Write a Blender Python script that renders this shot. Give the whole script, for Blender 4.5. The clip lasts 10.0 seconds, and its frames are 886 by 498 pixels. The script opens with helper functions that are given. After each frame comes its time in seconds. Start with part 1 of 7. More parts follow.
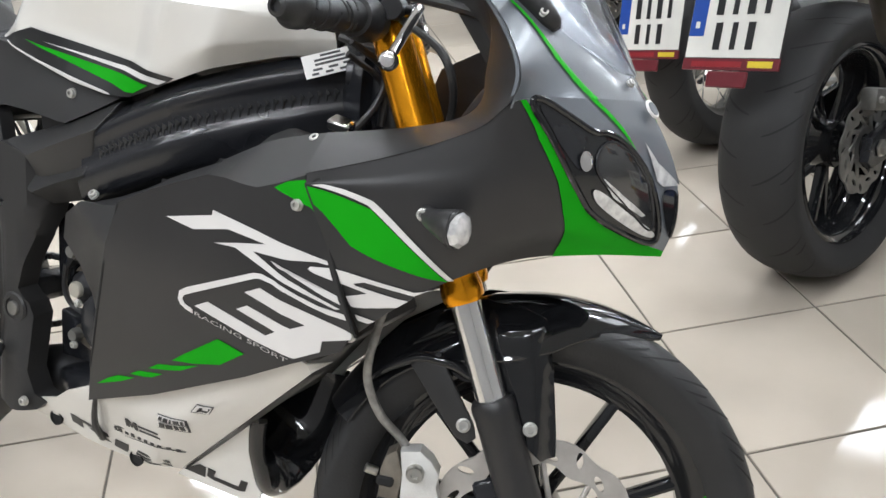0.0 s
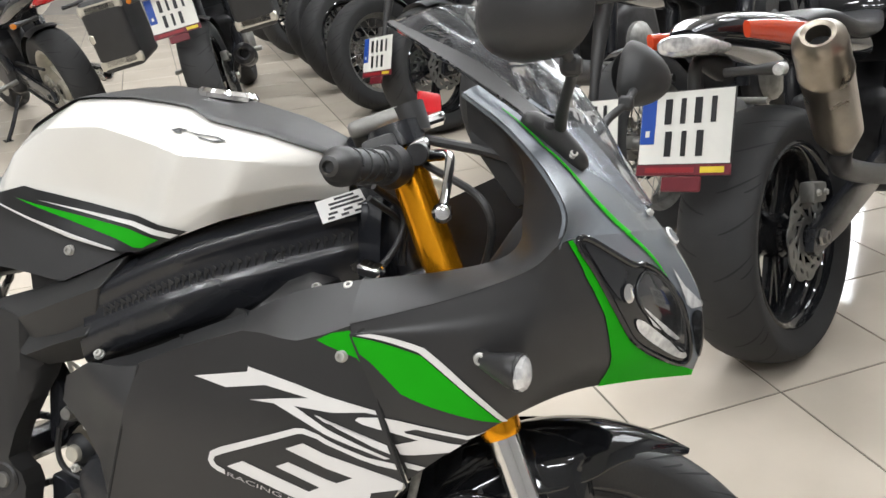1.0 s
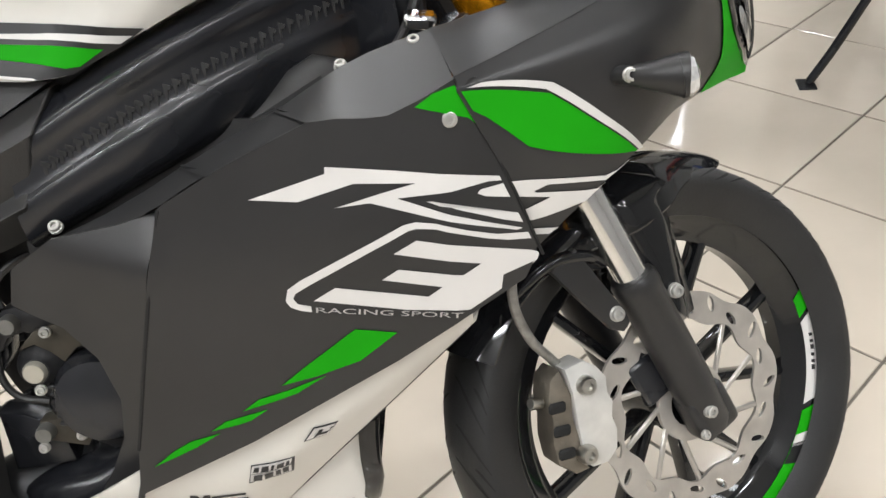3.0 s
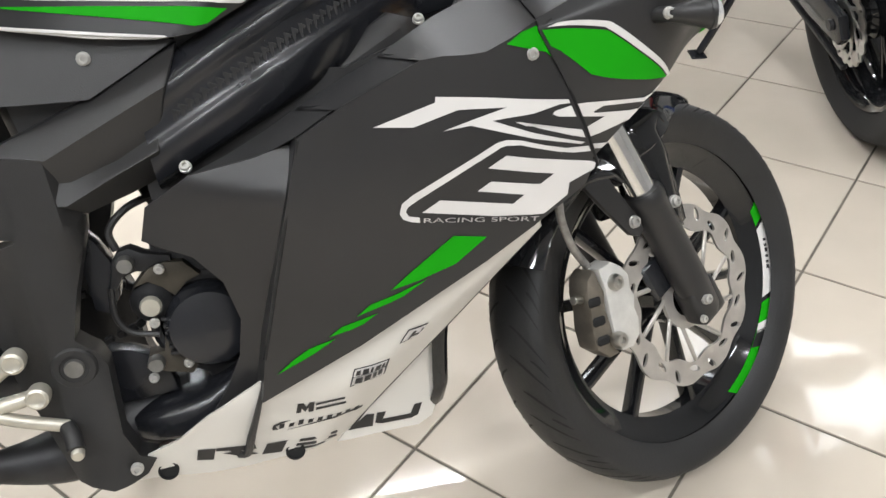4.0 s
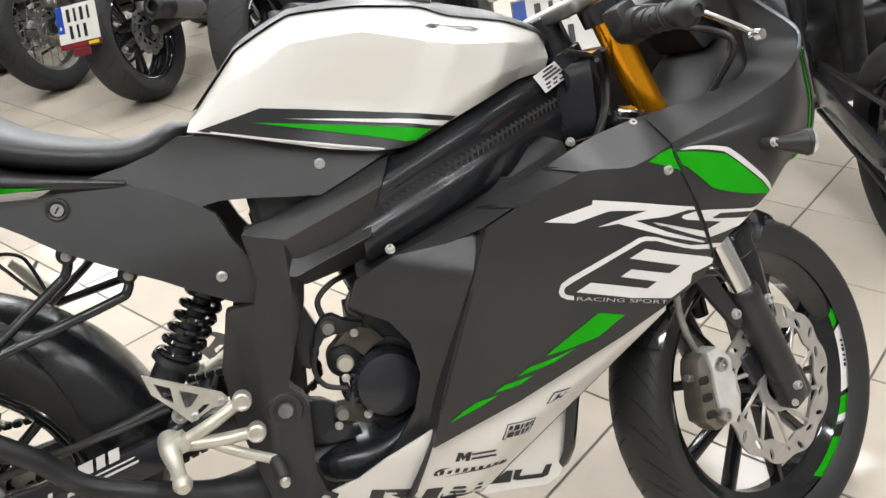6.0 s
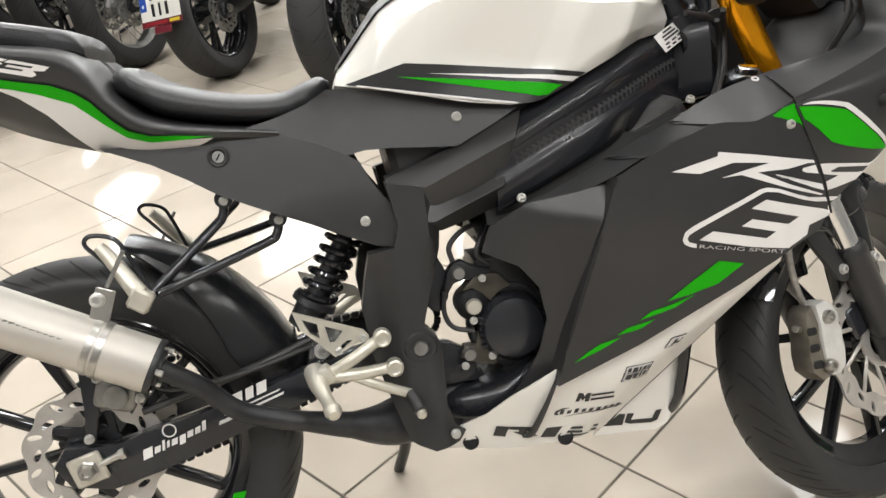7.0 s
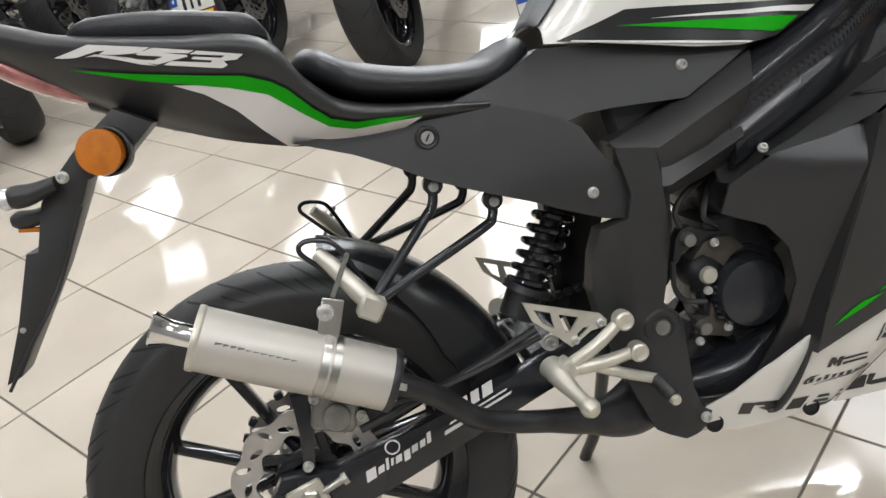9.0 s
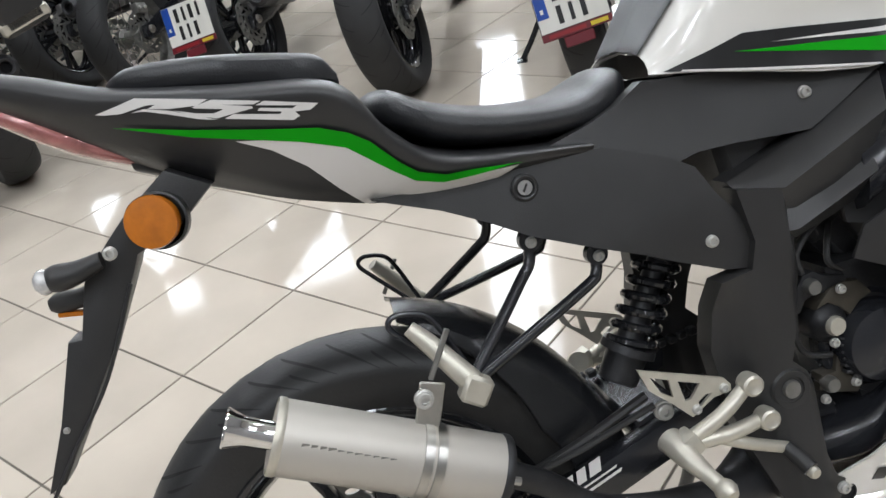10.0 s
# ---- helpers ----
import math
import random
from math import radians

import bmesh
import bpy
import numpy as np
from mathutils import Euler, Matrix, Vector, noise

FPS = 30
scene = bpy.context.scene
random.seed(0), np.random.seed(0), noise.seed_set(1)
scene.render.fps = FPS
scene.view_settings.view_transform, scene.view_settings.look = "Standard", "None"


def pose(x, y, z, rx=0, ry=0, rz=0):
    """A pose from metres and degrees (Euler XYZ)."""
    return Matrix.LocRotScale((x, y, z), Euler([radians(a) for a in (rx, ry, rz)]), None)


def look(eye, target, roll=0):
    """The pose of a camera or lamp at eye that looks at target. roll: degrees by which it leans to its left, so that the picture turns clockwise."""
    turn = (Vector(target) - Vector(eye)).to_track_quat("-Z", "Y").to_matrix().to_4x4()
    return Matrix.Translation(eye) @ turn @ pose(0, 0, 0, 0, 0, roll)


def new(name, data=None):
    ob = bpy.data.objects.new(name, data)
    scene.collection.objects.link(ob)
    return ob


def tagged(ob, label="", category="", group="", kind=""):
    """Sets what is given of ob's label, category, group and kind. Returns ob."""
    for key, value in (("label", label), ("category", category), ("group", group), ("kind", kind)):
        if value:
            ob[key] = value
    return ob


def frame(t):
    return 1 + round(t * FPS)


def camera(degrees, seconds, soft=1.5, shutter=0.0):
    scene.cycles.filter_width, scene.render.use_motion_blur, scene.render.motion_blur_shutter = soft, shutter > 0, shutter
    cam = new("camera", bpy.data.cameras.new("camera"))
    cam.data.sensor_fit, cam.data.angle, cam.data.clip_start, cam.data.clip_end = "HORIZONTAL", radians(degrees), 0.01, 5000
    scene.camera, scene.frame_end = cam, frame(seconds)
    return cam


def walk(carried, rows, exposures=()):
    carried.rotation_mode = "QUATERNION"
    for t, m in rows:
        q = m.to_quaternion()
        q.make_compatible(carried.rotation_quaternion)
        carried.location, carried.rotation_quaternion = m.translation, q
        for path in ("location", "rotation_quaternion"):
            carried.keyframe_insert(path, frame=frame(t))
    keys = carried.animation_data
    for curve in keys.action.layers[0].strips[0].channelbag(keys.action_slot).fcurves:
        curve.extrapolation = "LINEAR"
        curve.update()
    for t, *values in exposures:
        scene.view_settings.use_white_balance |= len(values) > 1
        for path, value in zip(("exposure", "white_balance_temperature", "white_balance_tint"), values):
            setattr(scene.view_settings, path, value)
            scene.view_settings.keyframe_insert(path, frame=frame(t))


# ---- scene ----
cam = camera(56.1, 10.0)
PATH = [
    (0, (1.572, -0.737, 1.124), (0.758, 0.791, 0.123), -3.4),
    (0.5, (1.506, -0.774, 1.174), (0.762, 0.868, 0.309), -3.5),
    (1, (1.441, -0.775, 1.18), (0.793, 0.934, 0.368), -4.4),
    (1.5, (1.315, -0.738, 1.14), (0.774, 0.986, 0.282), -6.5),
    (2, (1.216, -0.708, 1.106), (0.85, 0.994, 0.122), -8.7),
    (2.5, (1.145, -0.703, 1.066), (0.918, 0.932, -0.064), -8.9),
    (3, (1.033, -0.739, 1.061), (1.065, 0.872, -0.125), -7.9),
    (4.3, (0.733, -0.916, 1.13), (1.112, 0.634, -0.076), -4.8),
    (4.5, (0.718, -0.939, 1.148), (1.102, 0.636, -0.024), -4.7),
    (5, (0.66, -0.997, 1.171), (1.09, 0.671, 0.153), -4.4),
    (5.2, (0.64, -1.007, 1.185), (1.081, 0.68, 0.204), -4.3),
    (6.3, (0.537, -1.078, 1.177), (0.83, 0.663, 0.238), -3.6),
    (6.5, (0.518, -1.096, 1.174), (0.786, 0.64, 0.219), -3.4),
    (7, (0.416, -1.112, 1.175), (0.667, 0.623, 0.211), -4.8),
    (7.5, (0.309, -1.107, 1.162), (0.562, 0.614, 0.176), -7.3),
    (8, (0.235, -1.101, 1.155), (0.491, 0.601, 0.137), -7.9),
    (8.5, (0.176, -1.052, 1.152), (0.422, 0.647, 0.126), -8.6),
    (9, (0.134, -0.934, 1.155), (0.374, 0.771, 0.136), -11.0),
    (9.5, (0.1, -0.842, 1.166), (0.353, 0.867, 0.158), -12.9),
    (10, (0.048, -0.763, 1.159), (0.324, 0.948, 0.162), -12.8),
]
walk(cam, [(t, look(eye, target, roll)) for t, eye, target, roll in PATH], exposures=((0, -0.07, 6150, 10), (2, 0.04, 6600, 10), (3, 0.02, 6450, 10), (5, 0.0, 6350, 10), (7.5, -0.08, 6650, 10), (8.5, -0.33, 6500, 10), (10, -0.52, 6100, 10)))

# ---- light ----
world = bpy.data.worlds.new("sky")
scene.world = world
world.use_nodes = True
wn = world.node_tree
sky = wn.nodes.new("ShaderNodeTexSky")
sky.sky_type, sky.sun_disc, sky.sun_elevation, sky.sun_rotation = "NISHITA", False, radians(48), radians(150)
wn.nodes["Background"].inputs["Strength"].default_value = 0.10
wn.links.new(sky.outputs["Color"], wn.nodes["Background"].inputs["Color"])
ROOM = dict(x0=-7.0, x1=7.5, y0=-5.5, y1=7.5, h=6.2)


def area_lamp(name, m, sx, sy, watts, colour):
    d = bpy.data.lights.new(name, "AREA")
    d.shape, d.size, d.size_y, d.energy, d.color = "RECTANGLE", sx, sy, watts, colour
    ob = new(name, d)
    ob.matrix_world = m
    return ob


# daylight of the shop windows, and the ceiling's lamps
WINDOWS = [(-2.1, -1.3, 3.5), (-0.5, 0.4, 3.7), (1.8, 2.7, 6.0), (3.7, 4.2, 6.0)]      # from x, to x, upper edge
WZ0 = 1.4
for wx0, wx1, wz1 in WINDOWS:
    area_lamp("window_light", pose((wx0 + wx1) / 2, 7.62, (WZ0 + wz1) / 2, -90, 0, 0), wx1 - wx0, wz1 - WZ0, (32 if wz1 < 5 else 40) * (wx1 - wx0) * (wz1 - WZ0), (0.97, 0.985, 1.0))
ROOF_LIGHT = (6.0, 4.9, 1.9, 2.6)      # glazed opening in the roof: middle x, y, width, depth
area_lamp("roof_light_glow", pose(ROOF_LIGHT[0], ROOF_LIGHT[1], 6.19, 0, 0, 0), ROOF_LIGHT[2], ROOF_LIGHT[3], 130, (0.96, 0.985, 1.0))
LAMPS = [(x, y) for x in (-4.2, -1.4, 1.4, 4.2) for y in (-5.0, -2.6, 1.8, 4.4)]
for lx, ly in LAMPS:
    area_lamp("ceiling_lamp_light", pose(lx, ly, 6.10, 0, 0, 0), 1.15, 0.28, (105 if ly > 4 else 52) if ly > 0 else (76 if lx < 0 else 71), (0.965, 0.985, 1.0))

# ---- materials ----


def material(name, colour, rough=0.5, metal=0.0, noise_scale=0.0, spread=0.0, bump=0.0, bump_scale=300.0, coat=0.0,
             colour2=None, rough_spread=0.0, random_value=0.0):
    """A surface with variation at two scales: large stains (noise_scale) and fine grain (bump_scale)."""
    m = bpy.data.materials.new(name)
    m.use_nodes = True
    n, l = m.node_tree.nodes, m.node_tree.links
    b = n["Principled BSDF"]
    b.inputs["Roughness"].default_value = rough
    b.inputs["Metallic"].default_value = metal
    b.inputs["Coat Weight"].default_value = coat
    b.inputs["Coat Roughness"].default_value = 0.05
    c = (*colour, 1.0)
    b.inputs["Base Color"].default_value = c
    tc = n.new("ShaderNodeTexCoord")
    if noise_scale:
        a = n.new("ShaderNodeTexNoise")
        a.inputs["Scale"].default_value = noise_scale
        a.inputs["Detail"].default_value = 5.0
        l.new(tc.outputs["Object"], a.inputs["Vector"])
        mix = n.new("ShaderNodeMix")
        mix.data_type = "RGBA"
        c2 = colour2 or tuple(min(1.0, v * (1.0 + spread)) for v in colour)
        mix.inputs["A"].default_value = tuple(v * (1.0 - spread) for v in colour) + (1.0,)
        mix.inputs["B"].default_value = (*c2, 1.0)
        ramp = n.new("ShaderNodeMapRange")
        ramp.inputs["From Min"].default_value, ramp.inputs["From Max"].default_value = 0.32, 0.68
        l.new(a.outputs["Fac"], ramp.inputs["Value"])
        l.new(ramp.outputs["Result"], mix.inputs["Factor"])
        out = mix.outputs["Result"]
        if random_value:
            info = n.new("ShaderNodeObjectInfo")
            mr = n.new("ShaderNodeMapRange")
            mr.inputs["To Min"].default_value, mr.inputs["To Max"].default_value = 1 - random_value, 1 + random_value
            hsv = n.new("ShaderNodeHueSaturation")
            l.new(info.outputs["Random"], mr.inputs["Value"])
            l.new(mr.outputs["Result"], hsv.inputs["Value"])
            l.new(out, hsv.inputs["Color"])
            out = hsv.outputs["Color"]
        l.new(out, b.inputs["Base Color"])
        if rough_spread:
            rr = n.new("ShaderNodeMapRange")
            rr.inputs["To Min"].default_value, rr.inputs["To Max"].default_value = rough - rough_spread, rough + rough_spread
            l.new(a.outputs["Fac"], rr.inputs["Value"])
            l.new(rr.outputs["Result"], b.inputs["Roughness"])
    if bump:
        f = n.new("ShaderNodeTexNoise")
        f.inputs["Scale"].default_value = bump_scale
        f.inputs["Detail"].default_value = 3.0
        l.new(tc.outputs["Object"], f.inputs["Vector"])
        bp = n.new("ShaderNodeBump")
        bp.inputs["Strength"].default_value = bump
        bp.inputs["Distance"].default_value = 0.001
        l.new(f.outputs["Fac"], bp.inputs["Height"])
        l.new(bp.outputs["Normal"], b.inputs["Normal"])
    return m


M = {}
M["matt_black"] = material("matt_black_paint", (0.0250, 0.0245, 0.0250), 0.37, 0, 6, 0.12, 0.10, 900, rough_spread=0.05)
M["plastic"] = material("black_plastic", (0.0250, 0.0245, 0.0245), 0.42, 0, 9, 0.15, 0.25, 700, rough_spread=0.06)
M["grey_cowl"] = material("satin_graphite", (0.21, 0.23, 0.255), 0.26, 0.4, 5, 0.1, 0.05, 900, coat=0.3)
M["hugger"] = material("satin_black_mudguard", (0.013, 0.0135, 0.015), 0.24, 0, 7, 0.15, 0.08, 700)
M["gloss_black"] = material("gloss_black_paint", (0.011, 0.0115, 0.013), 0.07, 0, 4, 0.2, 0, coat=0.2)
M["frame_black"] = material("frame_enamel", (0.016, 0.0168, 0.0200), 0.25, 0, 8, 0.2, 0.05, 500, coat=0.15)
M["white"] = material("white_paint", (0.76, 0.74, 0.69), 0.16, 0, 3, 0.02, 0, coat=0.6)
M["white_decal"] = material("white_vinyl", (0.74, 0.72, 0.70), 0.38, 0, 14, 0.03)
M["green"] = material("green_vinyl", (0.008, 0.345, 0.001), 0.62, 0, 10, 0.05)
M["green"].node_tree.nodes["Principled BSDF"].inputs["Specular IOR Level"].default_value = 0.18
M["black_decal"] = material("black_vinyl", (0.014, 0.014, 0.015), 0.35, 0, 12, 0.1)
M["gold"] = material("gold_anodised", (0.98, 0.40, 0.012), 0.20, 0.88, 14, 0.03)
M["chrome"] = material("chrome", (0.78, 0.78, 0.78), 0.08, 1.0, 12, 0.04)
M["alu"] = material("brushed_aluminium", (0.60, 0.57, 0.49), 0.40, 0.6, 30, 0.10, 0.12, 600, rough_spread=0.08)
M["alu_dark"] = material("cast_aluminium", (0.26, 0.255, 0.24), 0.5, 0.8, 30, 0.25, 0.4, 350, rough_spread=0.1)
M["caliper"] = material("painted_silver_casting", (0.70, 0.69, 0.66), 0.42, 0.35, 30, 0.10, 0.3, 350, rough_spread=0.08)
M["caliper_bronze"] = material("aged_bronze_casting", (0.21, 0.185, 0.15), 0.45, 0.6, 30, 0.25, 0.4, 350, rough_spread=0.1)
M["silencer"] = material("satin_silencer", (0.54, 0.51, 0.46), 0.48, 0.45, 9, 0.05, 0.04, 900, rough_spread=0.06)
M["steel"] = material("steel", (0.50, 0.49, 0.46), 0.3, 1.0, 40, 0.15, 0.1, 500)
M["zinc"] = material("zinc_plated_screw", (0.52, 0.51, 0.48), 0.34, 0.45, 40, 0.12, 0.1, 500)
M["hard_chrome"] = material("hard_chromed_tube", (0.80, 0.80, 0.79), 0.09, 0.95, 12, 0.04)
M["burnt_steel"] = material("heat_tinted_steel", (0.30, 0.265, 0.22), 0.30, 1.0, 12, 0.25, 0.1, 500, rough_spread=0.08)
M["disc"] = material("brake_disc_steel", (0.54, 0.515, 0.48), 0.36, 0.65, 30, 0.12, 0.1, 700)
M["rubber"] = material("tyre_rubber", (0.020, 0.0200, 0.0205), 0.52, 0, 7, 0.25, 0.35, 260, rough_spread=0.08)
# plastic made blacker to give the cockpit cavity its shade
M["cavity"] = material("cavity_shade_black", (0.018, 0.018, 0.019), 0.6, 0, 9, 0.2)
M["rubber_worn"] = material("dusty_tyre_rubber", (0.020, 0.020, 0.0205), 0.7, 0, 6, 0.3, 0.4, 200, rough_spread=0.08)
M["seat"] = material("seat_vinyl", (0.020, 0.0205, 0.0225), 0.34, 0, 8, 0.12, 0.5, 420, rough_spread=0.06)
M["amber"] = material("amber_reflector", (0.50, 0.15, 0.006), 0.25, 0, 60, 0.15, 0.3, 300, coat=0.6)
M["red_lens"] = material("red_lens", (0.45, 0.012, 0.012), 0.14, 0, 50, 0.15, 0.2, 200, coat=0.8)
M["tail_lens"] = material("clear_red_lens", (0.40, 0.15, 0.14), 0.12, 0.2, 60, 0.25, 0.3, 200, coat=0.9)
M["dark_lens"] = material("dark_lamp_glass", (0.035, 0.036, 0.038), 0.08, 0.3, 40, 0.4, 0.2, 90, coat=1.0)
M["red"] = material("red_plastic", (0.50, 0.012, 0.016), 0.3, 0, 20, 0.1, 0.1)
M["clear_lens"] = material("clear_lens", (0.66, 0.66, 0.66), 0.10, 0.35, 80, 0.3, 0.5, 150, coat=0.8)
M["plate_white"] = material("number_plate_white", (0.72, 0.71, 0.66), 0.4, 0, 18, 0.04)
M["blue"] = material("number_plate_blue", (0.01, 0.06, 0.33), 0.4, 0, 18, 0.06)
M["yellow"] = material("yellow_vinyl", (0.66, 0.52, 0.03), 0.4, 0, 18, 0.06)
M["print_red"] = material("red_print", (0.26, 0.012, 0.018), 0.4, 0, 18, 0.1)
M["dark_red"] = material("dark_red_plastic", (0.13, 0.010, 0.018), 0.4, 0, 18, 0.1)
M["dark_metal"] = material("dark_engine_metal", (0.036, 0.036, 0.038), 0.42, 0.5, 25, 0.3, 0.3, 300, rough_spread=0.1)
M["case_bronze"] = material("dark_bronze_casting", (0.075, 0.066, 0.052), 0.5, 0.5, 30, 0.25, 0.3, 300, rough_spread=0.1)
M["orange_red"] = material("orange_red_paint", (0.55, 0.05, 0.012), 0.25, 0, 5, 0.05, coat=0.6)
M["hose"] = material("braided_hose", (0.30, 0.29, 0.27), 0.45, 0.4, 90, 0.3, 0.5, 900)
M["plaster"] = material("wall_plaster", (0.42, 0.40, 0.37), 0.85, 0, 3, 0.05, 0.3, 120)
# grey of the walls out of view, chosen for fill and reflections
M["unseen_wall"] = material("unseen_wall_grey", (0.24, 0.235, 0.23), 0.8, 0, 3, 0.08, 0.3, 120)
M["ceiling"] = material("ceiling_paint", (0.55, 0.54, 0.52), 0.9, 0, 2, 0.04, 0.2, 90)
M["window_frame"] = material("window_frame_aluminium", (0.30, 0.30, 0.30), 0.45, 0.4, 15, 0.1)
M["grout"] = material("tile_grout", (0.13, 0.115, 0.095), 0.85, 0, 25, 0.25, 0.5, 250)
M["tile"] = material("polished_cream_tile", (0.52, 0.462, 0.385), 0.065, 0, 3.0, 0.07, 0.012, 60, rough_spread=0.025, random_value=0.05)


def glass(name, colour, rough, alpha):
    m = bpy.data.materials.new(name)
    m.use_nodes = True
    b = m.node_tree.nodes["Principled BSDF"]
    b.inputs["Base Color"].default_value = (*colour, 1)
    b.inputs["Roughness"].default_value = rough
    b.inputs["Transmission Weight"].default_value = alpha
    b.inputs["IOR"].default_value = 1.05
    b.inputs["Coat Weight"].default_value = 0.14
    b.inputs["Coat Roughness"].default_value = 0.04
    return m


M["screen"] = glass("clear_windscreen", (0.80, 0.81, 0.83), 0.0, 0.98)
M["lens"] = glass("headlamp_lens", (0.95, 0.95, 0.95), 0.02, 0.98)
M["pane"] = glass("window_glass", (0.97, 0.98, 0.97), 0.0, 1.0)


def glow(name, colour, strength):
    m = bpy.data.materials.new(name)
    m.use_nodes = True
    b = m.node_tree.nodes["Principled BSDF"]
    b.inputs["Base Color"].default_value = (*colour, 1)
    b.inputs["Emission Color"].default_value = (*colour, 1)
    b.inputs["Emission Strength"].default_value = strength
    return m


M["tube_glow"] = glow("lamp_diffuser", (1.0, 0.95, 0.88), 3.0)

# ---- mesh helpers ----


def finish(bm, sharp=38):
    bmesh.ops.recalc_face_normals(bm, faces=bm.faces)
    for f in bm.faces:
        f.smooth = True
    lim = radians(sharp)
    for e in bm.edges:
        if len(e.link_faces) == 2 and e.calc_face_angle(0) > lim:
            e.smooth = False
    return bm


def part(name, bm, mat, parent=None, label="", sharp=38, m=None):
    """Links a bmesh as one mesh object under a thing or a part."""
    if m is not None:
        bmesh.ops.transform(bm, matrix=m, verts=bm.verts)
    finish(bm, sharp)
    me = bpy.data.meshes.new(name)
    bm.to_mesh(me)
    bm.free()
    me.materials.append(M[mat] if isinstance(mat, str) else mat)
    ob = new(name, me)
    if parent is not None:
        ob.parent = parent
    if label:
        ob["label"] = label
    return ob


def thing(name, label, category, m=None, group="", kind=""):
    ob = new(name)
    ob.empty_display_size = 0.1
    if m is not None:
        ob.matrix_world = m
    return tagged(ob, label, category, group, kind)


def spline(points, steps=6):
    """Catmull-Rom through the points (open)."""
    p = [np.array(q, float) for q in points]
    if len(p) < 3:
        return p
    p = [2 * p[0] - p[1]] + p + [2 * p[-1] - p[-2]]
    out = []
    for i in range(1, len(p) - 2):
        for k in range(steps):
            t = k / steps
            a, b, c, d = p[i - 1], p[i], p[i + 1], p[i + 2]
            out.append(0.5 * (2 * b + (c - a) * t + (2 * a - 5 * b + 4 * c - d) * t * t + (3 * b - a - 3 * c + d) * t ** 3))
    out.append(p[-2])
    return out


def tube(points, radius, sides=12, steps=6, smooth=True, caps=True, bm=None):
    """A swept tube; radius is a number or one per given point."""
    bm = bm or bmesh.new()
    pts = spline(points, steps) if smooth else [np.array(q, float) for q in points]
    if isinstance(radius, (int, float)):
        rad = [radius] * len(pts)
    else:
        rad = [float(v) for v in np.interp(np.linspace(0, len(radius) - 1, len(pts)), range(len(radius)), radius)]
    rings, up = [], None
    for i, q in enumerate(pts):
        d = Vector(pts[min(i + 1, len(pts) - 1)] - pts[max(i - 1, 0)]).normalized()
        if up is None:
            up = d.orthogonal().normalized()
        up = (up - d * up.dot(d)).normalized()
        side = d.cross(up)
        rings.append([bm.verts.new(Vector(q) + rad[i] * (math.cos(a) * up + math.sin(a) * side)) for a in (2 * math.pi * k / sides for k in range(sides))])
    for r0, r1 in zip(rings, rings[1:]):
        for k in range(sides):
            bm.faces.new((r0[k], r0[(k + 1) % sides], r1[(k + 1) % sides], r1[k]))
    if caps:
        bm.faces.new(rings[0][::-1])
        bm.faces.new(rings[-1])
    return bm


def lathe(profile, centre, axis, sides=32, bm=None, start=None, closed=False):
    """Turns (radius, along) pairs round an axis through centre."""
    bm = bm or bmesh.new()
    d = Vector(axis).normalized()
    u = Vector(start).normalized() if start else d.orthogonal().normalized()
    w = d.cross(u)
    c = Vector(centre)
    rings = []
    for r, h in profile:
        if r < 1e-6:
            rings.append([bm.verts.new(c + d * h)])
        else:
            rings.append([bm.verts.new(c + d * h + r * (math.cos(2 * math.pi * k / sides) * u + math.sin(2 * math.pi * k / sides) * w)) for k in range(sides)])
    pairs = list(zip(rings, rings[1:])) + ([(rings[-1], rings[0])] if closed else [])
    for r0, r1 in pairs:
        for k in range(sides):
            j = (k + 1) % sides
            if len(r0) == 1 and len(r1) > 1:
                bm.faces.new((r0[0], r1[j], r1[k]))
            elif len(r1) == 1 and len(r0) > 1:
                bm.faces.new((r0[k], r0[j], r1[0]))
            elif len(r0) > 1:
                bm.faces.new((r0[k], r0[j], r1[j], r1[k]))
    return bm


def cyl(p0, p1, r0, r1=None, sides=16, bevel=0.0, bm=None):
    p0, p1 = Vector(p0), Vector(p1)
    h = (p1 - p0).length
    r1 = r0 if r1 is None else r1
    b = min(bevel or 0.08 * min(r0, r1), h * 0.3)
    return lathe([(0, 0), (r0 - b, 0), (r0, b), (r1, h - b), (r1 - b, h), (0, h)], p0, p1 - p0, sides, bm)


def block(m, sx, sy, sz, bevel=0.004, bm=None, segments=1):
    """A bevelled box of those sizes, centred on the pose m."""
    bm = bm or bmesh.new()
    r = bmesh.ops.create_cube(bm, size=1.0, matrix=m @ Matrix.Diagonal((sx, sy, sz, 1)))
    if bevel:
        edges = list({e for v in r["verts"] for e in v.link_edges})
        bmesh.ops.bevel(bm, geom=edges, offset=bevel, segments=segments, affect="EDGES", profile=0.6)
    return bm


def plate(outline, y0, thick, bevel=0.002, bm=None):
    """A flat plate: an outline in x, z, from y0 to y0 + thick."""
    bm = bm or bmesh.new()
    a = [bm.verts.new((x, y0, z)) for x, z in outline]
    f = bm.faces.new(a)
    r = bmesh.ops.extrude_face_region(bm, geom=[f])
    vs = [v for v in r["geom"] if isinstance(v, bmesh.types.BMVert)]
    bmesh.ops.translate(bm, vec=(0, thick, 0), verts=vs)
    if bevel:
        fs = {f} | {g for g in r["geom"] if isinstance(g, bmesh.types.BMFace)}
        edges = list({e for g in fs for e in g.edges})
        bmesh.ops.bevel(bm, geom=edges, offset=bevel, segments=2, affect="EDGES", profile=0.6)
    return bm


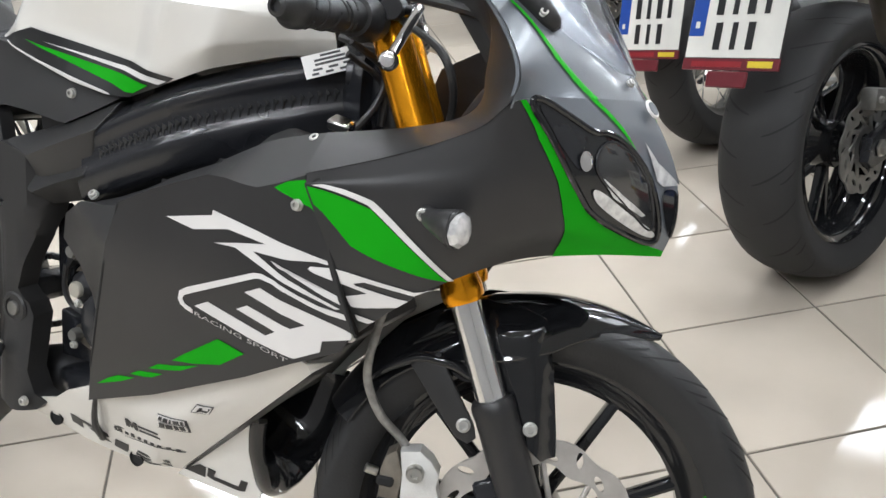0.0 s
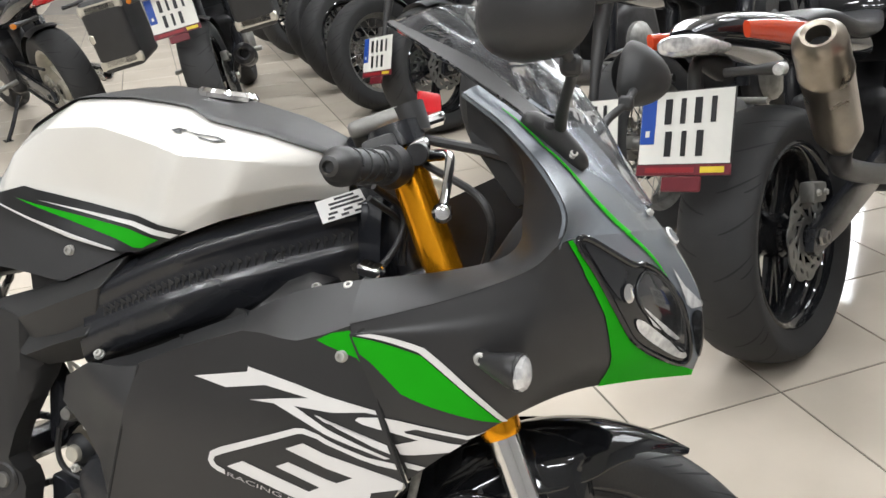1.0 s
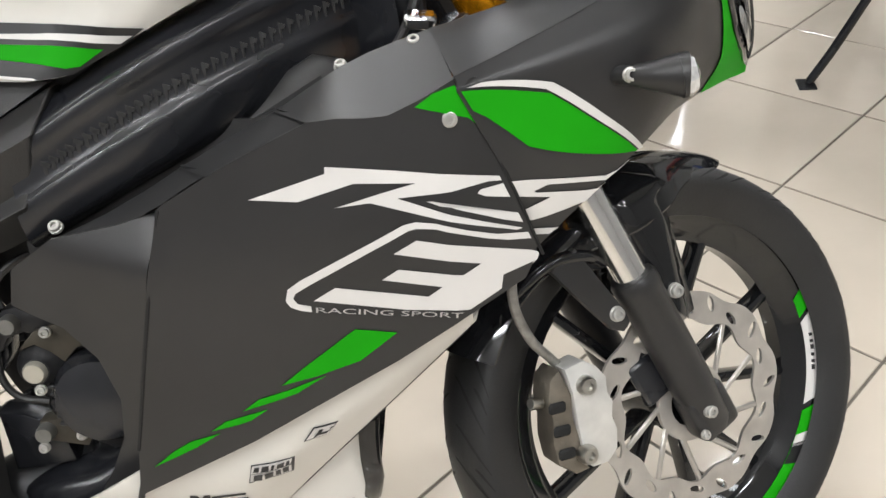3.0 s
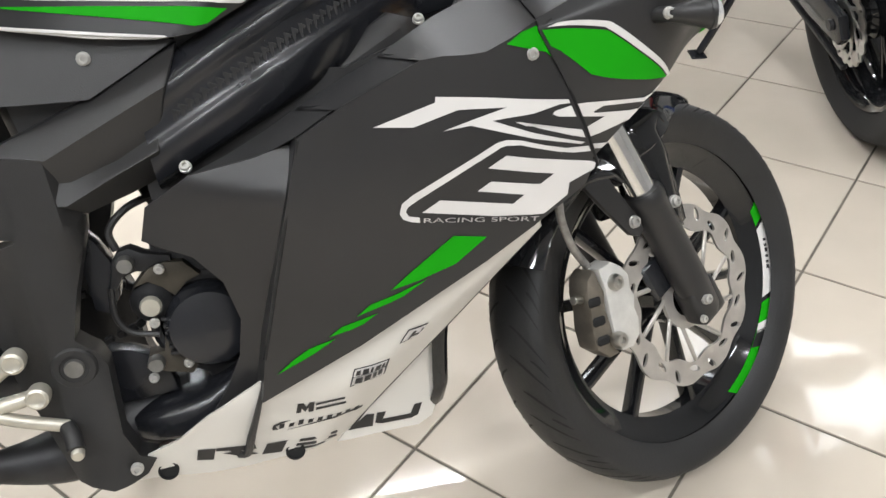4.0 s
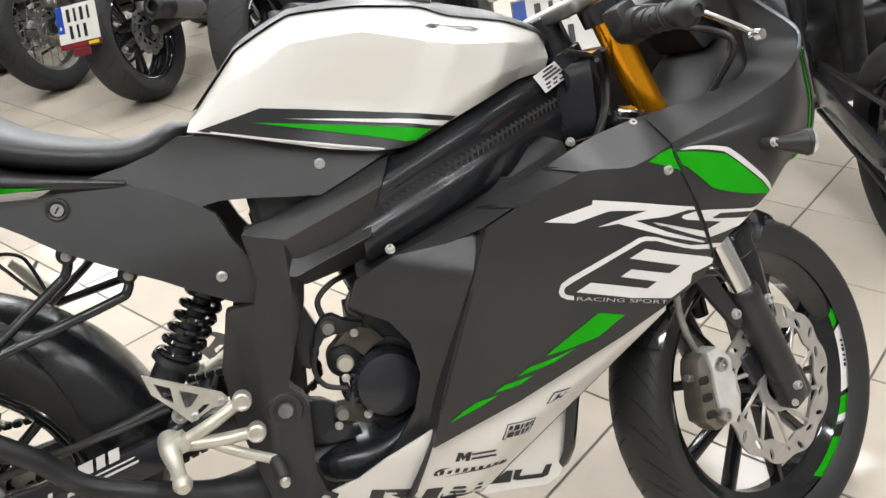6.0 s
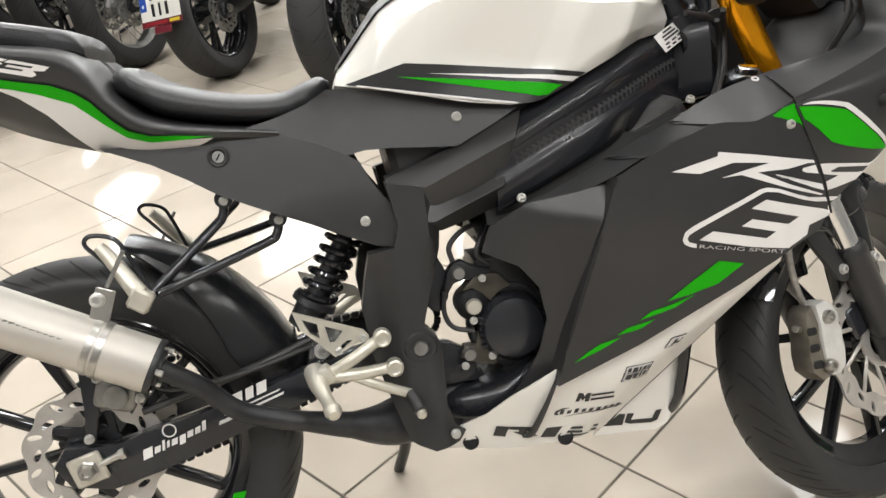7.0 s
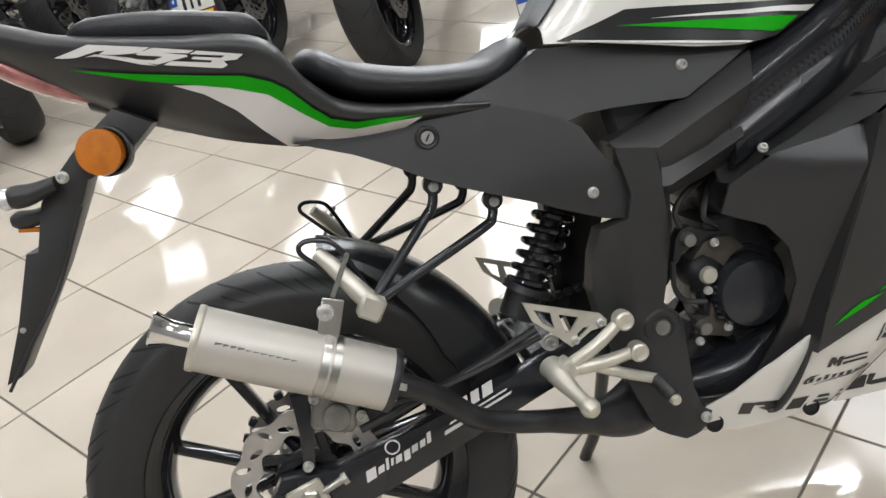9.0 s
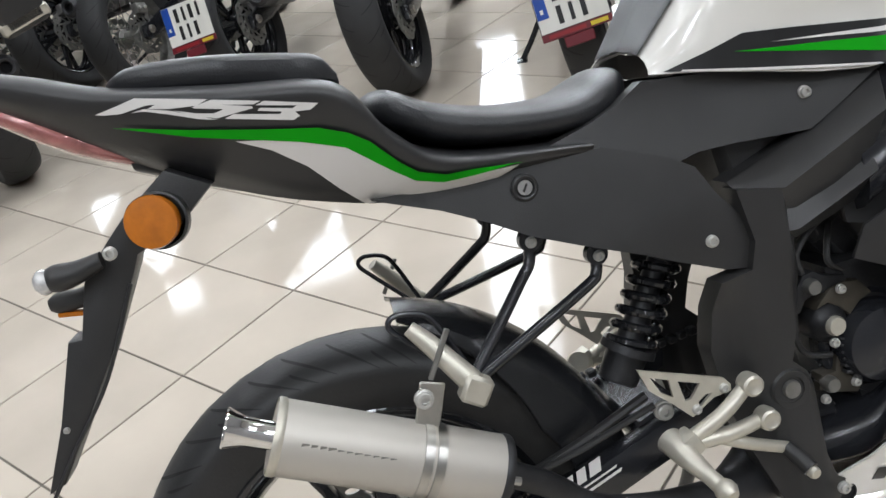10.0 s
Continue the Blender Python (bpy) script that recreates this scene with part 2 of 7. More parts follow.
def cut_grid(bm, step, axes):
    """Cuts faces along planes every step metres, so that they can follow a curved surface."""
    for ax in axes:
        vals = [v.co[ax] for v in bm.verts]
        lo, hi = min(vals), max(vals)
        k = math.floor(lo / step) + 1
        while k * step < hi:
            no, co = [0, 0, 0], [0, 0, 0]
            no[ax], co[ax] = 1, k * step
            bmesh.ops.bisect_plane(bm, geom=bm.verts[:] + bm.edges[:] + bm.faces[:], dist=1e-6, plane_co=co, plane_no=no)
            k += 1


def flat_face(outline):
    """An outline in x, z as a flat face; a list of outlines becomes one sheet."""
    bm = bmesh.new()
    for loop in (outline if isinstance(outline[0][0], (tuple, list)) else [outline]):
        bm.faces.new([bm.verts.new((x, 0, z)) for x, z in loop])
    bmesh.ops.remove_doubles(bm, verts=bm.verts, dist=1e-6)
    return bm


def skin(outline, depth, thick=0.004, lift=0.0, step=0.03):
    """A panel: an outline in x, z, laid on the surface y = depth(x, z), raised by lift towards -y, with a thickness."""
    bm = flat_face(outline)
    cut_grid(bm, step, (0, 2))
    for v in bm.verts:
        v.co.y = depth(v.co.x, v.co.z) - lift
    bm.normal_update()
    r = bmesh.ops.extrude_face_region(bm, geom=bm.faces[:])
    bmesh.ops.translate(bm, vec=(0, thick, 0), verts=[v for v in r["geom"] if isinstance(v, bmesh.types.BMVert)])
    return bm


class Surface:
    """A smooth surface through a grid of places: rows of columns, u along the rows, v along the columns."""

    def __init__(self, rows, crisp=0.0):
        self.p, self.crisp = np.array(rows, float), crisp

    @staticmethod
    def w(t, n, crisp=0.0):
        i = min(int(t), n - 2)
        f = t - i
        k = np.zeros(n + 2)
        for j, c in zip(range(4), (-f + 2 * f * f - f ** 3, 2 - 5 * f * f + 3 * f ** 3, f + 4 * f * f - 3 * f ** 3, -f * f + f ** 3)):
            k[i + j] += 0.5 * c
        k[1] += 2 * k[0]
        k[2] -= k[0]
        k[n] += 2 * k[n + 1]
        k[n - 1] -= k[n + 1]
        k = k[1:n + 1]
        if crisp:
            k = k * (1 - crisp)
            k[i] += crisp * (1 - f)
            k[i + 1] += crisp * f
        return k

    def at(self, u, v):
        return np.einsum("i,j,ijk->k", self.w(u, self.p.shape[0], self.crisp), self.w(v, self.p.shape[1], self.crisp), self.p)

    def out(self, u, v, lift):
        """The place at u, v, lifted to the right-hand side of the bike (towards -y)."""
        e = 0.02
        n0, n1 = self.p.shape[0] - 1, self.p.shape[1] - 1
        a = self.at(min(u + e, n0), v) - self.at(max(u - e, 0), v)
        b = self.at(u, min(v + e, n1)) - self.at(u, max(v - e, 0))
        n = np.cross(a, b)
        ln = np.linalg.norm(n)
        n = n / ln if ln > 1e-9 else np.array([0, -1.0, 0])
        if n[1] > 0.05 or (abs(n[1]) <= 0.05 and n[2] < 0):
            n = -n
        return self.at(u, v) + n * lift

    def mesh(self, u0=0, u1=None, v0=0, v1=None, du=6, lift=0.0, thick=0.003, mirror=0):
        """The stretch u0..u1, v0..v1 as a shell; mirror: -1 the left side, 2 both sides."""
        u1 = self.p.shape[0] - 1 if u1 is None else u1
        v1 = self.p.shape[1] - 1 if v1 is None else v1
        nu, nv = max(1, round((u1 - u0) * du)), max(1, round((v1 - v0) * du))
        bm = bmesh.new()
        for s in ((1, -1) if mirror == 2 else ((-1,) if mirror == -1 else (1,))):
            g = []
            for lf in (lift, lift - thick):
                g.append([[bm.verts.new(tuple(np.array(self.out(u0 + (u1 - u0) * i / nu, v0 + (v1 - v0) * j / nv, lf)) * (1, s, 1)))
                           for j in range(nv + 1)] for i in range(nu + 1)])
            for lay in g:
                for i in range(nu):
                    for j in range(nv):
                        bm.faces.new((lay[i][j], lay[i + 1][j], lay[i + 1][j + 1], lay[i][j + 1]))
            rim = [(i, 0) for i in range(nu)] + [(nu, j) for j in range(nv)] + [(i, nv) for i in range(nu, 0, -1)] + [(0, j) for j in range(nv, 0, -1)]
            for a, b in zip(rim, rim[1:] + rim[:1]):
                bm.faces.new((g[0][a[0]][a[1]], g[0][b[0]][b[1]], g[1][b[0]][b[1]], g[1][a[0]][a[1]]))
        bmesh.ops.remove_doubles(bm, verts=bm.verts, dist=1e-5)
        return bm

    def decal(self, outline, lift=0.0012, step=0.12, thick=0.0006, side=1):
        """A flat sticker or trim: an outline in u, v."""
        bm = bmesh.new()
        bm.faces.new([bm.verts.new((u, 0, v)) for u, v in outline])
        cut_grid(bm, step, (0, 2))
        n0, n1 = self.p.shape[0] - 1, self.p.shape[1] - 1
        uv = {v: (min(max(v.co.x, 0), n0), min(max(v.co.z, 0), n1)) for v in bm.verts}
        for v in bm.verts:
            q = self.out(*uv[v], lift)
            v.co = (q[0], q[1] * side, q[2])
        r = bmesh.ops.extrude_face_region(bm, geom=bm.faces[:])
        bmesh.ops.translate(bm, vec=(0, thick * side, 0), verts=[v for v in r["geom"] if isinstance(v, bmesh.types.BMVert)])
        return bm


def mirrored(bm):
    for v in bm.verts:
        v.co.y = -v.co.y
    bmesh.ops.reverse_faces(bm, faces=bm.faces)
    return bm


def bolt(at, axis, r, parent, name="bolt", mat="zinc"):
    """A socket-head screw with a washer and a recessed hexagon."""
    a = Vector(axis).normalized()
    bm = lathe([(0, -r), (r * 1.2, -r * 0.5), (r * 1.2, 0), (r, r * 0.1), (r, r * 0.6), (r * 0.85, r * 0.75), (r * 0.5, r * 0.75), (r * 0.5, r * 0.2), (0, r * 0.2)], at, a, 14)
    return part(name, bm, mat, parent, sharp=30)

# ---- the room ----
RX0, RX1, RY0, RY1, RH = ROOM["x0"], ROOM["x1"], ROOM["y0"], ROOM["y1"], ROOM["h"]


def wall(name, boxes, label, mat="plaster"):
    bm = bmesh.new()
    for x0, x1, y0, y1, z0, z1 in boxes:
        block(pose((x0 + x1) / 2, (y0 + y1) / 2, (z0 + z1) / 2), x1 - x0, y1 - y0, z1 - z0, 0, bm)
    return tagged(part(name, bm, mat), label, "wall", kind="structure")


# three unseen walls, added so that gloss black reflects a darker room
wall("wall_south", [(RX0, RX1, RY0 - 0.2, RY0, 0, RH)], "unseen grey wall, added to set fill and reflections", "unseen_wall")
wall("wall_west", [(RX0 - 0.2, RX0, RY0 - 0.2, RY1 + 0.2, 0, RH)], "unseen grey side wall, added to set fill and reflections", "unseen_wall")
wall("wall_east", [(RX1, RX1 + 0.2, RY0 - 0.2, RY1 + 0.2, 0, RH)], "unseen grey side wall, added to set fill and reflections", "unseen_wall")
edges_x = [RX0] + [v for w in WINDOWS for v in w[:2]] + [RX1]
north = [(edges_x[i], edges_x[i + 1], RY1, RY1 + 0.2, WZ0, 6.0) for i in range(0, len(edges_x), 2)]
north += [(wx0, wx1, RY1, RY1 + 0.2, wz1, 6.0) for wx0, wx1, wz1 in WINDOWS if wz1 < 5]
north += [(RX0, RX1, RY1, RY1 + 0.2, 0, WZ0), (RX0, RX1, RY1, RY1 + 0.2, 6.0, RH)]
wall("wall_north", north, "plastered wall with tall shop windows")
tagged(part("ceiling", block(pose((RX0 + RX1) / 2, (RY0 + RY1) / 2, RH + 0.1), RX1 - RX0 + 0.4, RY1 - RY0 + 0.4, 0.2, 0), "ceiling"),
       "plain white painted showroom ceiling", "ceiling", kind="structure")
for i, (wx0, wx1, WZ1) in enumerate(WINDOWS):
    win = thing(f"window_{i + 1}", "tall clear shop window in a grey frame", "window", kind="structure")
    bm = bmesh.new()
    for x0, x1, z0, z1 in ((wx0, wx0 + 0.05, WZ0, WZ1), (wx1 - 0.05, wx1, WZ0, WZ1), (wx0 + 0.05, wx1 - 0.05, WZ0, WZ0 + 0.05), (wx0 + 0.05, wx1 - 0.05, WZ1 - 0.05, WZ1), (wx0 + 0.05, wx1 - 0.05, 3.05, 3.10)):
        block(pose((x0 + x1) / 2, RY1 + 0.09, (z0 + z1) / 2), x1 - x0, 0.08, z1 - z0, 0.004, bm)
    part("window_frame", bm, "window_frame", win)
    for z0, z1 in ((WZ0 + 0.05, 3.05), (3.10, WZ1 - 0.05)):
        p = part("pane", block(pose((wx0 + wx1) / 2, RY1 + 0.09, (z0 + z1) / 2), wx1 - wx0 - 0.10, 0.008, z1 - z0, 0), "pane", win)
        p.visible_shadow = False
roof = thing("roof_light", "glazed roof light in a white frame", "window", kind="structure")
for dx, dy, sx, sy in ((0, 1, ROOF_LIGHT[2] + 0.2, 0.1), (0, -1, ROOF_LIGHT[2] + 0.2, 0.1), (1, 0, 0.1, ROOF_LIGHT[3]), (-1, 0, 0.1, ROOF_LIGHT[3])):
    part("roof_frame", block(pose(ROOF_LIGHT[0] + dx * (ROOF_LIGHT[2] / 2 + 0.05), ROOF_LIGHT[1] + dy * (ROOF_LIGHT[3] / 2 + 0.05), RH - 0.04), sx, sy, 0.08, 0.004), "white", roof)
for lx, ly in LAMPS:
    lamp = thing("ceiling_lamp", "long white fluorescent ceiling lamp, switched on", "lamp", group="ceiling lamps")
    part("housing", block(pose(lx, ly, RH - 0.03), 1.3, 0.36, 0.06, 0.006), "white", lamp)
    d = part("diffuser", block(pose(lx, ly, RH - 0.066), 1.2, 0.28, 0.012, 0.004), "tube_glow", lamp)
    d.visible_shadow = False
# ---- the motorcycle in front ----
BIKE = Matrix.Translation((0, -0.105, 0)) @ pose(0, 0, 0, 0, 0, -0.4) @ pose(0, 0, 0, -18, 0, 0)
bike = thing("motorcycle", "matt black sports motorcycle with white tank and green stickers", "motorcycle", BIKE)

# the fork turns about the steering axis, which leans back; it stands turned to the left
RAKE, TURNED = radians(23), radians(22.5)
AX = Matrix(((math.cos(RAKE), 0, -math.sin(RAKE), 1.053), (0, 1, 0, 0), (math.sin(RAKE), 0, math.cos(RAKE), 0.765), (0, 0, 0, 1)))
FORK = AX @ Matrix.Rotation(TURNED, 4, "Z")


def F(f, l, u):
    """A place in the fork's own frame: forwards, left, up along the steering axis."""
    return FORK @ Vector((f, l, u))


def tyre(parent, c, axis, up, R, W, rim_r, mat="rubber", grooves=38, name="tyre", lean=1):
    """A round-shouldered tyre with slanting tread grooves sunk into the crown."""
    a = Vector(axis).normalized()
    prof = []
    h = R - rim_r
    for k in range(15):
        s = -1 + 2 * k / 14
        ang = s * 1.95
        prof.append((R - h * 0.52 * (1 - math.cos(ang * 0.9)) - (0.012 if k in (0, 14) else 0), W / 2 * math.sin(ang) / math.sin(min(1.57, 1.95)) if abs(ang) < 1.57 else W / 2 * (1 if s > 0 else -1) * (1 - 0.25 * (abs(ang) - 1.57))))
    prof = [(rim_r - 0.004, -W * 0.36)] + prof + [(rim_r - 0.004, W * 0.36)]
    ob = part(name, lathe(prof, c, a, 96), mat, parent, sharp=50)
    # tread grooves
    bm = bmesh.new()
    u = Vector(up)
    u = (u - a * u.dot(a)).normalized()
    w = a.cross(u)
    hh = R - rim_r

    def surf(s, th, lift):
        ang = s * 1.95
        r = R - hh * 0.52 * (1 - math.cos(ang * 0.9)) + lift
        return Vector(c) + a * (W / 2 * math.sin(ang)) + r * (math.cos(th) * u + math.sin(th) * w)
    for side in (1, -1):
        for g in range(grooves):
            t0 = 2 * math.pi * (g + (0.5 if side < 0 else 0)) / grooves
            wd = 0.0062
            for s0, s1, d0, d1 in ((0.06, 0.66, 0.0, 0.20), (0.42, 0.70, 0.02, 0.12)) if g % 2 else ((0.14, 0.70, 0.02, 0.21),):
                n = 6
                row = []
                for i in range(n + 1):
                    f = i / n
                    s, th = side * (s0 + (s1 - s0) * f), t0 + lean * (d0 + (d1 - d0) * (f ** 1.3))
                    ww = wd * (0.25 + 0.75 * math.sin(math.pi * min(1, f * 0.9 + 0.08))) / R
                    row.append((bm.verts.new(surf(s, th - ww / 2, 0.0006)), bm.verts.new(surf(s, th + ww / 2, 0.0006))))
                for (p, q), (p2, q2) in zip(row, row[1:]):
                    bm.faces.new((p, q, q2, p2))
    tp = part("tread_pattern", bm, M["groove"], ob)
    tp["kind"] = "stuff"
    return ob


M["groove"] = material("tread_groove", (0.010, 0.010, 0.010), 0.8, 0, 9, 0.2)


def spoked_rim(parent, c, axis, up, rim_r, W, spokes, mat="gloss_black", name="rim", y_shape=True, hub=0.045, twist=0.0, spread=0.13, width=0.017):
    """A cast wheel: rim well, hub and forked spokes."""
    a = Vector(axis).normalized()
    u = Vector(up)
    u = (u - a * u.dot(a)).normalized()
    w = a.cross(u)
    h = W * 0.40
    ob = part(name, lathe([(rim_r, -h), (rim_r + 0.006, -h + 0.004), (rim_r + 0.004, -h + 0.012), (rim_r - 0.016, -h + 0.024), (rim_r - 0.020, 0), (rim_r - 0.016, h - 0.024), (rim_r + 0.004, h - 0.012), (rim_r + 0.006, h - 0.004), (rim_r, h),
                           (rim_r - 0.010, h - 0.004), (rim_r - 0.024, h - 0.02), (rim_r - 0.034, 0.012), (rim_r - 0.034, -0.012), (rim_r - 0.024, -h + 0.02), (rim_r - 0.010, -h + 0.004)], c, a, 72, closed=True), mat, parent, sharp=45)
    part("hub", lathe([(0, -0.05), (hub * 0.8, -0.05), (hub, -0.04), (hub, 0.04), (hub * 0.8, 0.05), (0, 0.05)], c, a, 28), mat, ob)
    c = Vector(c)
    for k in range(spokes):
        th = 2 * math.pi * k / spokes + twist
        ths = (th - spread, th + spread) if y_shape else (th,)
        for t2 in ths:
            t1 = th + (t2 - th) * (0.5 if spread > 0.2 else 0)
            p0 = c + (hub - 0.006) * (math.cos(t1) * u + math.sin(t1) * w)
            p1 = c + (rim_r - 0.028) * (math.cos(t2) * u + math.sin(t2) * w)
            d = (p1 - p0)
            ln = d.length
            d.normalize()
            m = Matrix.Translation((p0 + p1) / 2) @ Matrix((a.cross(d), a, d)).transposed().to_4x4()
            part("spoke", block(m, width, 0.026, ln, 0.005, segments=2), mat, ob)
    return ob


def flat_holed(loops, thick, frame_of, bevel=0.0):
    """A flat plate with holes: loops of places in a plane (outline first, then holes), filled and given a thickness."""
    bm = bmesh.new()
    edges = []
    for loop in loops:
        vs = [bm.verts.new((x, y, 0)) for x, y in loop]
        edges += [bm.edges.new((a, b)) for a, b in zip(vs, vs[1:] + vs[:1])]
    bmesh.ops.triangle_fill(bm, use_beauty=True, use_dissolve=False, edges=edges)
    r = bmesh.ops.extrude_face_region(bm, geom=bm.faces[:])
    bmesh.ops.translate(bm, vec=(0, 0, thick), verts=[v for v in r["geom"] if isinstance(v, bmesh.types.BMVert)])
    bmesh.ops.transform(bm, matrix=frame_of @ Matrix.Translation((0, 0, -thick / 2)), verts=bm.verts)
    return bm


def wave_disc(parent, c, axis, up, r, r_in, waves, holes, mat="disc", name="brake_disc", thick=0.004, arms=10, arm_w=0.010, arm_mat=None):
    """A petal brake disc, drilled through with slanting slots, on a carrier with arms."""
    a = Vector(axis).normalized()
    u = Vector(up)
    u = (u - a * u.dot(a)).normalized()
    w = a.cross(u)
    c = Vector(c)
    n = waves * 10
    amp = min(0.007, 0.2 * (r - r_in))
    polar = lambda rr, th: (rr * math.cos(th), rr * math.sin(th))
    loops = [[polar(r - amp * (0.5 - 0.5 * math.cos(2 * math.pi * (k % 10) / 10)) ** 1.5, 2 * math.pi * k / n) for k in range(n)],
             [polar(r_in + 0.6 * amp * math.sin(2 * math.pi * (k % 10) / 10), 2 * math.pi * k / n) for k in range(n)]]
    ring = (r - r_in)
    for k in range(holes):
        th = 2 * math.pi * (k + 0.5) / holes
        rr = (r + r_in) / 2 - 0.1 * amp + (0.12 if k % 2 else -0.10) * ring
        px, py = polar(rr, th)
        tilt = th + (0.5 if k % 2 else 1.25)
        la, lb = 0.30 * ring, 0.125 * ring
        loops.append([(px + la * math.cos(q) * math.cos(tilt) - lb * math.sin(q) * math.sin(tilt), py + la * math.cos(q) * math.sin(tilt) + lb * math.sin(q) * math.cos(tilt)) for q in (2 * math.pi * i / 10 for i in range(10))])
    place = Matrix.Translation(c) @ Matrix((u, w, a)).transposed().to_4x4()
    ob = part(name, flat_holed(loops, thick, place), mat, parent, sharp=30)
    for k in range(arms):
        th = 2 * math.pi * k / arms + 0.3
        p0 = c + 0.040 * (math.cos(th) * u + math.sin(th) * w)
        p1 = c + (r_in + 0.004) * (math.cos(th + 0.55) * u + math.sin(th + 0.55) * w)
        d = (p1 - p0)
        ln = d.length
        d.normalize()
        m = Matrix.Translation((p0 + p1) / 2) @ Matrix((a.cross(d), a, d)).transposed().to_4x4()
        part("disc_arm", block(m, arm_w, thick * 1.2, ln, 0.002), arm_mat or mat, ob)
    part("carrier", lathe([(0.030, -thick * 0.7), (0.048, -thick * 0.7), (0.048, thick * 0.7), (0.030, thick * 0.7)], c, a, 30, closed=True), arm_mat or mat, ob)
    return ob


# --- front wheel and fork ---
FW = F(0.033, -0.004, -0.541)
RIGHT = (FORK.to_3x3() @ Vector((0, -1, 0))).normalized()
FUP = (FORK.to_3x3() @ Vector((0, 0, 1))).normalized()
fwheel = spoked_rim(bike, FW, RIGHT, FUP, 0.224, 0.09, 5, name="front_wheel", twist=0.689, spread=0.29, width=0.014)
fwheel["label"] = "gloss black cast front wheel with green and white rim stickers"
tyre(fwheel, FW, RIGHT, FUP, 0.287, 0.112, 0.227)
fdisc = wave_disc(fwheel, FW + RIGHT * 0.062, RIGHT, FUP, 0.134, 0.098, 10, 20, arms=10, arm_w=0.0075)
# rim stickers
fr = FORK.to_3x3() @ Vector((1, 0, 0))


def rim_sticker(parent, c, a, u, r0, r1, t0, t1, h, mat, name="rim_sticker", slant=0.0):
    a, u = Vector(a).normalized(), Vector(u)
    u = (u - a * u.dot(a)).normalized()
    w = a.cross(u)
    bm = bmesh.new()
    row = []
    for i in range(17):
        th = t0 + (t1 - t0) * i / 16
        row.append([bm.verts.new(Vector(c) + a * hh + r * (math.cos(th + s) * u + math.sin(th + s) * w)) for r, hh, s in ((r0, h - 0.004, 0), (r1, h, slant))])
    for p, q in zip(row, row[1:]):
        bm.faces.new((p[0], p[1], q[1], q[0]))
    return part(name, bm, mat, parent)


for g0, g1, mt in ((-1.76, -1.63, "green"), (-2.32, -1.79, "white_decal"), (-3.12, -2.36, "green"), (-2.72, -2.58, "black_decal"), (-2.60, -2.52, "white_decal")):
    rim_sticker(fwheel, FW, RIGHT, FUP, 0.2125, 0.2275, g0, g1, 0.0372 if mt in ("green", "white_decal") and g0 != -2.60 else 0.0378, mt, slant=0.05)
for k in range(6):
    rim_sticker(fwheel, FW, RIGHT, FUP, 0.2175, 0.2230, -2.10 + 0.042 * k, -2.10 + 0.042 * k + (0.020 if k % 3 else 0.030), 0.0376, "black_decal", name="sticker_bar")
for side, nm in ((-1, "right"), (1, "left")):
    y = 0.086 * side
    part("fork_tube", cyl(F(0.035, y, -0.205), F(0.035, y, 0.158), 0.0235, sides=28), "gold", bike, "gold anodised fork tube")
    part("fork_collar", lathe([(0.0185, -0.230), (0.0235, -0.229), (0.0258, -0.222), (0.0258, -0.211), (0.0242, -0.203), (0.0242, -0.198)], F(0.035, y, 0), FUP, 28), "gold", bike)
    part("fork_stanchion", cyl(F(0.035, y, -0.375), F(0.035, y, -0.21), 0.0192, sides=28), "hard_chrome", bike, "bright chromed fork stanchion")
    part("fork_slider", lathe([(0, -0.575), (0.018, -0.573), (0.024, -0.56), (0.0265, -0.50), (0.0265, -0.372), (0.0275, -0.368), (0.0275, -0.356), (0.0245, -0.350), (0.0192, -0.350)], F(0.035, y, 0), FUP, 28), "matt_black", bike)
    part("axle_clamp", block(FORK @ pose(0.037, y * 0.98, -0.548), 0.056, 0.04, 0.062, 0.012, segments=3), "matt_black", bike)
bolt(F(0.028, -0.110, -0.537), RIGHT, 0.007, bike)
bolt(F(0.010, -0.106, -0.560), RIGHT, 0.005, bike)
# triple clamps
for u, nm, mt in ((0.172, "top_yoke", "alu_dark"), (-0.02, "bottom_yoke", "frame_black")):
    bm = block(FORK @ pose(0.018, 0, u), 0.070, 0.192, 0.022, 0.009, segments=3)
    part(nm, bm, mt, bike, "bright cast aluminium top yoke" if u > 0 else "")
part("steering_stem", cyl(F(0, 0, -0.06), F(0, 0, 0.18), 0.026, sides=20), "frame_black", bike)

# --- front brake ---
cal = part("brake_caliper", plate([(-0.090, -0.386), (-0.066, -0.392), (-0.056, -0.408), (-0.052, -0.426), (-0.060, -0.442), (-0.060, -0.456), (-0.070, -0.470), (-0.072, -0.486), (-0.084, -0.506), (-0.102, -0.512), (-0.120, -0.504), (-0.124, -0.490), (-0.110, -0.450), (-0.096, -0.415)], -0.088, 0.034, 0.003),
           "caliper", bike, "silver cast aluminium brake caliper", m=FORK)
part("caliper_back", plate([(-0.094, -0.384), (-0.096, -0.418), (-0.108, -0.440), (-0.115, -0.470), (-0.126, -0.492), (-0.122, -0.506), (-0.140, -0.500), (-0.152, -0.476), (-0.144, -0.450), (-0.132, -0.430), (-0.122, -0.404), (-0.110, -0.388)], -0.084, 0.040, 0.005), "caliper_bronze", cal, "bronze-grey rear half of the caliper", m=FORK)
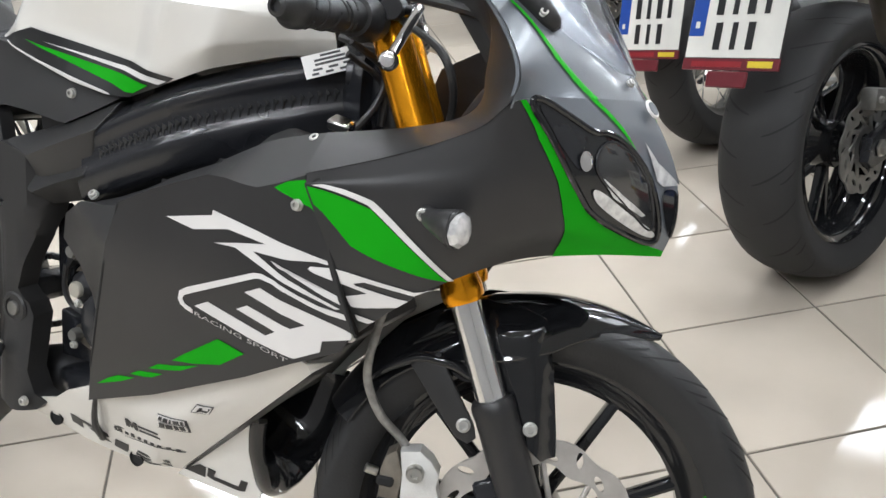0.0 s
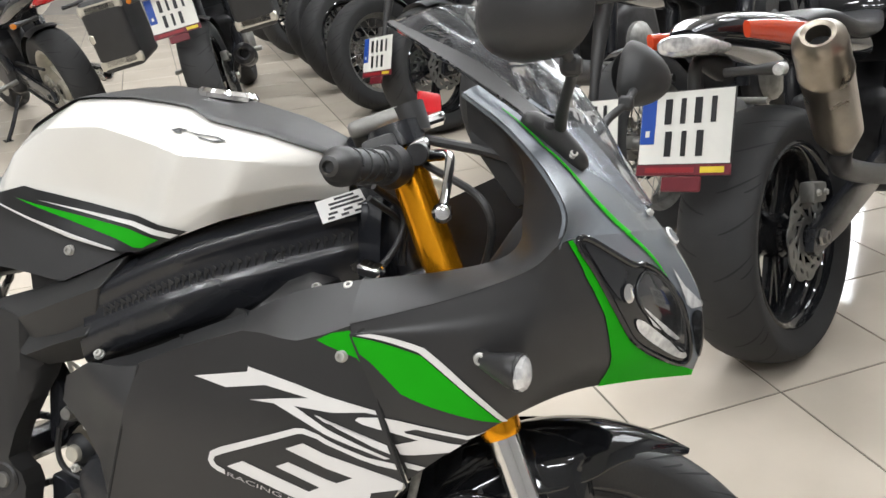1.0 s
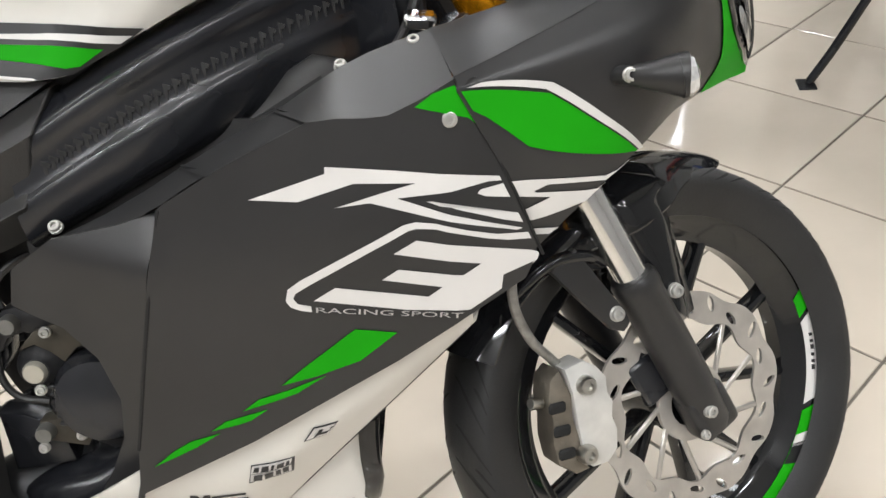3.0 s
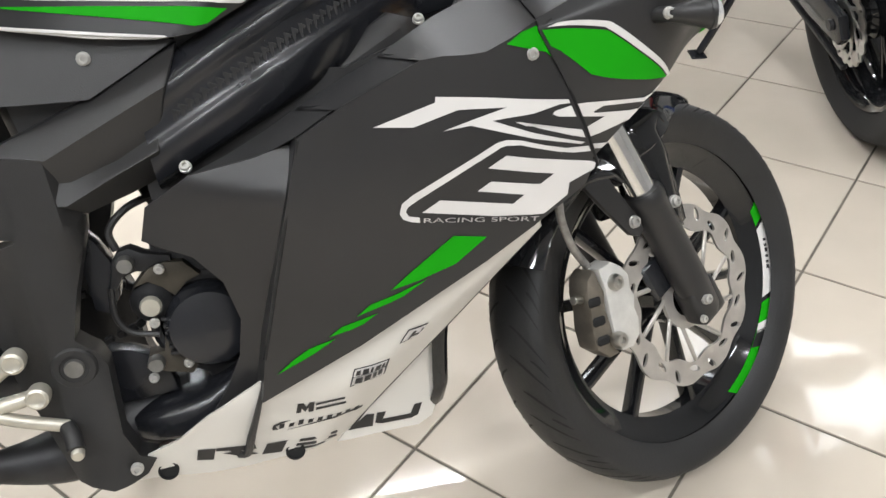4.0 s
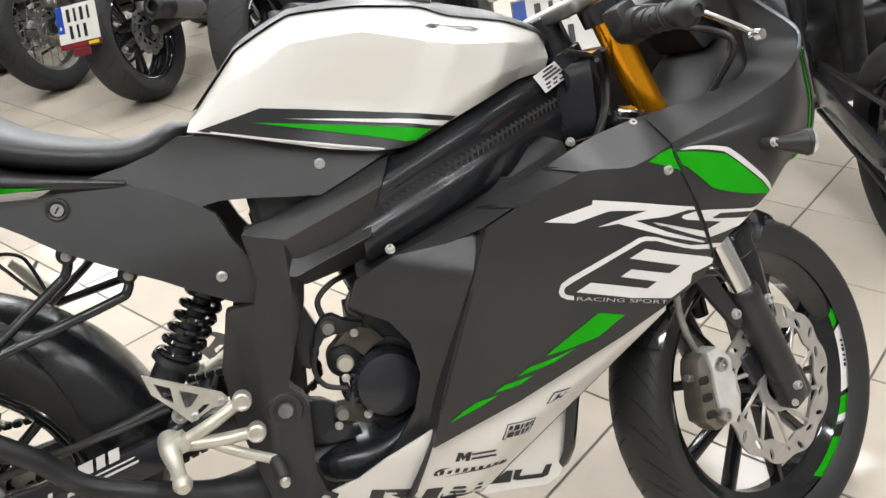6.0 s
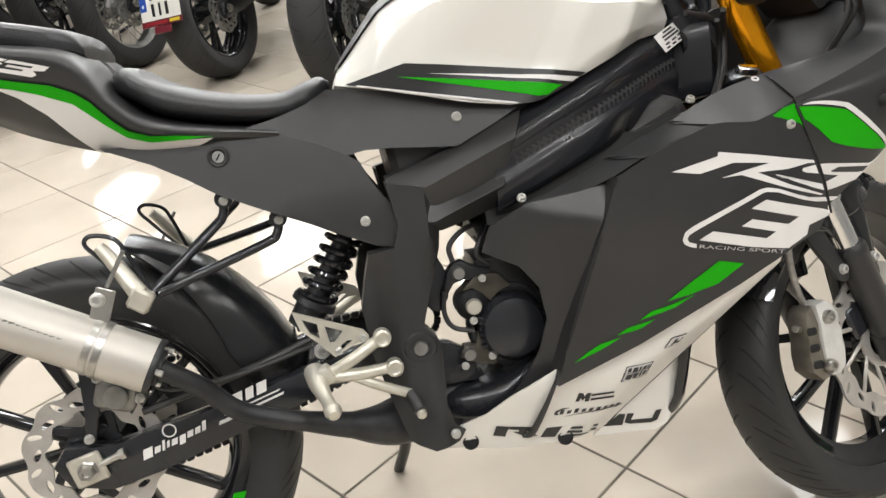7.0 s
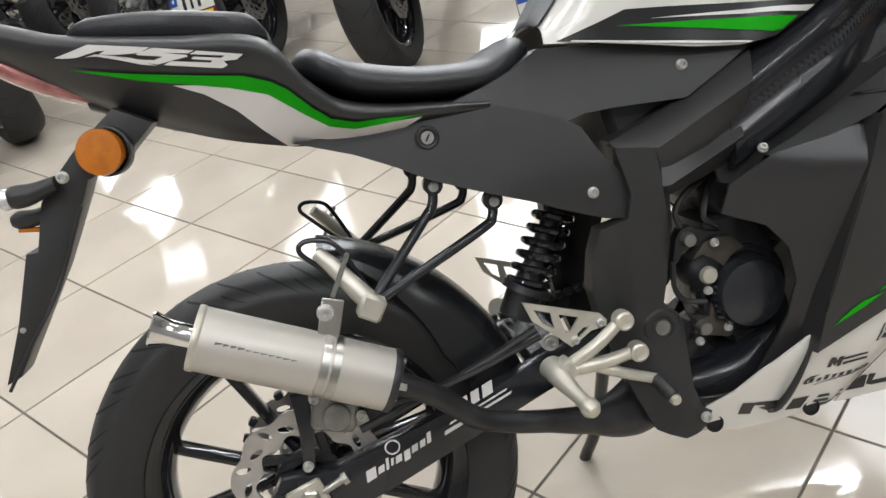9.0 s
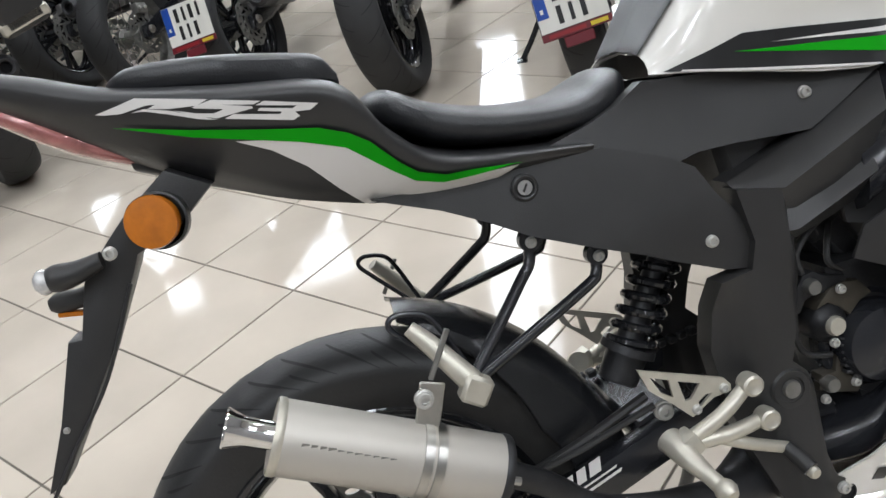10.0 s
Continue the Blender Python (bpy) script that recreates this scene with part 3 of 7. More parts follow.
for df, dz in ((-0.119, -0.484), (-0.079, -0.416)):
    part("bolt", lathe([(0, -0.004), (0.0115, -0.004), (0.0115, 0.004), (0.009, 0.009), (0.005, 0.009), (0.005, 0.003), (0, 0.003)], F(df, -0.0895, dz), RIGHT, 14), "steel", cal)
for k in range(3):
    part("pad_slot", block(FORK @ pose(-0.119 - 0.009 * k, -0.085, -0.418 - 0.026 * k, 0, 27, 0), 0.022, 0.006, 0.013, 0.003), M["groove"], cal)
part("bleed_nipple", cyl(F(-0.128, -0.072, -0.408), F(-0.140, -0.076, -0.398), 0.006, sides=10), "steel", cal)
bm = block(FORK @ pose(0.000, -0.066, -0.480), 0.04, 0.012, 0.06, 0.005)
part("caliper_bracket", bm, "frame_black", bike)
part("brake_hose", tube([F(-0.083, -0.060, -0.400), F(-0.090, -0.066, -0.375), F(-0.103, -0.082, -0.335), F(-0.102, -0.094, -0.285), F(-0.075, -0.098, -0.235), F(-0.03, -0.09, -0.17)], 0.0055, 10), "hose", bike, "grey braided brake hose")
part("banjo", lathe([(0, -0.008), (0.011, -0.006), (0.011, 0.006), (0, 0.008)], F(-0.083, -0.062, -0.404), RIGHT, 14), "steel", bike)

# --- front mudguard ---
bm = bmesh.new()
rows = []
for i in range(25):
    th = radians(-42 + 91 * i / 24)          # from the back over the top to the front tip
    f = i / 24
    taper = min(1, (1 - f) / 0.30) ** 0.6
    flare = math.exp(-((f - 0.55) / 0.24) ** 2)          # widest beside the fork legs
    row = []
    for j in range(17):
        s = -1 + 2 * j / 16
        ww = (0.064 + 0.026 * flare) * (0.10 + 0.90 * taper)
        drop = (0.034 + 0.034 * flare) * (0.15 + 0.85 * taper)
        r = 0.306 - 0.006 * f - drop * abs(s) ** 2.4
        row.append(bm.verts.new(F(0.033 + r * math.sin(th), ww * math.copysign(abs(s) ** 0.8, s) - 0.004, -0.541 + r * math.cos(th))))
    rows.append(row)
for p, q in zip(rows, rows[1:]):
    for j in range(16):
        bm.faces.new((p[j], p[j + 1], q[j + 1], q[j]))
r = bmesh.ops.extrude_face_region(bm, geom=bm.faces[:])
for v in [v for v in r["geom"] if isinstance(v, bmesh.types.BMVert)]:
    c = FW
    v.co = c + (v.co - c) * 0.991
fender = part("front_mudguard", bm, "gloss_black", bike, "gloss black front mudguard")


def skirt_y(f, u):
    d = math.hypot(f - 0.033, u + 0.541)
    front = 0.116 - 0.30 * max(0, -0.325 - u)
    k = min(1, max(0, (f - 0.050) / 0.010))
    out = 0.078 + 0.014 * k - 0.038 * min(1.3, max(0, (d - 0.255) / 0.045)) ** 2
    if u < -0.29:
        out -= 0.016 * min(1, max(0, (f - front + 0.020) / 0.020)) ** 2
    return -out


SKIRT = [(-0.100, -0.266), (-0.060, -0.246), (0.000, -0.236), (0.060, -0.238), (0.100, -0.256), (0.122, -0.274), (0.128, -0.288), (0.124, -0.300), (0.119, -0.316), (0.114, -0.345), (0.106, -0.380), (0.098, -0.415), (0.090, -0.442), (0.072, -0.440), (0.058, -0.412), (0.054, -0.380), (0.056, -0.350), (0.050, -0.336), (0.010, -0.325), (-0.030, -0.292), (-0.085, -0.290)]
for side in (1, -1):
    bm = skin(SKIRT, skirt_y, 0.006, step=0.008)
    part("fender_side", bm if side > 0 else mirrored(bm), "gloss_black", fender, sharp=60, m=FORK)
    bm = plate([(-0.048, -0.284), (-0.010, -0.280), (-0.002, -0.330), (0.006, -0.376), (0.004, -0.392), (-0.008, -0.396), (-0.020, -0.384), (-0.036, -0.330)], -0.092 if side > 0 else 0.082, 0.010, 0.003)
    part("fender_stay", bm, "plastic", fender, m=FORK)
    part("fender_lip", tube([F(-0.104, -0.072 * side, -0.292), F(-0.070, -0.080 * side, -0.282), F(-0.035, -0.086 * side, -0.280), F(-0.004, -0.086 * side, -0.296), F(0.016, -0.080 * side, -0.320)], [0.004, 0.0065, 0.0075, 0.0075, 0.005], 10), "gloss_black", fender)
bolt(F(-0.006, -0.0935, -0.372), RIGHT, 0.0075, bike)
bolt(F(0.070, -0.0955, -0.396), RIGHT, 0.0075, bike)

# --- fairing: a bulging side, faceted above, drawn in below and in front ---


def side_y(x, z):
    return -(0.226 - 0.17 * max(0, 0.6 - z) - 0.2 * max(0, x - 1.05) ** 1.0)


def belly_y(x, z):
    """The white pan: an upper panel drawn in below, and under its sloping edge a front set deeper."""
    out = 0.166 + 0.15 * max(0, z - 0.352) - 0.48 * max(0, 0.352 - z)
    edge, over = 0.080 + 0.31 * (x - 0.75), z - 0.200 - 0.914 * (x - 0.75)
    if over >= -0.0003:
        return -min(out, edge + 0.8 * over)
    return -min(out, edge - 0.026 * min(1, max(0, (x - 0.79) / 0.13)) + 0.28 * over)


MAIN = [(0.808, 0.657), (0.863, 0.682), (0.905, 0.697), (0.946, 0.711), (0.970, 0.711), (0.993, 0.708), (1.014, 0.707), (1.042, 0.716), (1.074, 0.729), (1.108, 0.647), (1.121, 0.606), (1.131, 0.560), (1.118, 0.536), (1.055, 0.507), (0.988, 0.472), (0.833, 0.402), (0.707, 0.356), (0.728, 0.436), (0.750, 0.501), (0.789, 0.608)]
for s in (1, -1):
    bm = skin(MAIN, side_y, 0.004)
    fair = part("side_fairing", bm if s > 0 else mirrored(bm), "matt_black", bike, "matt black fairing panel with white and green stickers")
    # sloping facets above the crease, up to the frame, each set a little deeper than the one in front of it
    for fl, fh, deep in (([(0.946, 0.711), (0.970, 0.711), (0.993, 0.708), (1.014, 0.707), (1.042, 0.716), (1.074, 0.729)], [(0.912, 0.716), (0.945, 0.732), (0.977, 0.747), (1.005, 0.756), (1.034, 0.763), (1.062, 0.769)], 0.0),
                         ([(0.852, 0.677), (0.880, 0.688), (0.905, 0.697), (0.930, 0.705), (0.958, 0.712), (0.990, 0.712)], [(0.815, 0.676), (0.840, 0.687), (0.864, 0.697), (0.895, 0.709), (0.919, 0.719), (0.960, 0.738)], 0.007),
                         ([(0.712, 0.618), (0.760, 0.636), (0.808, 0.657), (0.835, 0.670), (0.863, 0.682), (0.890, 0.692)], [(0.690, 0.628), (0.735, 0.642), (0.780, 0.660), (0.819, 0.678), (0.850, 0.690), (0.880, 0.703)], 0.014)):
        bm = bmesh.new()
        a = [bm.verts.new((x, (side_y(x, z) if x > 0.78 else -0.200) + deep * 0.9, z)) for x, z in fl]
        b = [bm.verts.new((x, -0.166 + deep, z)) for x, z in fh]
        c = [bm.verts.new((x - 0.004, -0.140 + deep, z - 0.030)) for x, z in fh]
        for k in range(5):
            bm.faces.new((a[k], a[k + 1], b[k + 1], b[k]))
            bm.faces.new((b[k], b[k + 1], c[k + 1], c[k]))
        d = [bm.verts.new((v.co.x + 0.010, v.co.y + 0.012, v.co.z - 0.004)) for v in (a[0], b[0])]
        bm.faces.new((a[0], b[0], d[1], d[0]))
        part("fairing_facet", bm if s > 0 else mirrored(bm), "matt_black", bike, sharp=12)
    # rear fairing panel behind the seam
    REAR = [(0.690, 0.632), (0.760, 0.640), (0.803, 0.650), (0.787, 0.608), (0.748, 0.501), (0.726, 0.436), (0.700, 0.340), (0.640, 0.330), (0.668, 0.365), (0.692, 0.405), (0.705, 0.455), (0.697, 0.505), (0.672, 0.540), (0.640, 0.556), (0.622, 0.566), (0.636, 0.603)]
    ry = lambda x, z: -(0.150 + 0.075 * min(1, max(0, (x - 0.62) / 0.17)) - 0.17 * max(0, 0.6 - z) * min(1, max(0, (x - 0.6) / 0.1)) - 0.55 * max(0, z - 0.627 + 0.27 * (x - 0.69)))
    bm = skin(REAR, ry, 0.004, step=0.012)
    part("rear_fairing", bm if s > 0 else mirrored(bm), "matt_black", bike)
    # white belly pan
    BELLY = [(0.545, 0.300), (0.600, 0.318), (0.640, 0.345), (0.706, 0.375), (0.833, 0.425), (0.990, 0.488), (1.060, 0.505), (1.078, 0.498), (1.068, 0.4907), (1.050, 0.4742), (0.950, 0.3828), (0.850, 0.2914), (0.790, 0.2366), (0.726, 0.237), (0.663, 0.237), (0.618, 0.243), (0.562, 0.260), (0.519, 0.267)]
    bm = skin(BELLY, belly_y, 0.004, step=0.015)
    belly = part("belly_pan", bm if s > 0 else mirrored(bm), "white", bike, "white belly pan with black stickers")
    FRONT = [(0.794, 0.2395), (0.850, 0.2905), (0.945, 0.3773), (0.936, 0.362), (0.932, 0.332), (0.926, 0.280), (0.922, 0.237), (0.914, 0.216), (0.893, 0.207), (0.848, 0.215), (0.780, 0.225)]
    bm = skin(FRONT, belly_y, 0.004, step=0.015)
    part("belly_front", bm if s > 0 else mirrored(bm), "white", belly)
    # dark underside where the upper panel stands proud of the front
    bm = bmesh.new()
    rows = []
    for k in range(9):
        x = 0.80 + 0.258 * k / 8
        z, w = 0.200 + 0.914 * (x - 0.75), 0.036 * (k / 8) ** 0.7 + 0.001
        y = -(0.080 + 0.31 * (x - 0.75))
        rows.append([bm.verts.new((x + 0.001, (y + 0.0005) * s, z - 0.001)), bm.verts.new((x + 0.004, (y + w) * s, z - 0.003))])
    for p, q in zip(rows, rows[1:]):
        bm.faces.new((p[0], q[0], q[1], p[1]))
    part("belly_underside", bm, "plastic", belly)
    # seam line between dark side and belly, rear and main panels
    if s > 0:
        fair_r, belly_r = fair, belly
        part("panel_seam", tube([(x, side_y(x, z) - 0.0005, z) for x, z in ((1.074, 0.729), (1.092, 0.688), (1.110, 0.640), (1.122, 0.603), (1.136, 0.557))], 0.0017, 6, smooth=False), M["groove"], bike)
        part("panel_seam", tube([(x, side_y(x, z) + 0.0012, z) for x, z in ((0.808, 0.655), (0.778, 0.571), (0.752, 0.498), (0.733, 0.443), (0.722, 0.413))], 0.0022, 6, smooth=False), M["groove"], bike)
        part("fairing_strap", tube([(0.716, -0.176, 0.384), (0.700, -0.168, 0.344), (0.682, -0.152, 0.300), (0.670, -0.128, 0.266), (0.658, -0.120, 0.262)], [0.0022, 0.0035, 0.005, 0.0055, 0.005], 8), "plastic", bike)
    # flange that joins the main panel's rear edge to the rear panel
    bm = bmesh.new()
    rows = [(bm.verts.new((x, side_y(x, z) * s, z)), bm.verts.new((x - 0.006, (side_y(x, z) + 0.040) * s, z))) for x, z in ((0.808, 0.657), (0.789, 0.608), (0.750, 0.501), (0.728, 0.436), (0.707, 0.356))]
    for p, q in zip(rows, rows[1:]):
        bm.faces.new((p[0], p[1], q[1], q[0]))
    part("panel_flange", bm, "matt_black", bike)
# floor of the belly pan
bm = bmesh.new()
a = [(0.530, 0.085, 0.262), (0.70, 0.095, 0.238), (0.79, 0.085, 0.232), (0.905, 0.060, 0.212)]
va = [bm.verts.new((x, -y, z)) for x, y, z in a]
vb = [bm.verts.new((x, y, z)) for x, y, z in a]
for k in range(3):
    bm.faces.new((va[k], va[k + 1], vb[k + 1], vb[k]))
part("belly_floor", bm, "white", bike)

# --- stickers on the right-hand fairing ---


def sticker(pts, mat, depth=side_y, lift=0.0012, name="sticker", parent=None):
    return part(name, skin(pts, depth, 0.0006, lift), mat, parent or fair_r)


sticker([(1.038, 0.711), (1.055, 0.720), (1.074, 0.724), (1.092, 0.685), (1.082, 0.695)], "green")
# the seam between side panel and cowl cuts through the large logo; its front half lies on the cowl
SEAM = ((1.074, 0.729), (1.136, 0.557))


def cut_at_seam(outline, front):
    """The pieces of an outline behind the seam, or in front of it."""
    bm = bmesh.new()
    bm.faces.new([bm.verts.new((x, 0, z)) for x, z in outline])
    bm.normal_update()
    bmesh.ops.triangulate(bm, faces=bm.faces[:])
    dx, dz = SEAM[1][0] - SEAM[0][0], SEAM[1][1] - SEAM[0][1]
    off = 0.003 if front else -0.003
    bmesh.ops.bisect_plane(bm, geom=bm.verts[:] + bm.edges[:] + bm.faces[:], dist=1e-6, plane_co=(SEAM[0][0] + off, 0, SEAM[0][1]), plane_no=(-dz, 0, dx), clear_inner=front, clear_outer=not front)
    out = [[(v.co.x, v.co.z) for v in f.verts] for f in bm.faces]
    bm.free()
    return out


LOGO = [[(0.886, 0.653), (0.954, 0.666), (0.955, 0.672), (1.014, 0.660), (1.086, 0.6435), (1.112, 0.638), (1.105, 0.6355), (1.092, 0.637), (1.060, 0.634), (1.034, 0.635), (1.012, 0.6355), (1.057, 0.613), (1.086, 0.601), (1.119, 0.588), (1.114, 0.587), (1.076, 0.600), (1.056, 0.607), (0.988, 0.635), (0.958, 0.635), (0.999, 0.642), (1.030, 0.6465), (0.977, 0.654), (0.927, 0.645)],
        [(1.219, 0.619), (1.126, 0.632), (1.111, 0.633), (1.085, 0.631), (1.082, 0.628), (1.089, 0.624), (1.148, 0.611), (1.120, 0.602), (1.048, 0.623), (1.037, 0.629), (1.043, 0.628), (1.063, 0.617), (1.102, 0.600), (1.121, 0.593), (1.130, 0.591), (1.141, 0.592), (1.198, 0.603), (1.200, 0.606), (1.193, 0.609), (1.135, 0.618), (1.133, 0.620), (1.146, 0.624), (1.215, 0.6155)],
        [(1.155, 0.574), (1.145, 0.573), (1.105, 0.579), (1.085, 0.585), (1.055, 0.597), (1.041, 0.603), (1.024, 0.606), (1.017, 0.605), (0.921, 0.566), (0.908, 0.560), (0.905, 0.555), (0.908, 0.549), (0.919, 0.545), (0.919, 0.539), (0.909, 0.542), (0.901, 0.547), (0.898, 0.554), (0.902, 0.565), (0.914, 0.572), (1.014, 0.611), (1.025, 0.612), (1.042, 0.608), (1.070, 0.596), (1.095, 0.587), (1.153, 0.578)],
        [(0.923, 0.550), (0.944, 0.560), (1.026, 0.537), (1.040, 0.545), (0.987, 0.561), (1.003, 0.569), (1.060, 0.553), (1.078, 0.561), (1.001, 0.585), (1.023, 0.595), (1.054, 0.585), (1.125, 0.564), (1.133, 0.560), (1.130, 0.553), (1.097, 0.545), (1.094, 0.531), (1.073, 0.521), (1.062, 0.516), (1.004, 0.527)]]
for outline in LOGO:
    sticker(cut_at_seam(outline, False), "white_decal")
sticker([(0.954, 0.514), (0.992, 0.504), (0.953, 0.479), (0.91, 0.469), (0.875, 0.464), (0.899, 0.48)], "green")
sticker([(0.918, 0.468), (0.888, 0.453), (0.868, 0.448), (0.832, 0.441), (0.85, 0.452), (0.878, 0.457)], "green")
sticker([(0.856, 0.439), (0.837, 0.429), (0.824, 0.426), (0.797, 0.423), (0.813, 0.432), (0.832, 0.435)], "green")
sticker([(0.804, 0.419), (0.779, 0.407), (0.76, 0.4), (0.731, 0.39), (0.754, 0.405), (0.773, 0.414)], "green")


def lettering(text, m, size, mat, parent, name="lettering", shear=0.0, depth=0.0006, depth_at=None):
    cu = bpy.data.curves.new(name, "FONT")
    cu.body, cu.size, cu.extrude, cu.shear, cu.resolution_u = text, size, depth, shear, 3
    tmp = new(name, cu)
    me = bpy.data.meshes.new_from_object(tmp.evaluated_get(bpy.context.evaluated_depsgraph_get()))
    bpy.data.objects.remove(tmp)
    me.transform(m)
    if depth_at:
        y0 = min(v.co.y for v in me.vertices)
        for v in me.vertices:
            v.co.y = depth_at(v.co.x, v.co.z) - 0.0014 - (0.0006 if v.co.y < y0 + 0.003 else 0)
    me.materials.append(M[mat])
    ob = new(name, me)
    ob.parent = parent
    return ob


def on_side(x, z, turn, depth=side_y):
    """A pose lying on the right-hand side at x, z: text runs forwards, turned by degrees."""
    return Matrix.Translation((x, depth(x, z) - 0.0016, z)) @ pose(0, 0, 0, 90, 0, 0) @ pose(0, 0, 0, 0, 0, turn)


lettering("RACING SPORT", on_side(0.921, 0.5385, -12.2) @ Matrix.Diagonal((2.5, 1, 1, 1)), 0.0078, "white_decal", fair_r, depth_at=side_y)


def bars(pts_list, mat="black_decal", depth=belly_y, parent=None, lift=0.0012):
    for q in pts_list:
        sticker(q, mat, depth, lift, "sticker_bar", parent or belly_r)


bars([[(0.809, 0.336), (0.818, 0.362), (0.863, 0.362), (0.855, 0.335)]])
bars([[(0.815, 0.351), (0.819, 0.361), (0.86, 0.361), (0.856, 0.351)], [(0.811, 0.338), (0.815, 0.35), (0.856, 0.349), (0.853, 0.337)]], "white_decal", lift=0.002)
bars([[(0.818, 0.353), (0.821, 0.359), (0.826, 0.359), (0.824, 0.353)], [(0.826, 0.352), (0.829, 0.359), (0.836, 0.359), (0.834, 0.352)], [(0.836, 0.352), (0.839, 0.359), (0.842, 0.359), (0.839, 0.352)], [(0.842, 0.352), (0.845, 0.359), (0.852, 0.359), (0.849, 0.352)], [(0.851, 0.352), (0.854, 0.359), (0.857, 0.359), (0.855, 0.352)], [(0.815, 0.34), (0.818, 0.348), (0.827, 0.348), (0.824, 0.339)], [(0.827, 0.339), (0.829, 0.348), (0.838, 0.348), (0.835, 0.339)], [(0.838, 0.339), (0.84, 0.348), (0.845, 0.348), (0.843, 0.339)], [(0.845, 0.339), (0.847, 0.348), (0.853, 0.348), (0.851, 0.339)]], "black_decal", lift=0.0028)
bars([[(0.739, 0.313), (0.744, 0.329), (0.751, 0.327), (0.753, 0.320), (0.758, 0.326), (0.764, 0.325), (0.760, 0.309), (0.754, 0.310), (0.755, 0.318), (0.750, 0.312), (0.747, 0.319), (0.745, 0.312)]])
bars([[(0.765, 0.322), (0.801, 0.320), (0.800, 0.317), (0.764, 0.3185)], [(0.764, 0.314), (0.801, 0.312), (0.801, 0.3085), (0.763, 0.310)]])
bars([[(0.706, 0.296), (0.709, 0.301), (0.718, 0.304), (0.730, 0.303), (0.718, 0.301), (0.711, 0.298), (0.713, 0.292), (0.707, 0.293)], [(0.723, 0.287), (0.783, 0.2885), (0.822, 0.285), (0.820, 0.282), (0.783, 0.2865)]])
for k in range(9):
    x, z = 0.714 + 0.0118 * k, 0.2925 - 0.0008 * k - 0.0011 * max(0, k - 6) ** 2
    h = 0.0078 if k in (0, 2, 8) else 0.0058
    bars([[(x, z), (x + 0.0026, z + h), (x + 0.0088, z + h - 0.0005), (x + 0.0062, z - 0.0002)]])
bars([[(0.615, 0.292), (0.635, 0.286), (0.628, 0.267), (0.609, 0.274)], [(0.636, 0.286), (0.681, 0.275), (0.681, 0.267), (0.651, 0.272), (0.650, 0.276), (0.634, 0.281)], [(0.641, 0.274), (0.660, 0.271), (0.681, 0.257), (0.663, 0.258)]])
bars([[(0.695, 0.270), (0.720, 0.267), (0.709, 0.248), (0.685, 0.253)], [(0.736, 0.263), (0.783, 0.254), (0.783, 0.249), (0.733, 0.259)], [(0.730, 0.256), (0.781, 0.2455), (0.781, 0.2405), (0.728, 0.252)], [(0.725, 0.249), (0.766, 0.2415), (0.764, 0.2395), (0.724, 0.244)]])
bars([[(0.796, 0.240), (0.825, 0.256), (0.835, 0.253), (0.830, 0.233)], [(0.839, 0.253), (0.851, 0.250), (0.845, 0.239), (0.884, 0.232), (0.891, 0.246), (0.902, 0.245), (0.894, 0.226), (0.884, 0.224), (0.843, 0.232), (0.834, 0.237)]])
bars([[(0.877, 0.382), (0.89, 0.398), (0.916, 0.4), (0.902, 0.383)]])
bars([[(0.88, 0.384), (0.891, 0.397), (0.913, 0.398), (0.902, 0.384)]], "white_decal", lift=0.002)
bars([[(0.887, 0.385), (0.896, 0.395), (0.9, 0.395), (0.896, 0.39), (0.905, 0.39), (0.907, 0.395), (0.91, 0.395), (0.901, 0.386), (0.894, 0.388)]], lift=0.0028)
# belly holes
for hx, hz in ((0.574, 0.27), (0.726, 0.244)):
    part("belly_hole", lathe([(0, 0.0), (0.0125, 0.0), (0.0125, 0.004), (0.0105, 0.004), (0.0105, 0.0015), (0, 0.0015)], (hx, belly_y(hx, hz) - 0.0002, hz), (0, -1, 0), 18), M["groove"], belly_r)
for at, ax in (((1.066, side_y(1.066, 0.696) - 0.001, 0.696), (0, -1, 0)), ((1.124, -0.194, 0.553), (0.1, -1, 0)), ((1.046, -0.168, 0.760), (0, -0.6, 0.8)), ((0.974, -0.108, 0.743), (0, -0.6, 0.8)), ((0.688, -0.156, 0.638), (0, -0.7, 0.7))):
    bolt(at, ax, 0.0058, bike)
# radiator and air duct behind the wheel
part("radiator", block(pose(0.990, 0, 0.57, 0, -22, 0), 0.04, 0.26, 0.20, 0.006), "dark_metal", bike)
# scoop: a rounded lip from side to side under the pan, and its throat
LIP = [(0.934, -0.112, 0.362), (0.930, -0.110, 0.340), (0.927, -0.105, 0.310), (0.925, -0.090, 0.268), (0.918, -0.072, 0.236), (0.912, -0.045, 0.214), (0.909, -0.015, 0.203)]
LIP = LIP + [(x, -y, z) for x, y, z in LIP[::-1]]
bm = bmesh.new()
rows = []
for dx, wide, high in ((-0.006, 1.0, 1.0), (0.004, 1.03, 1.02), (0.014, 1.0, 0.99), (0.017, 0.94, 0.95), (0.010, 0.86, 0.88), (-0.030, 0.74, 0.70), (-0.075, 0.60, 0.50)):
    rows.append([bm.verts.new((x + dx, y * wide, 0.362 + (z - 0.362) * high)) for x, y, z in LIP])
for p, q in zip(rows, rows[1:]):
    for k in range(len(LIP) - 1):
        bm.faces.new((p[k], p[k + 1], q[k + 1], q[k]))
bm.faces.new(rows[-1])
duct = part("air_duct", bm, "gloss_black", bike, "gloss black scoop at the front of the belly pan", sharp=50)
bm = bmesh.new()
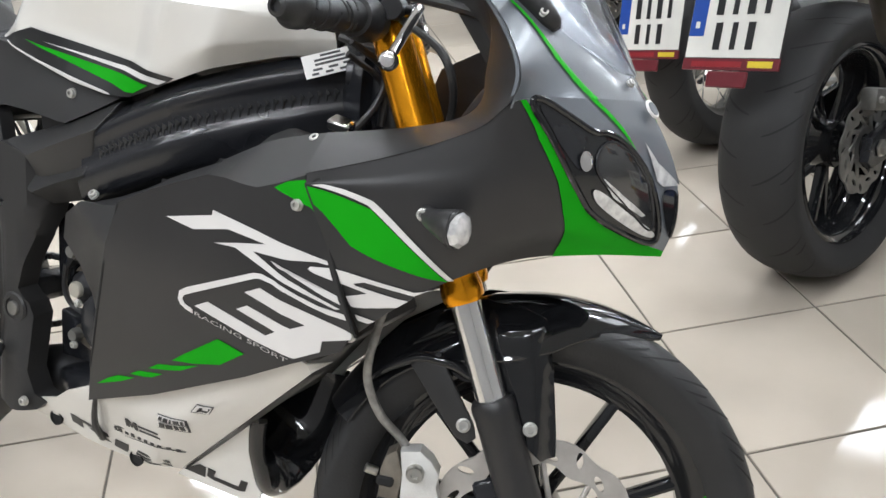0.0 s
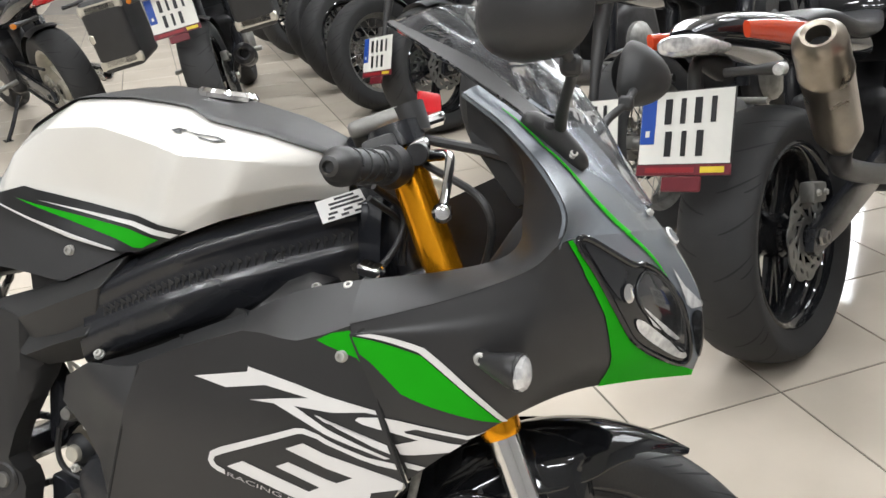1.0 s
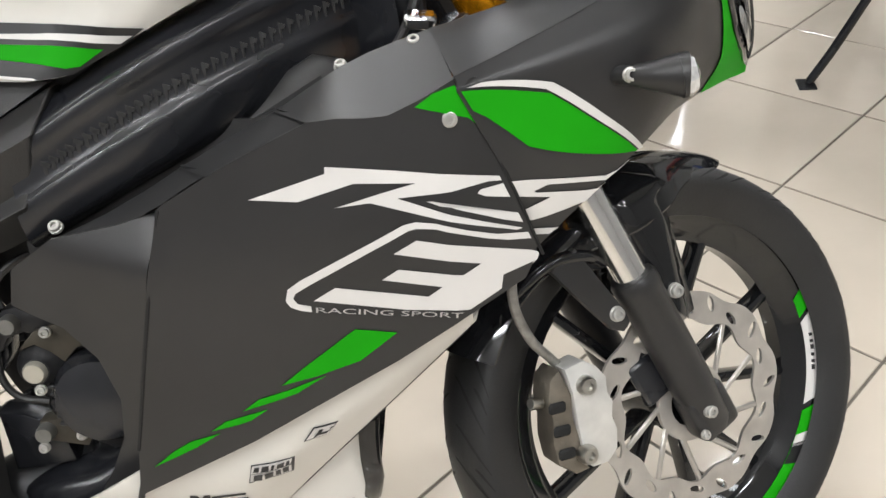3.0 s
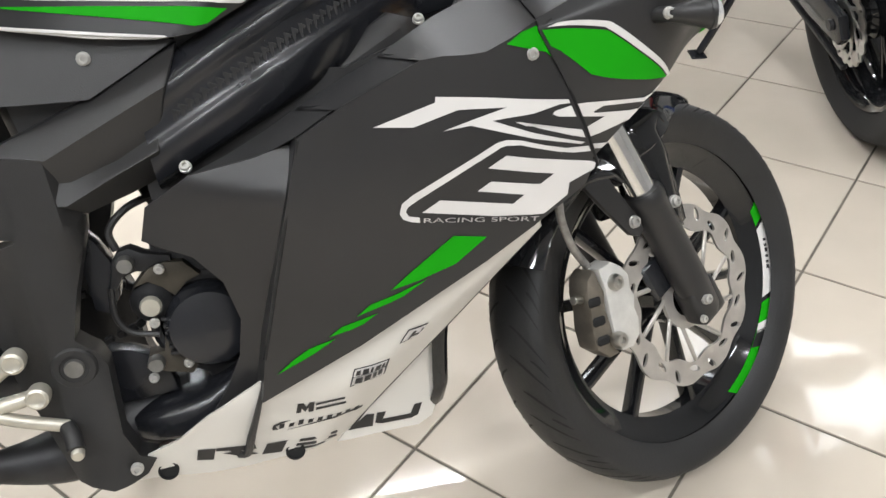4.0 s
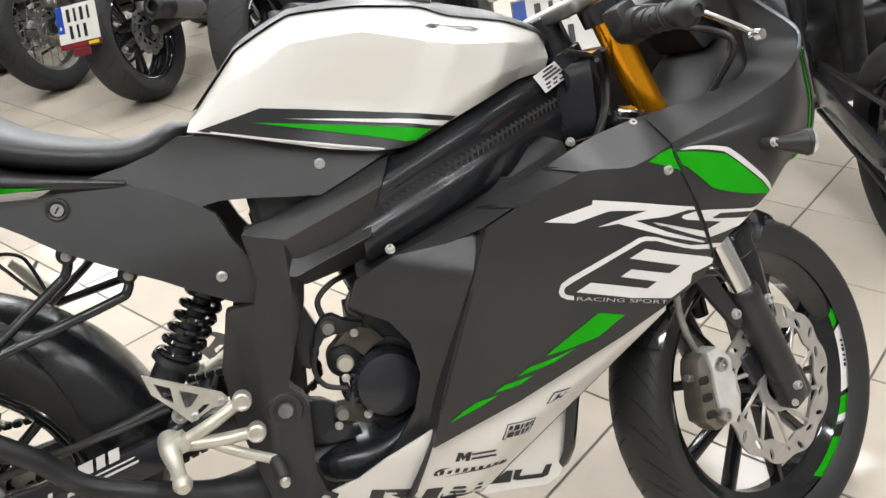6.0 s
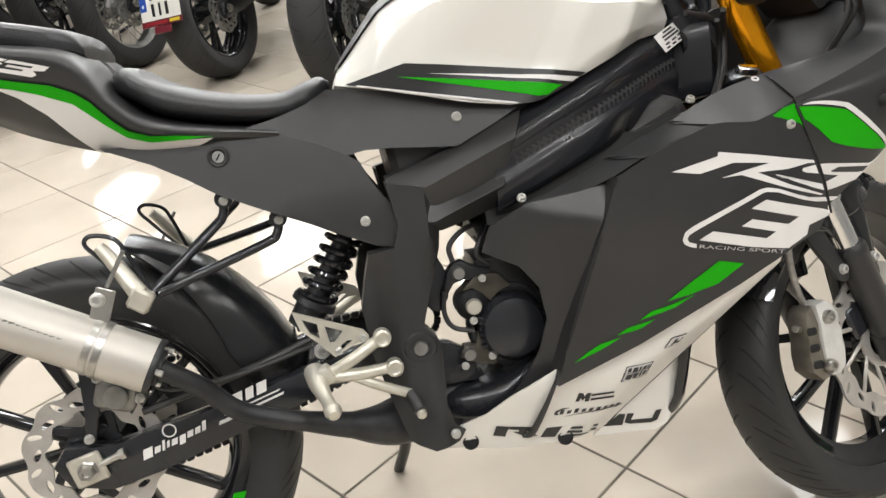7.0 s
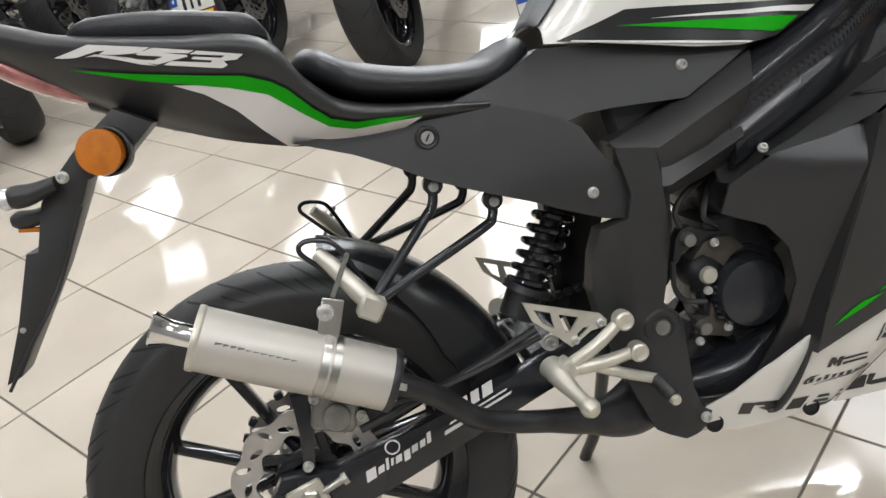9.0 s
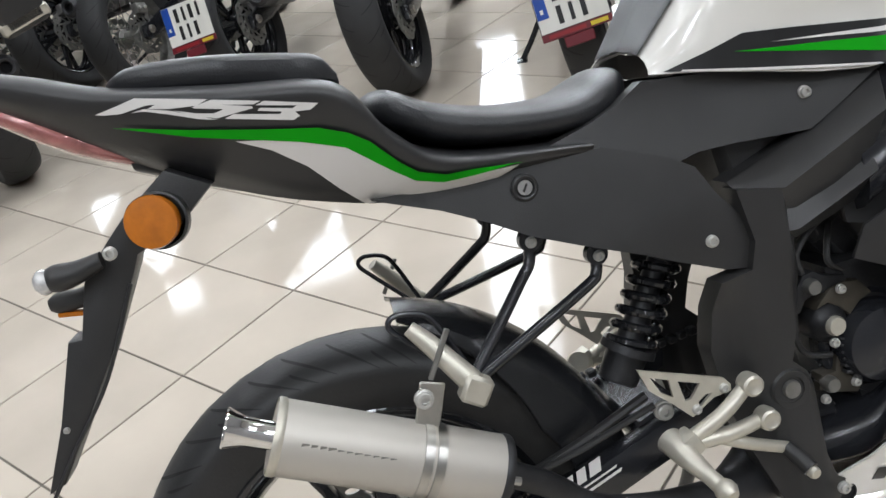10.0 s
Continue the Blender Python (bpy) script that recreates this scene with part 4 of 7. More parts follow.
v = [bm.verts.new(p) for p in ((0.905, -0.112, 0.345), (0.905, 0.112, 0.345), (1.000, 0.150, 0.480), (1.000, -0.150, 0.480))]
bm.faces.new(v)
part("duct_roof", bm, "plastic", duct)
for s in (1, -1):
    gap = skin([(0.640, 0.600), (0.640, 0.650), (0.700, 0.680), (0.790, 0.722), (0.880, 0.705), (0.950, 0.722), (1.040, 0.742), (1.010, 0.690), (0.880, 0.660), (0.760, 0.600), (0.700, 0.580)], lambda x, z: -0.112 - 0.10 * max(0, 0.69 - z), 0.006)
    part("inner_fairing", gap if s > 0 else mirrored(gap), "plastic", bike)

# --- front cowl ---
COWL = Surface([
    [(1.131, -0.188, 0.558), (1.180, -0.195, 0.600), (1.233, -0.188, 0.638), (1.290, -0.140, 0.664), (1.350, -0.080, 0.670), (1.408, 0, 0.664)],
    [(1.113, -0.213, 0.630), (1.180, -0.210, 0.660), (1.250, -0.198, 0.685), (1.315, -0.150, 0.702), (1.370, -0.085, 0.705), (1.417, 0, 0.702)],
    [(1.078, -0.2240, 0.712), (1.170, -0.2180, 0.722), (1.255, -0.2075, 0.737), (1.313, -0.168, 0.752), (1.370, -0.095, 0.755), (1.412, 0, 0.754)],
    [(1.076, -0.2232, 0.7215), (1.171, -0.2145, 0.743), (1.256, -0.2060, 0.769), (1.303, -0.178, 0.798), (1.355, -0.105, 0.800), (1.392, 0, 0.795)],
    [(1.074, -0.2220, 0.731), (1.170, -0.2110, 0.762), (1.255, -0.2035, 0.799), (1.290, -0.190, 0.830), (1.335, -0.115, 0.835), (1.366, 0, 0.832)]])


def decal_xz(surf, outline, lift=0.0014, step=0.02, side=1, thick=0.0006):
    """A sticker given by its side outline in x, z, laid on a curved surface."""
    n0, n1 = surf.p.shape[0] - 1, surf.p.shape[1] - 1
    grid = [(u, v, surf.at(u, v)) for u in np.linspace(0, n0, n0 * 8 + 1) for v in np.linspace(0, n1, n1 * 8 + 1)]
    gx, gz = np.array([g[2][0] for g in grid]), np.array([g[2][2] for g in grid])
    bm = flat_face(outline)
    cut_grid(bm, step, (0, 2))
    for w in bm.verts:
        x, z = w.co.x, w.co.z
        k = int(np.argmin((gx - x) ** 2 + (gz - z) ** 2))
        u, v = grid[k][0], grid[k][1]
        for _ in range(6):
            p = surf.at(u, v)
            pu = (surf.at(min(u + 0.01, n0), v) - surf.at(max(u - 0.01, 0), v)) / (min(u + 0.01, n0) - max(u - 0.01, 0))
            pv = (surf.at(u, min(v + 0.01, n1)) - surf.at(u, max(v - 0.01, 0))) / (min(v + 0.01, n1) - max(v - 0.01, 0))
            det = pu[0] * pv[2] - pu[2] * pv[0]
            if abs(det) < 1e-7:
                break
            dx, dz = x - p[0], z - p[2]
            u = min(max(u + 0.8 * (dx * pv[2] - dz * pv[0]) / det, 0), n0)
            v = min(max(v + 0.8 * (pu[0] * dz - pu[2] * dx) / det, 0), n1)
        q = surf.out(u, v, lift)
        w.co = (q[0], q[1] * side, q[2])
    r = bmesh.ops.extrude_face_region(bm, geom=bm.faces[:])
    bmesh.ops.translate(bm, vec=(0, thick * side, 0), verts=[v for v in r["geom"] if isinstance(v, bmesh.types.BMVert)])
    return bm


def eased(loop):
    for _ in range(2):
        loop = [p for a, b in zip(loop, loop[1:] + loop[:1]) for p in ((0.75 * a[0] + 0.25 * b[0], 0.75 * a[1] + 0.25 * b[1]), (0.25 * a[0] + 0.75 * b[0], 0.25 * a[1] + 0.75 * b[1]))]
    return loop


NOSE = Surface([
    [(1.285, -0.196, 0.822), (1.298, -0.172, 0.828), (1.338, -0.110, 0.834), (1.366, 0, 0.832)],
    [(1.288, -0.194, 0.860), (1.297, -0.150, 0.866), (1.326, -0.080, 0.864), (1.348, 0, 0.854)],
    [(1.252, -0.164, 0.904), (1.268, -0.125, 0.910), (1.292, -0.070, 0.908), (1.310, 0, 0.898)],
    [(1.212, -0.152, 0.941), (1.230, -0.117, 0.946), (1.250, -0.062, 0.948), (1.268, 0, 0.942)],
    [(1.162, -0.145, 0.975), (1.172, -0.115, 0.986), (1.192, -0.060, 0.994), (1.210, 0, 0.994)]])
for s in (0, -1):
    cw = part("front_cowl", COWL.mesh(mirror=s, thick=0.005), "matt_black", bike, "matt black front cowl with green chin")
    nz = part("nose_cowl", NOSE.mesh(u1=3.0, mirror=s, thick=0.004), "grey_cowl", bike, "satin graphite nose panel")
    part("nose_wing", NOSE.mesh(u0=3.0, u1=4, v1=1, mirror=s, thick=0.004), "grey_cowl", bike)
    if s == 0:
        cowl_r, nose_r = cw, nz
    sd = -1 if s else 1
    part("chin_band", COWL.decal([(4.0, 3.02), (2.89, 3.07), (1.98, 3.23), (1.37, 3.25), (0.7, 3.34), (0.0, 3.46), (0.0, 5.0), (0.17, 5.0), (0.6, 4.35), (1.01, 3.86), (1.55, 3.53), (2.46, 3.29), (3.33, 3.16), (3.98, 3.1)], 0.0014, side=sd), "green", cw, "bright green band round the headlamp")
    part("upper_nose", COWL.decal([(4.0, 3.11), (3.33, 3.17), (2.46, 3.30), (1.55, 3.54), (1.01, 3.87), (0.6, 4.36), (0.18, 5.0), (4.0, 5.0)], 0.0014, side=sd), "grey_cowl", cw)
    rim = eased([(4.0, 3.18), (3.99, 3.34), (3.39, 3.61), (3.03, 3.83), (3.07, 4.03), (2.82, 4.25), (2.32, 4.43), (1.74, 4.57), (1.08, 4.71), (0.53, 4.79), (0.44, 4.64), (0.85, 4.15), (1.33, 3.62), (1.7, 3.48), (2.51, 3.29), (3.58, 3.14)])
    hl = part("headlamp", COWL.decal(rim, 0.0022, side=sd), "gloss_black", cw, "dark glossy headlamp pod")
    edge = [COWL.out(u, v, 0.0024) for u, v in rim]
    part("lamp_bezel", tube([(p[0], p[1] * sd, p[2]) for p in edge + edge[:1]], 0.0034, 8, smooth=False), "gloss_black", hl)
    part("lamp_pod", COWL.decal(eased([(3.96, 3.21), (3.41, 3.44), (2.93, 3.74), (2.65, 3.6), (2.22, 3.51), (2.35, 3.44), (2.89, 3.28)]), 0.0032, side=sd), "frame_black", hl)
    inner = eased([(2.65, 3.8), (2.9, 4.0), (2.72, 4.22), (2.17, 4.41), (1.61, 4.53), (1.08, 4.61), (0.84, 4.59), (1.22, 4.28), (1.75, 3.92), (2.03, 3.77), (2.33, 3.71)])
    part("lamp_glass", COWL.decal(inner, 0.0034, side=sd), "dark_lens", hl)
    edge = [COWL.out(u, v, 0.0034) for u, v in inner]
    part("glass_rim", tube([(p[0], p[1] * sd, p[2]) for p in edge + edge[:1]], 0.0016, 6, smooth=False), "frame_black", hl)
    part("reflector_strip", COWL.decal(eased([(1.8, 3.62), (1.87, 3.7), (1.35, 4.12), (0.85, 4.68), (0.65, 4.68), (0.85, 4.36), (1.49, 3.7)]), 0.0042, side=sd), "clear_lens", hl)
    part("reflector_strip", COWL.decal([(2.13, 3.74), (2.05, 3.8), (1.71, 4.04), (1.27, 4.43), (1.25, 4.36), (1.66, 3.91)], 0.0046, side=sd), "clear_lens", hl)
    part("inner_lens", COWL.decal(eased([(2.42, 3.67), (2.27, 3.63), (2.2, 3.56), (2.27, 3.51), (2.42, 3.5), (2.58, 3.55), (2.64, 3.61), (2.58, 3.67)]), 0.0060, side=sd), "chrome", hl)
    part("position_lamp", COWL.decal([(2.84, 4.56), (2.37, 4.67), (1.94, 4.94), (1.84, 4.97), (1.84, 4.7), (1.96, 4.6), (2.31, 4.57)], 0.0042, side=sd), "clear_lens", cw)
    part("nose_slot", COWL.decal(eased([(1.76, 4.67), (1.78, 4.97), (1.37, 5.0), (0.87, 5.0), (0.54, 5.0), (1.07, 4.8)]), 0.0030, side=sd), "gloss_black", cw)
    part("pinstripe", COWL.decal([(4.0, 3.98), (4.0, 4.07), (3.6, 4.19), (3.2, 4.29), (2.65, 4.38), (3.05, 4.26), (3.6, 4.11)], 0.0030, side=sd), "green", cw)
    part("pinstripe", NOSE.decal([(3.4, 0.58), (2.34, 0.60), (1.11, 1.24), (0.18, 1.86), (0.0, 1.98), (0.0, 2.10), (0.2, 1.97), (1.13, 1.34), (2.36, 0.68), (3.4, 0.63)], 0.0016, side=sd), "green", nz)
    part("cowl_diamond", COWL.decal([(2.18, 0.03), (1.74, 0.78), (0.03, 1.98), (1.27, 0.37), (1.70, 0.12), (1.8, 0.04)], 0.0014, side=sd), "green", cw)
    part("cowl_line", COWL.decal([(2.26, 0.09), (2.33, 0.23), (1.88, 0.84), (0.0, 2.09), (0.05, 1.99), (1.81, 0.76), (2.2, 0.16)], 0.0020, side=sd), "white_decal", cw)
    for outline in LOGO[1:3]:
        part("cowl_sticker", decal_xz(COWL, cut_at_seam(outline, True), 0.0016, side=sd), "white_decal", cw)
# broad black rim that sweeps from the seam along the top of the cowl and up inside the nose
RIM_OUT = [tuple(COWL.out(4.0, v, 0.0012)) for v in (0.0, 0.5, 1.0, 1.5, 2.0, 2.45)] + [tuple(NOSE.out(u, 0.02, 0.0014)) for u in (0.45, 1.0, 1.5, 2.0, 3.0, 4.0)]
RIM_IN = [(1.061, -0.166, 0.769), (1.108, -0.166, 0.777), (1.155, -0.165, 0.786), (1.198, -0.160, 0.797), (1.224, -0.154, 0.809), (1.235, -0.150, 0.826), (1.234, -0.146, 0.848), (1.234, -0.142, 0.870), (1.231, -0.137, 0.894), (1.222, -0.131, 0.915), (1.196, -0.126, 0.946), (1.154, -0.124, 0.978)]
for s in (1, -1):
    bm = bmesh.new()
    rows = []
    for p, q in zip(spline(RIM_OUT, 4), spline(RIM_IN, 4)):
        row = []
        for f in (0, 0.08, 0.25, 0.5, 0.75, 0.92, 1.0):
            v = p * (1 - f) + q * f
            v[1] += (q[1] - p[1]) * 0.22 * (f * f - f)
            row.append(v)
        row.append(q + np.array((0.004, 0.006, -0.010)))
        row.append(q + np.array((0.006, 0.012, -0.040)))
        rows.append([bm.verts.new((v[0], v[1] * s, v[2])) for v in row])
    for p, q in zip(rows, rows[1:]):
        for j in range(len(p) - 1):
            bm.faces.new((p[j], p[j + 1], q[j + 1], q[j]))
    part("cowl_rim", bm, "matt_black", bike, "broad matt black rim of the cockpit opening", sharp=60)
# small shadows at the facet steps, put in as black wedges
for q in (((0.914, -0.1665, 0.7185), (0.946, -0.209, 0.7045), (0.958, -0.222, 0.7105)), ((0.818, -0.163, 0.679), (0.850, -0.202, 0.667), (0.866, -0.216, 0.6785))):
    bm = bmesh.new()
    a = [bm.verts.new((x, y - 0.0015, z + 0.0008)) for x, y, z in q]
    b = [bm.verts.new((x, y + 0.006, z)) for x, y, z in q]
    bm.faces.new(a)
    for k in range(3):
        bm.faces.new((a[k], a[(k + 1) % 3], b[(k + 1) % 3], b[k]))
    part("facet_ledge", bm, "black_decal", fair_r)
# nose badge
badge = part("nose_badge", lathe([(0, 0.0), (0.0115, 0.0), (0.0105, 0.002), (0, 0.002)], (1.377, -0.012, 0.826), (0.8, -0.15, 0.6), 20), "white_decal", nose_r)
part("badge_face", lathe([(0, 0.002), (0.0082, 0.002), (0.0082, 0.0028), (0, 0.0028)], (1.377, -0.012, 0.826), (0.8, -0.15, 0.6), 20), "grey_cowl", badge)
# --- windscreen ---
SCREEN = Surface([
    [(1.338, -0.030, 0.862), (1.344, -0.02, 0.860), (1.349, 0, 0.857)],
    [(1.281, -0.113, 0.907), (1.306, -0.06, 0.908), (1.316, 0, 0.902)],
    [(1.230, -0.124, 0.947), (1.264, -0.068, 0.962), (1.280, 0, 0.962)],
    [(1.150, -0.124, 0.998), (1.196, -0.075, 1.024), (1.214, 0, 1.030)],
    [(1.060, -0.115, 1.050), (1.108, -0.068, 1.076), (1.128, 0, 1.086)]])
sc = part("windscreen", SCREEN.mesh(mirror=2, thick=0.003, lift=0.004), "screen", bike, "clear curved windscreen")
sc.visible_shadow = False
for s in (1, -1):
    part("screen_band", SCREEN.decal([(0.9, 0.0), (4.0, 0.0), (4.0, 0.10), (3.0, 0.34), (2.0, 0.30), (0.9, 0.06)], 0.006, side=s), "matt_black", sc)
for at in ((1.352, -0.02, 0.852),):
    bolt(at, (0.7, -0.2, 0.7), 0.004, sc)

# --- indicators in front ---
for s in (-1, 1):
    ind = part("front_indicator", tube([(1.210, 0.200 * s, 0.711), (1.222, 0.224 * s, 0.711), (1.238, 0.235 * s, 0.710), (1.253, 0.240 * s, 0.709), (1.264, 0.242 * s, 0.708)], [0.0085, 0.0085, 0.0125, 0.0170, 0.0190], 20), "matt_black", bike, "black teardrop indicator with a clear lens")
    part("lens", lathe([(0.0182, -0.003), (0.0184, 0.001), (0.015, 0.006), (0.008, 0.009), (0, 0.010)], (1.264, 0.242 * s, 0.708), (0.96, 0.10 * s, 0.12), 10), "clear_lens", ind, "clear faceted indicator lens", sharp=18)
    part("lens_seat", lathe([(0.010, -0.006), (0.0188, -0.005), (0.0190, -0.001), (0.010, 0.0)], (1.263, 0.242 * s, 0.708), (0.97, 0.12 * s, 0.08), 22), "matt_black", ind)
    bolt((1.220, 0.232 * s, 0.713), (0.1, s, 0.1), 0.0056, ind)

# --- mirrors ---
for s, head, tip, yaw in ((-1, (1.262, -0.245, 1.042), (1.288, -0.200, 0.998), -118), (1, (1.300, 0.250, 1.026), (1.292, 0.17, 0.985), 30)):
    mir = part("mirror", block(pose(0, 0, 0), 0.02, 0.02, 0.02, 0.004), "plastic", bike, "black oval rear-view mirror", m=pose(*tip))
    foot = part("mirror_base", tube([(1.222, 0.121 * s, 0.950), (1.232, 0.119 * s, 0.947), (1.256, 0.113 * s, 0.932), (1.282, 0.108 * s, 0.908), (1.290, 0.107 * s, 0.899)], [0.006, 0.013, 0.016, 0.012, 0.005], 14), "plastic", mir)
    part("stem_boss", lathe([(0.016, -0.008), (0.0155, 0.004), (0.012, 0.012), (0.008, 0.016)], (1.250, 0.113 * s, 0.938), (0.2, 0.5 * s, 0.8), 16), "plastic", foot)
    bolt((1.279, 0.119 * s, 0.915), (0.5, 0.7 * s, 0.5), 0.0045, foot)
    part("mirror_stem", tube([(1.260, 0.108 * s, 0.935), (1.272, 0.150 * s, 0.962), tip, tuple(0.7 * a + 0.3 * b for a, b in zip(head, tip))], [0.008, 0.006, 0.0055, 0.0065], 12), "plastic", mir)
    turned = Matrix.Translation(head) @ pose(0, 0, 0, -8 * s, 0, -yaw * s if s > 0 else yaw)
    bm = bmesh.new()
    bmesh.ops.create_uvsphere(bm, u_segments=28, v_segments=16, radius=1.0)
    for v in bm.verts:
        x, y, z = v.co
        k = 1 if x > 0 else 0.25
        v.co = (x * 0.036 * k, (0.066 if s < 0 else 0.052) * math.copysign(abs(y) ** 0.8, y), (0.046 if s < 0 else 0.042) * math.copysign(abs(z) ** 0.85, z) * (1 - (0.15 if s < 0 else 0.5) * y * s))
    part("mirror_head", bm, "plastic", mir, m=turned)
    bm = bmesh.new()
    bmesh.ops.create_circle(bm, cap_ends=True, segments=24, radius=1.0)
    part("mirror_glass", bm, "chrome", mir, m=turned @ pose(-0.0095, 0, 0, 0, -90, 0) @ Matrix.Diagonal((0.040, 0.056, 1, 1)))

# --- rounded bodies ---


def body(sections, power=2.6, sides=28, steps=4):
    """A closed rounded body along x: sections of x, lower z, upper z, half width."""
    pts = spline([np.array(s, float) for s in sections], steps)
    bm = bmesh.new()
    rings = []
    for x, z0, z1, w in pts:
        ring = []
        for k in range(sides):
            a = 2 * math.pi * k / sides
            c, s = math.cos(a), math.sin(a)
            y = w * math.copysign(abs(c) ** (2 / power), c)
            z = (z0 + z1) / 2 + (z1 - z0) / 2 * math.copysign(abs(s) ** (2 / power), s)
            ring.append(bm.verts.new((x, y, z)))
        rings.append(ring)
    for r0, r1 in zip(rings, rings[1:]):
        for k in range(sides):
            bm.faces.new((r0[k], r0[(k + 1) % sides], r1[(k + 1) % sides], r1[k]))
    bm.faces.new(rings[0][::-1])
    bm.faces.new(rings[-1])
    return bm


# --- tank ---
TANK = Surface([
    [(0.447, -0.100, 0.828), (0.449, -0.096, 0.834), (0.452, -0.085, 0.842), (0.456, -0.060, 0.850), (0.458, 0, 0.856)],
    [(0.500, -0.125, 0.816), (0.508, -0.125, 0.850), (0.518, -0.120, 0.888), (0.526, -0.088, 0.924), (0.528, 0, 0.940)],
    [(0.560, -0.135, 0.800), (0.575, -0.134, 0.850), (0.597, -0.142, 0.922), (0.602, -0.090, 0.962), (0.602, 0, 0.978)],
    [(0.630, -0.140, 0.782), (0.660, -0.126, 0.840), (0.690, -0.151, 0.926), (0.692, -0.090, 0.964), (0.692, 0, 0.985)],
    [(0.690, -0.138, 0.771), (0.728, -0.126, 0.822), (0.772, -0.148, 0.906), (0.775, -0.090, 0.955), (0.775, 0, 0.977)],
    [(0.735, -0.139, 0.772), (0.778, -0.143, 0.820), (0.816, -0.160, 0.896), (0.818, -0.090, 0.942), (0.818, 0, 0.966)],
    [(0.850, -0.124, 0.818), (0.868, -0.142, 0.848), (0.888, -0.138, 0.892), (0.898, -0.088, 0.924), (0.898, 0, 0.946)],
    [(0.918, -0.062, 0.841), (0.929, -0.078, 0.862), (0.943, -0.078, 0.889), (0.954, -0.062, 0.907), (0.956, 0, 0.922)],
    [(0.974, -0.024, 0.849), (0.978, -0.034, 0.868), (0.973, -0.036, 0.888), (0.978, -0.030, 0.894), (0.980, 0, 0.898)]], crisp=0.7)
tank = part("fuel_tank", TANK.mesh(mirror=2, thick=0.004, du=8), "white", bike, "glossy white fuel tank")
for s in (1, -1):
    part("tank_spine", TANK.decal([(0.0, 2.75), (1.0, 2.98), (4.2, 2.98), (5.0, 2.86), (6.0, 2.90), (7.2, 2.80), (8.0, 2.2), (8.0, 4.0), (0.0, 4.0)], 0.004, side=s, thick=0.003), "plastic", tank)
    part("tank_sticker", decal_xz(TANK, [(0.462, 0.8265), (0.547, 0.846), (0.600, 0.838), (0.806, 0.8035), (0.786, 0.792), (0.735, 0.772), (0.705, 0.7695), (0.640, 0.783), (0.560, 0.802)], 0.0022, side=s, step=0.01), "black_decal", tank)
    part("tank_sticker", decal_xz(TANK, [(0.534, 0.8290), (0.768, 0.7905), (0.744, 0.7785), (0.732, 0.7775)], 0.0034, side=s, step=0.01), "green", tank)
    part("tank_sticker", decal_xz(TANK, [(0.575, 0.8285), (0.795, 0.799), (0.783, 0.7935), (0.700, 0.8065)], 0.0034, side=s, step=0.01), "white_decal", tank)
    part("tank_sticker", decal_xz(TANK, [(0.480, 0.8240), (0.560, 0.8045), (0.640, 0.7855), (0.700, 0.7725), (0.703, 0.7695), (0.640, 0.7825), (0.560, 0.8015), (0.478, 0.8225)], 0.0034, side=s, step=0.01), "white_decal", tank)
    part("tank_logo", TANK.decal([(4.10, 2.40), (4.28, 2.50), (4.62, 2.53), (4.58, 2.49), (4.40, 2.46), (4.50, 2.42), (4.36, 2.38)], 0.0014, side=s, step=0.06), "black_decal", tank)
    part("tank_logo", TANK.decal([(4.62, 2.50), (5.00, 2.53), (5.32, 2.56), (5.50, 2.49), (5.36, 2.40), (5.05, 2.44), (5.02, 2.47), (5.30, 2.44), (5.40, 2.49), (5.28, 2.53), (5.00, 2.50)], 0.0014, side=s, step=0.06), "black_decal", tank)
part("filler_cap", lathe([(0, 0), (0.042, 0), (0.042, 0.006), (0.036, 0.012), (0, 0.013)], (0.775, 0, 0.972), (0.12, 0, 1), 32), "chrome", tank, "round metal filler cap")

# --- frame: a pressed beam each side, an upper and a lower tube with a channel between ---
def beam_ring(x):
    """The edges of the beam at x: over the upper tube, the channel and the lower tube, then round the back."""
    at = lambda a, b, c: a + (x - 0.67) / 0.18 * (b - a) + (x - 0.67) * (x - 0.85) / 0.0648 * (c - 2 * b + a)
    yo = -0.152 + 0.018 * math.log(1 + math.exp((x - 0.823) / 0.025))          # straight behind, drawn in towards the steering head
    top, up, low, bot = at(0.742, 0.820, 0.866), at(0.713, 0.792, 0.846), at(0.656, 0.731, 0.786), at(0.616, 0.687, 0.736)
    return [(x, yo + 0.040, top), (x, yo + 0.022, (top + up) / 2 + 0.003), (x, yo + 0.002, up + 0.004), (x, yo + 0.001, up - 0.008), (x, yo + 0.0065, up - 0.018), (x, yo + 0.0065, low + 0.018), (x, yo - 0.001, low + 0.008),
            (x, yo + 0.001, low - 0.008), (x, yo + 0.010, bot + 0.008), (x, yo + 0.040, bot), (x, yo + 0.060, bot + 0.02), (x, yo + 0.060, top - 0.02)]


def rounded(loop, times):
    for _ in range(times):
        loop = [p for a, b in zip(loop, loop[1:] + loop[:1]) for p in (tuple(0.78 * u + 0.22 * v for u, v in zip(a, b)), tuple(0.22 * u + 0.78 * v for u, v in zip(a, b)))]
    return loop


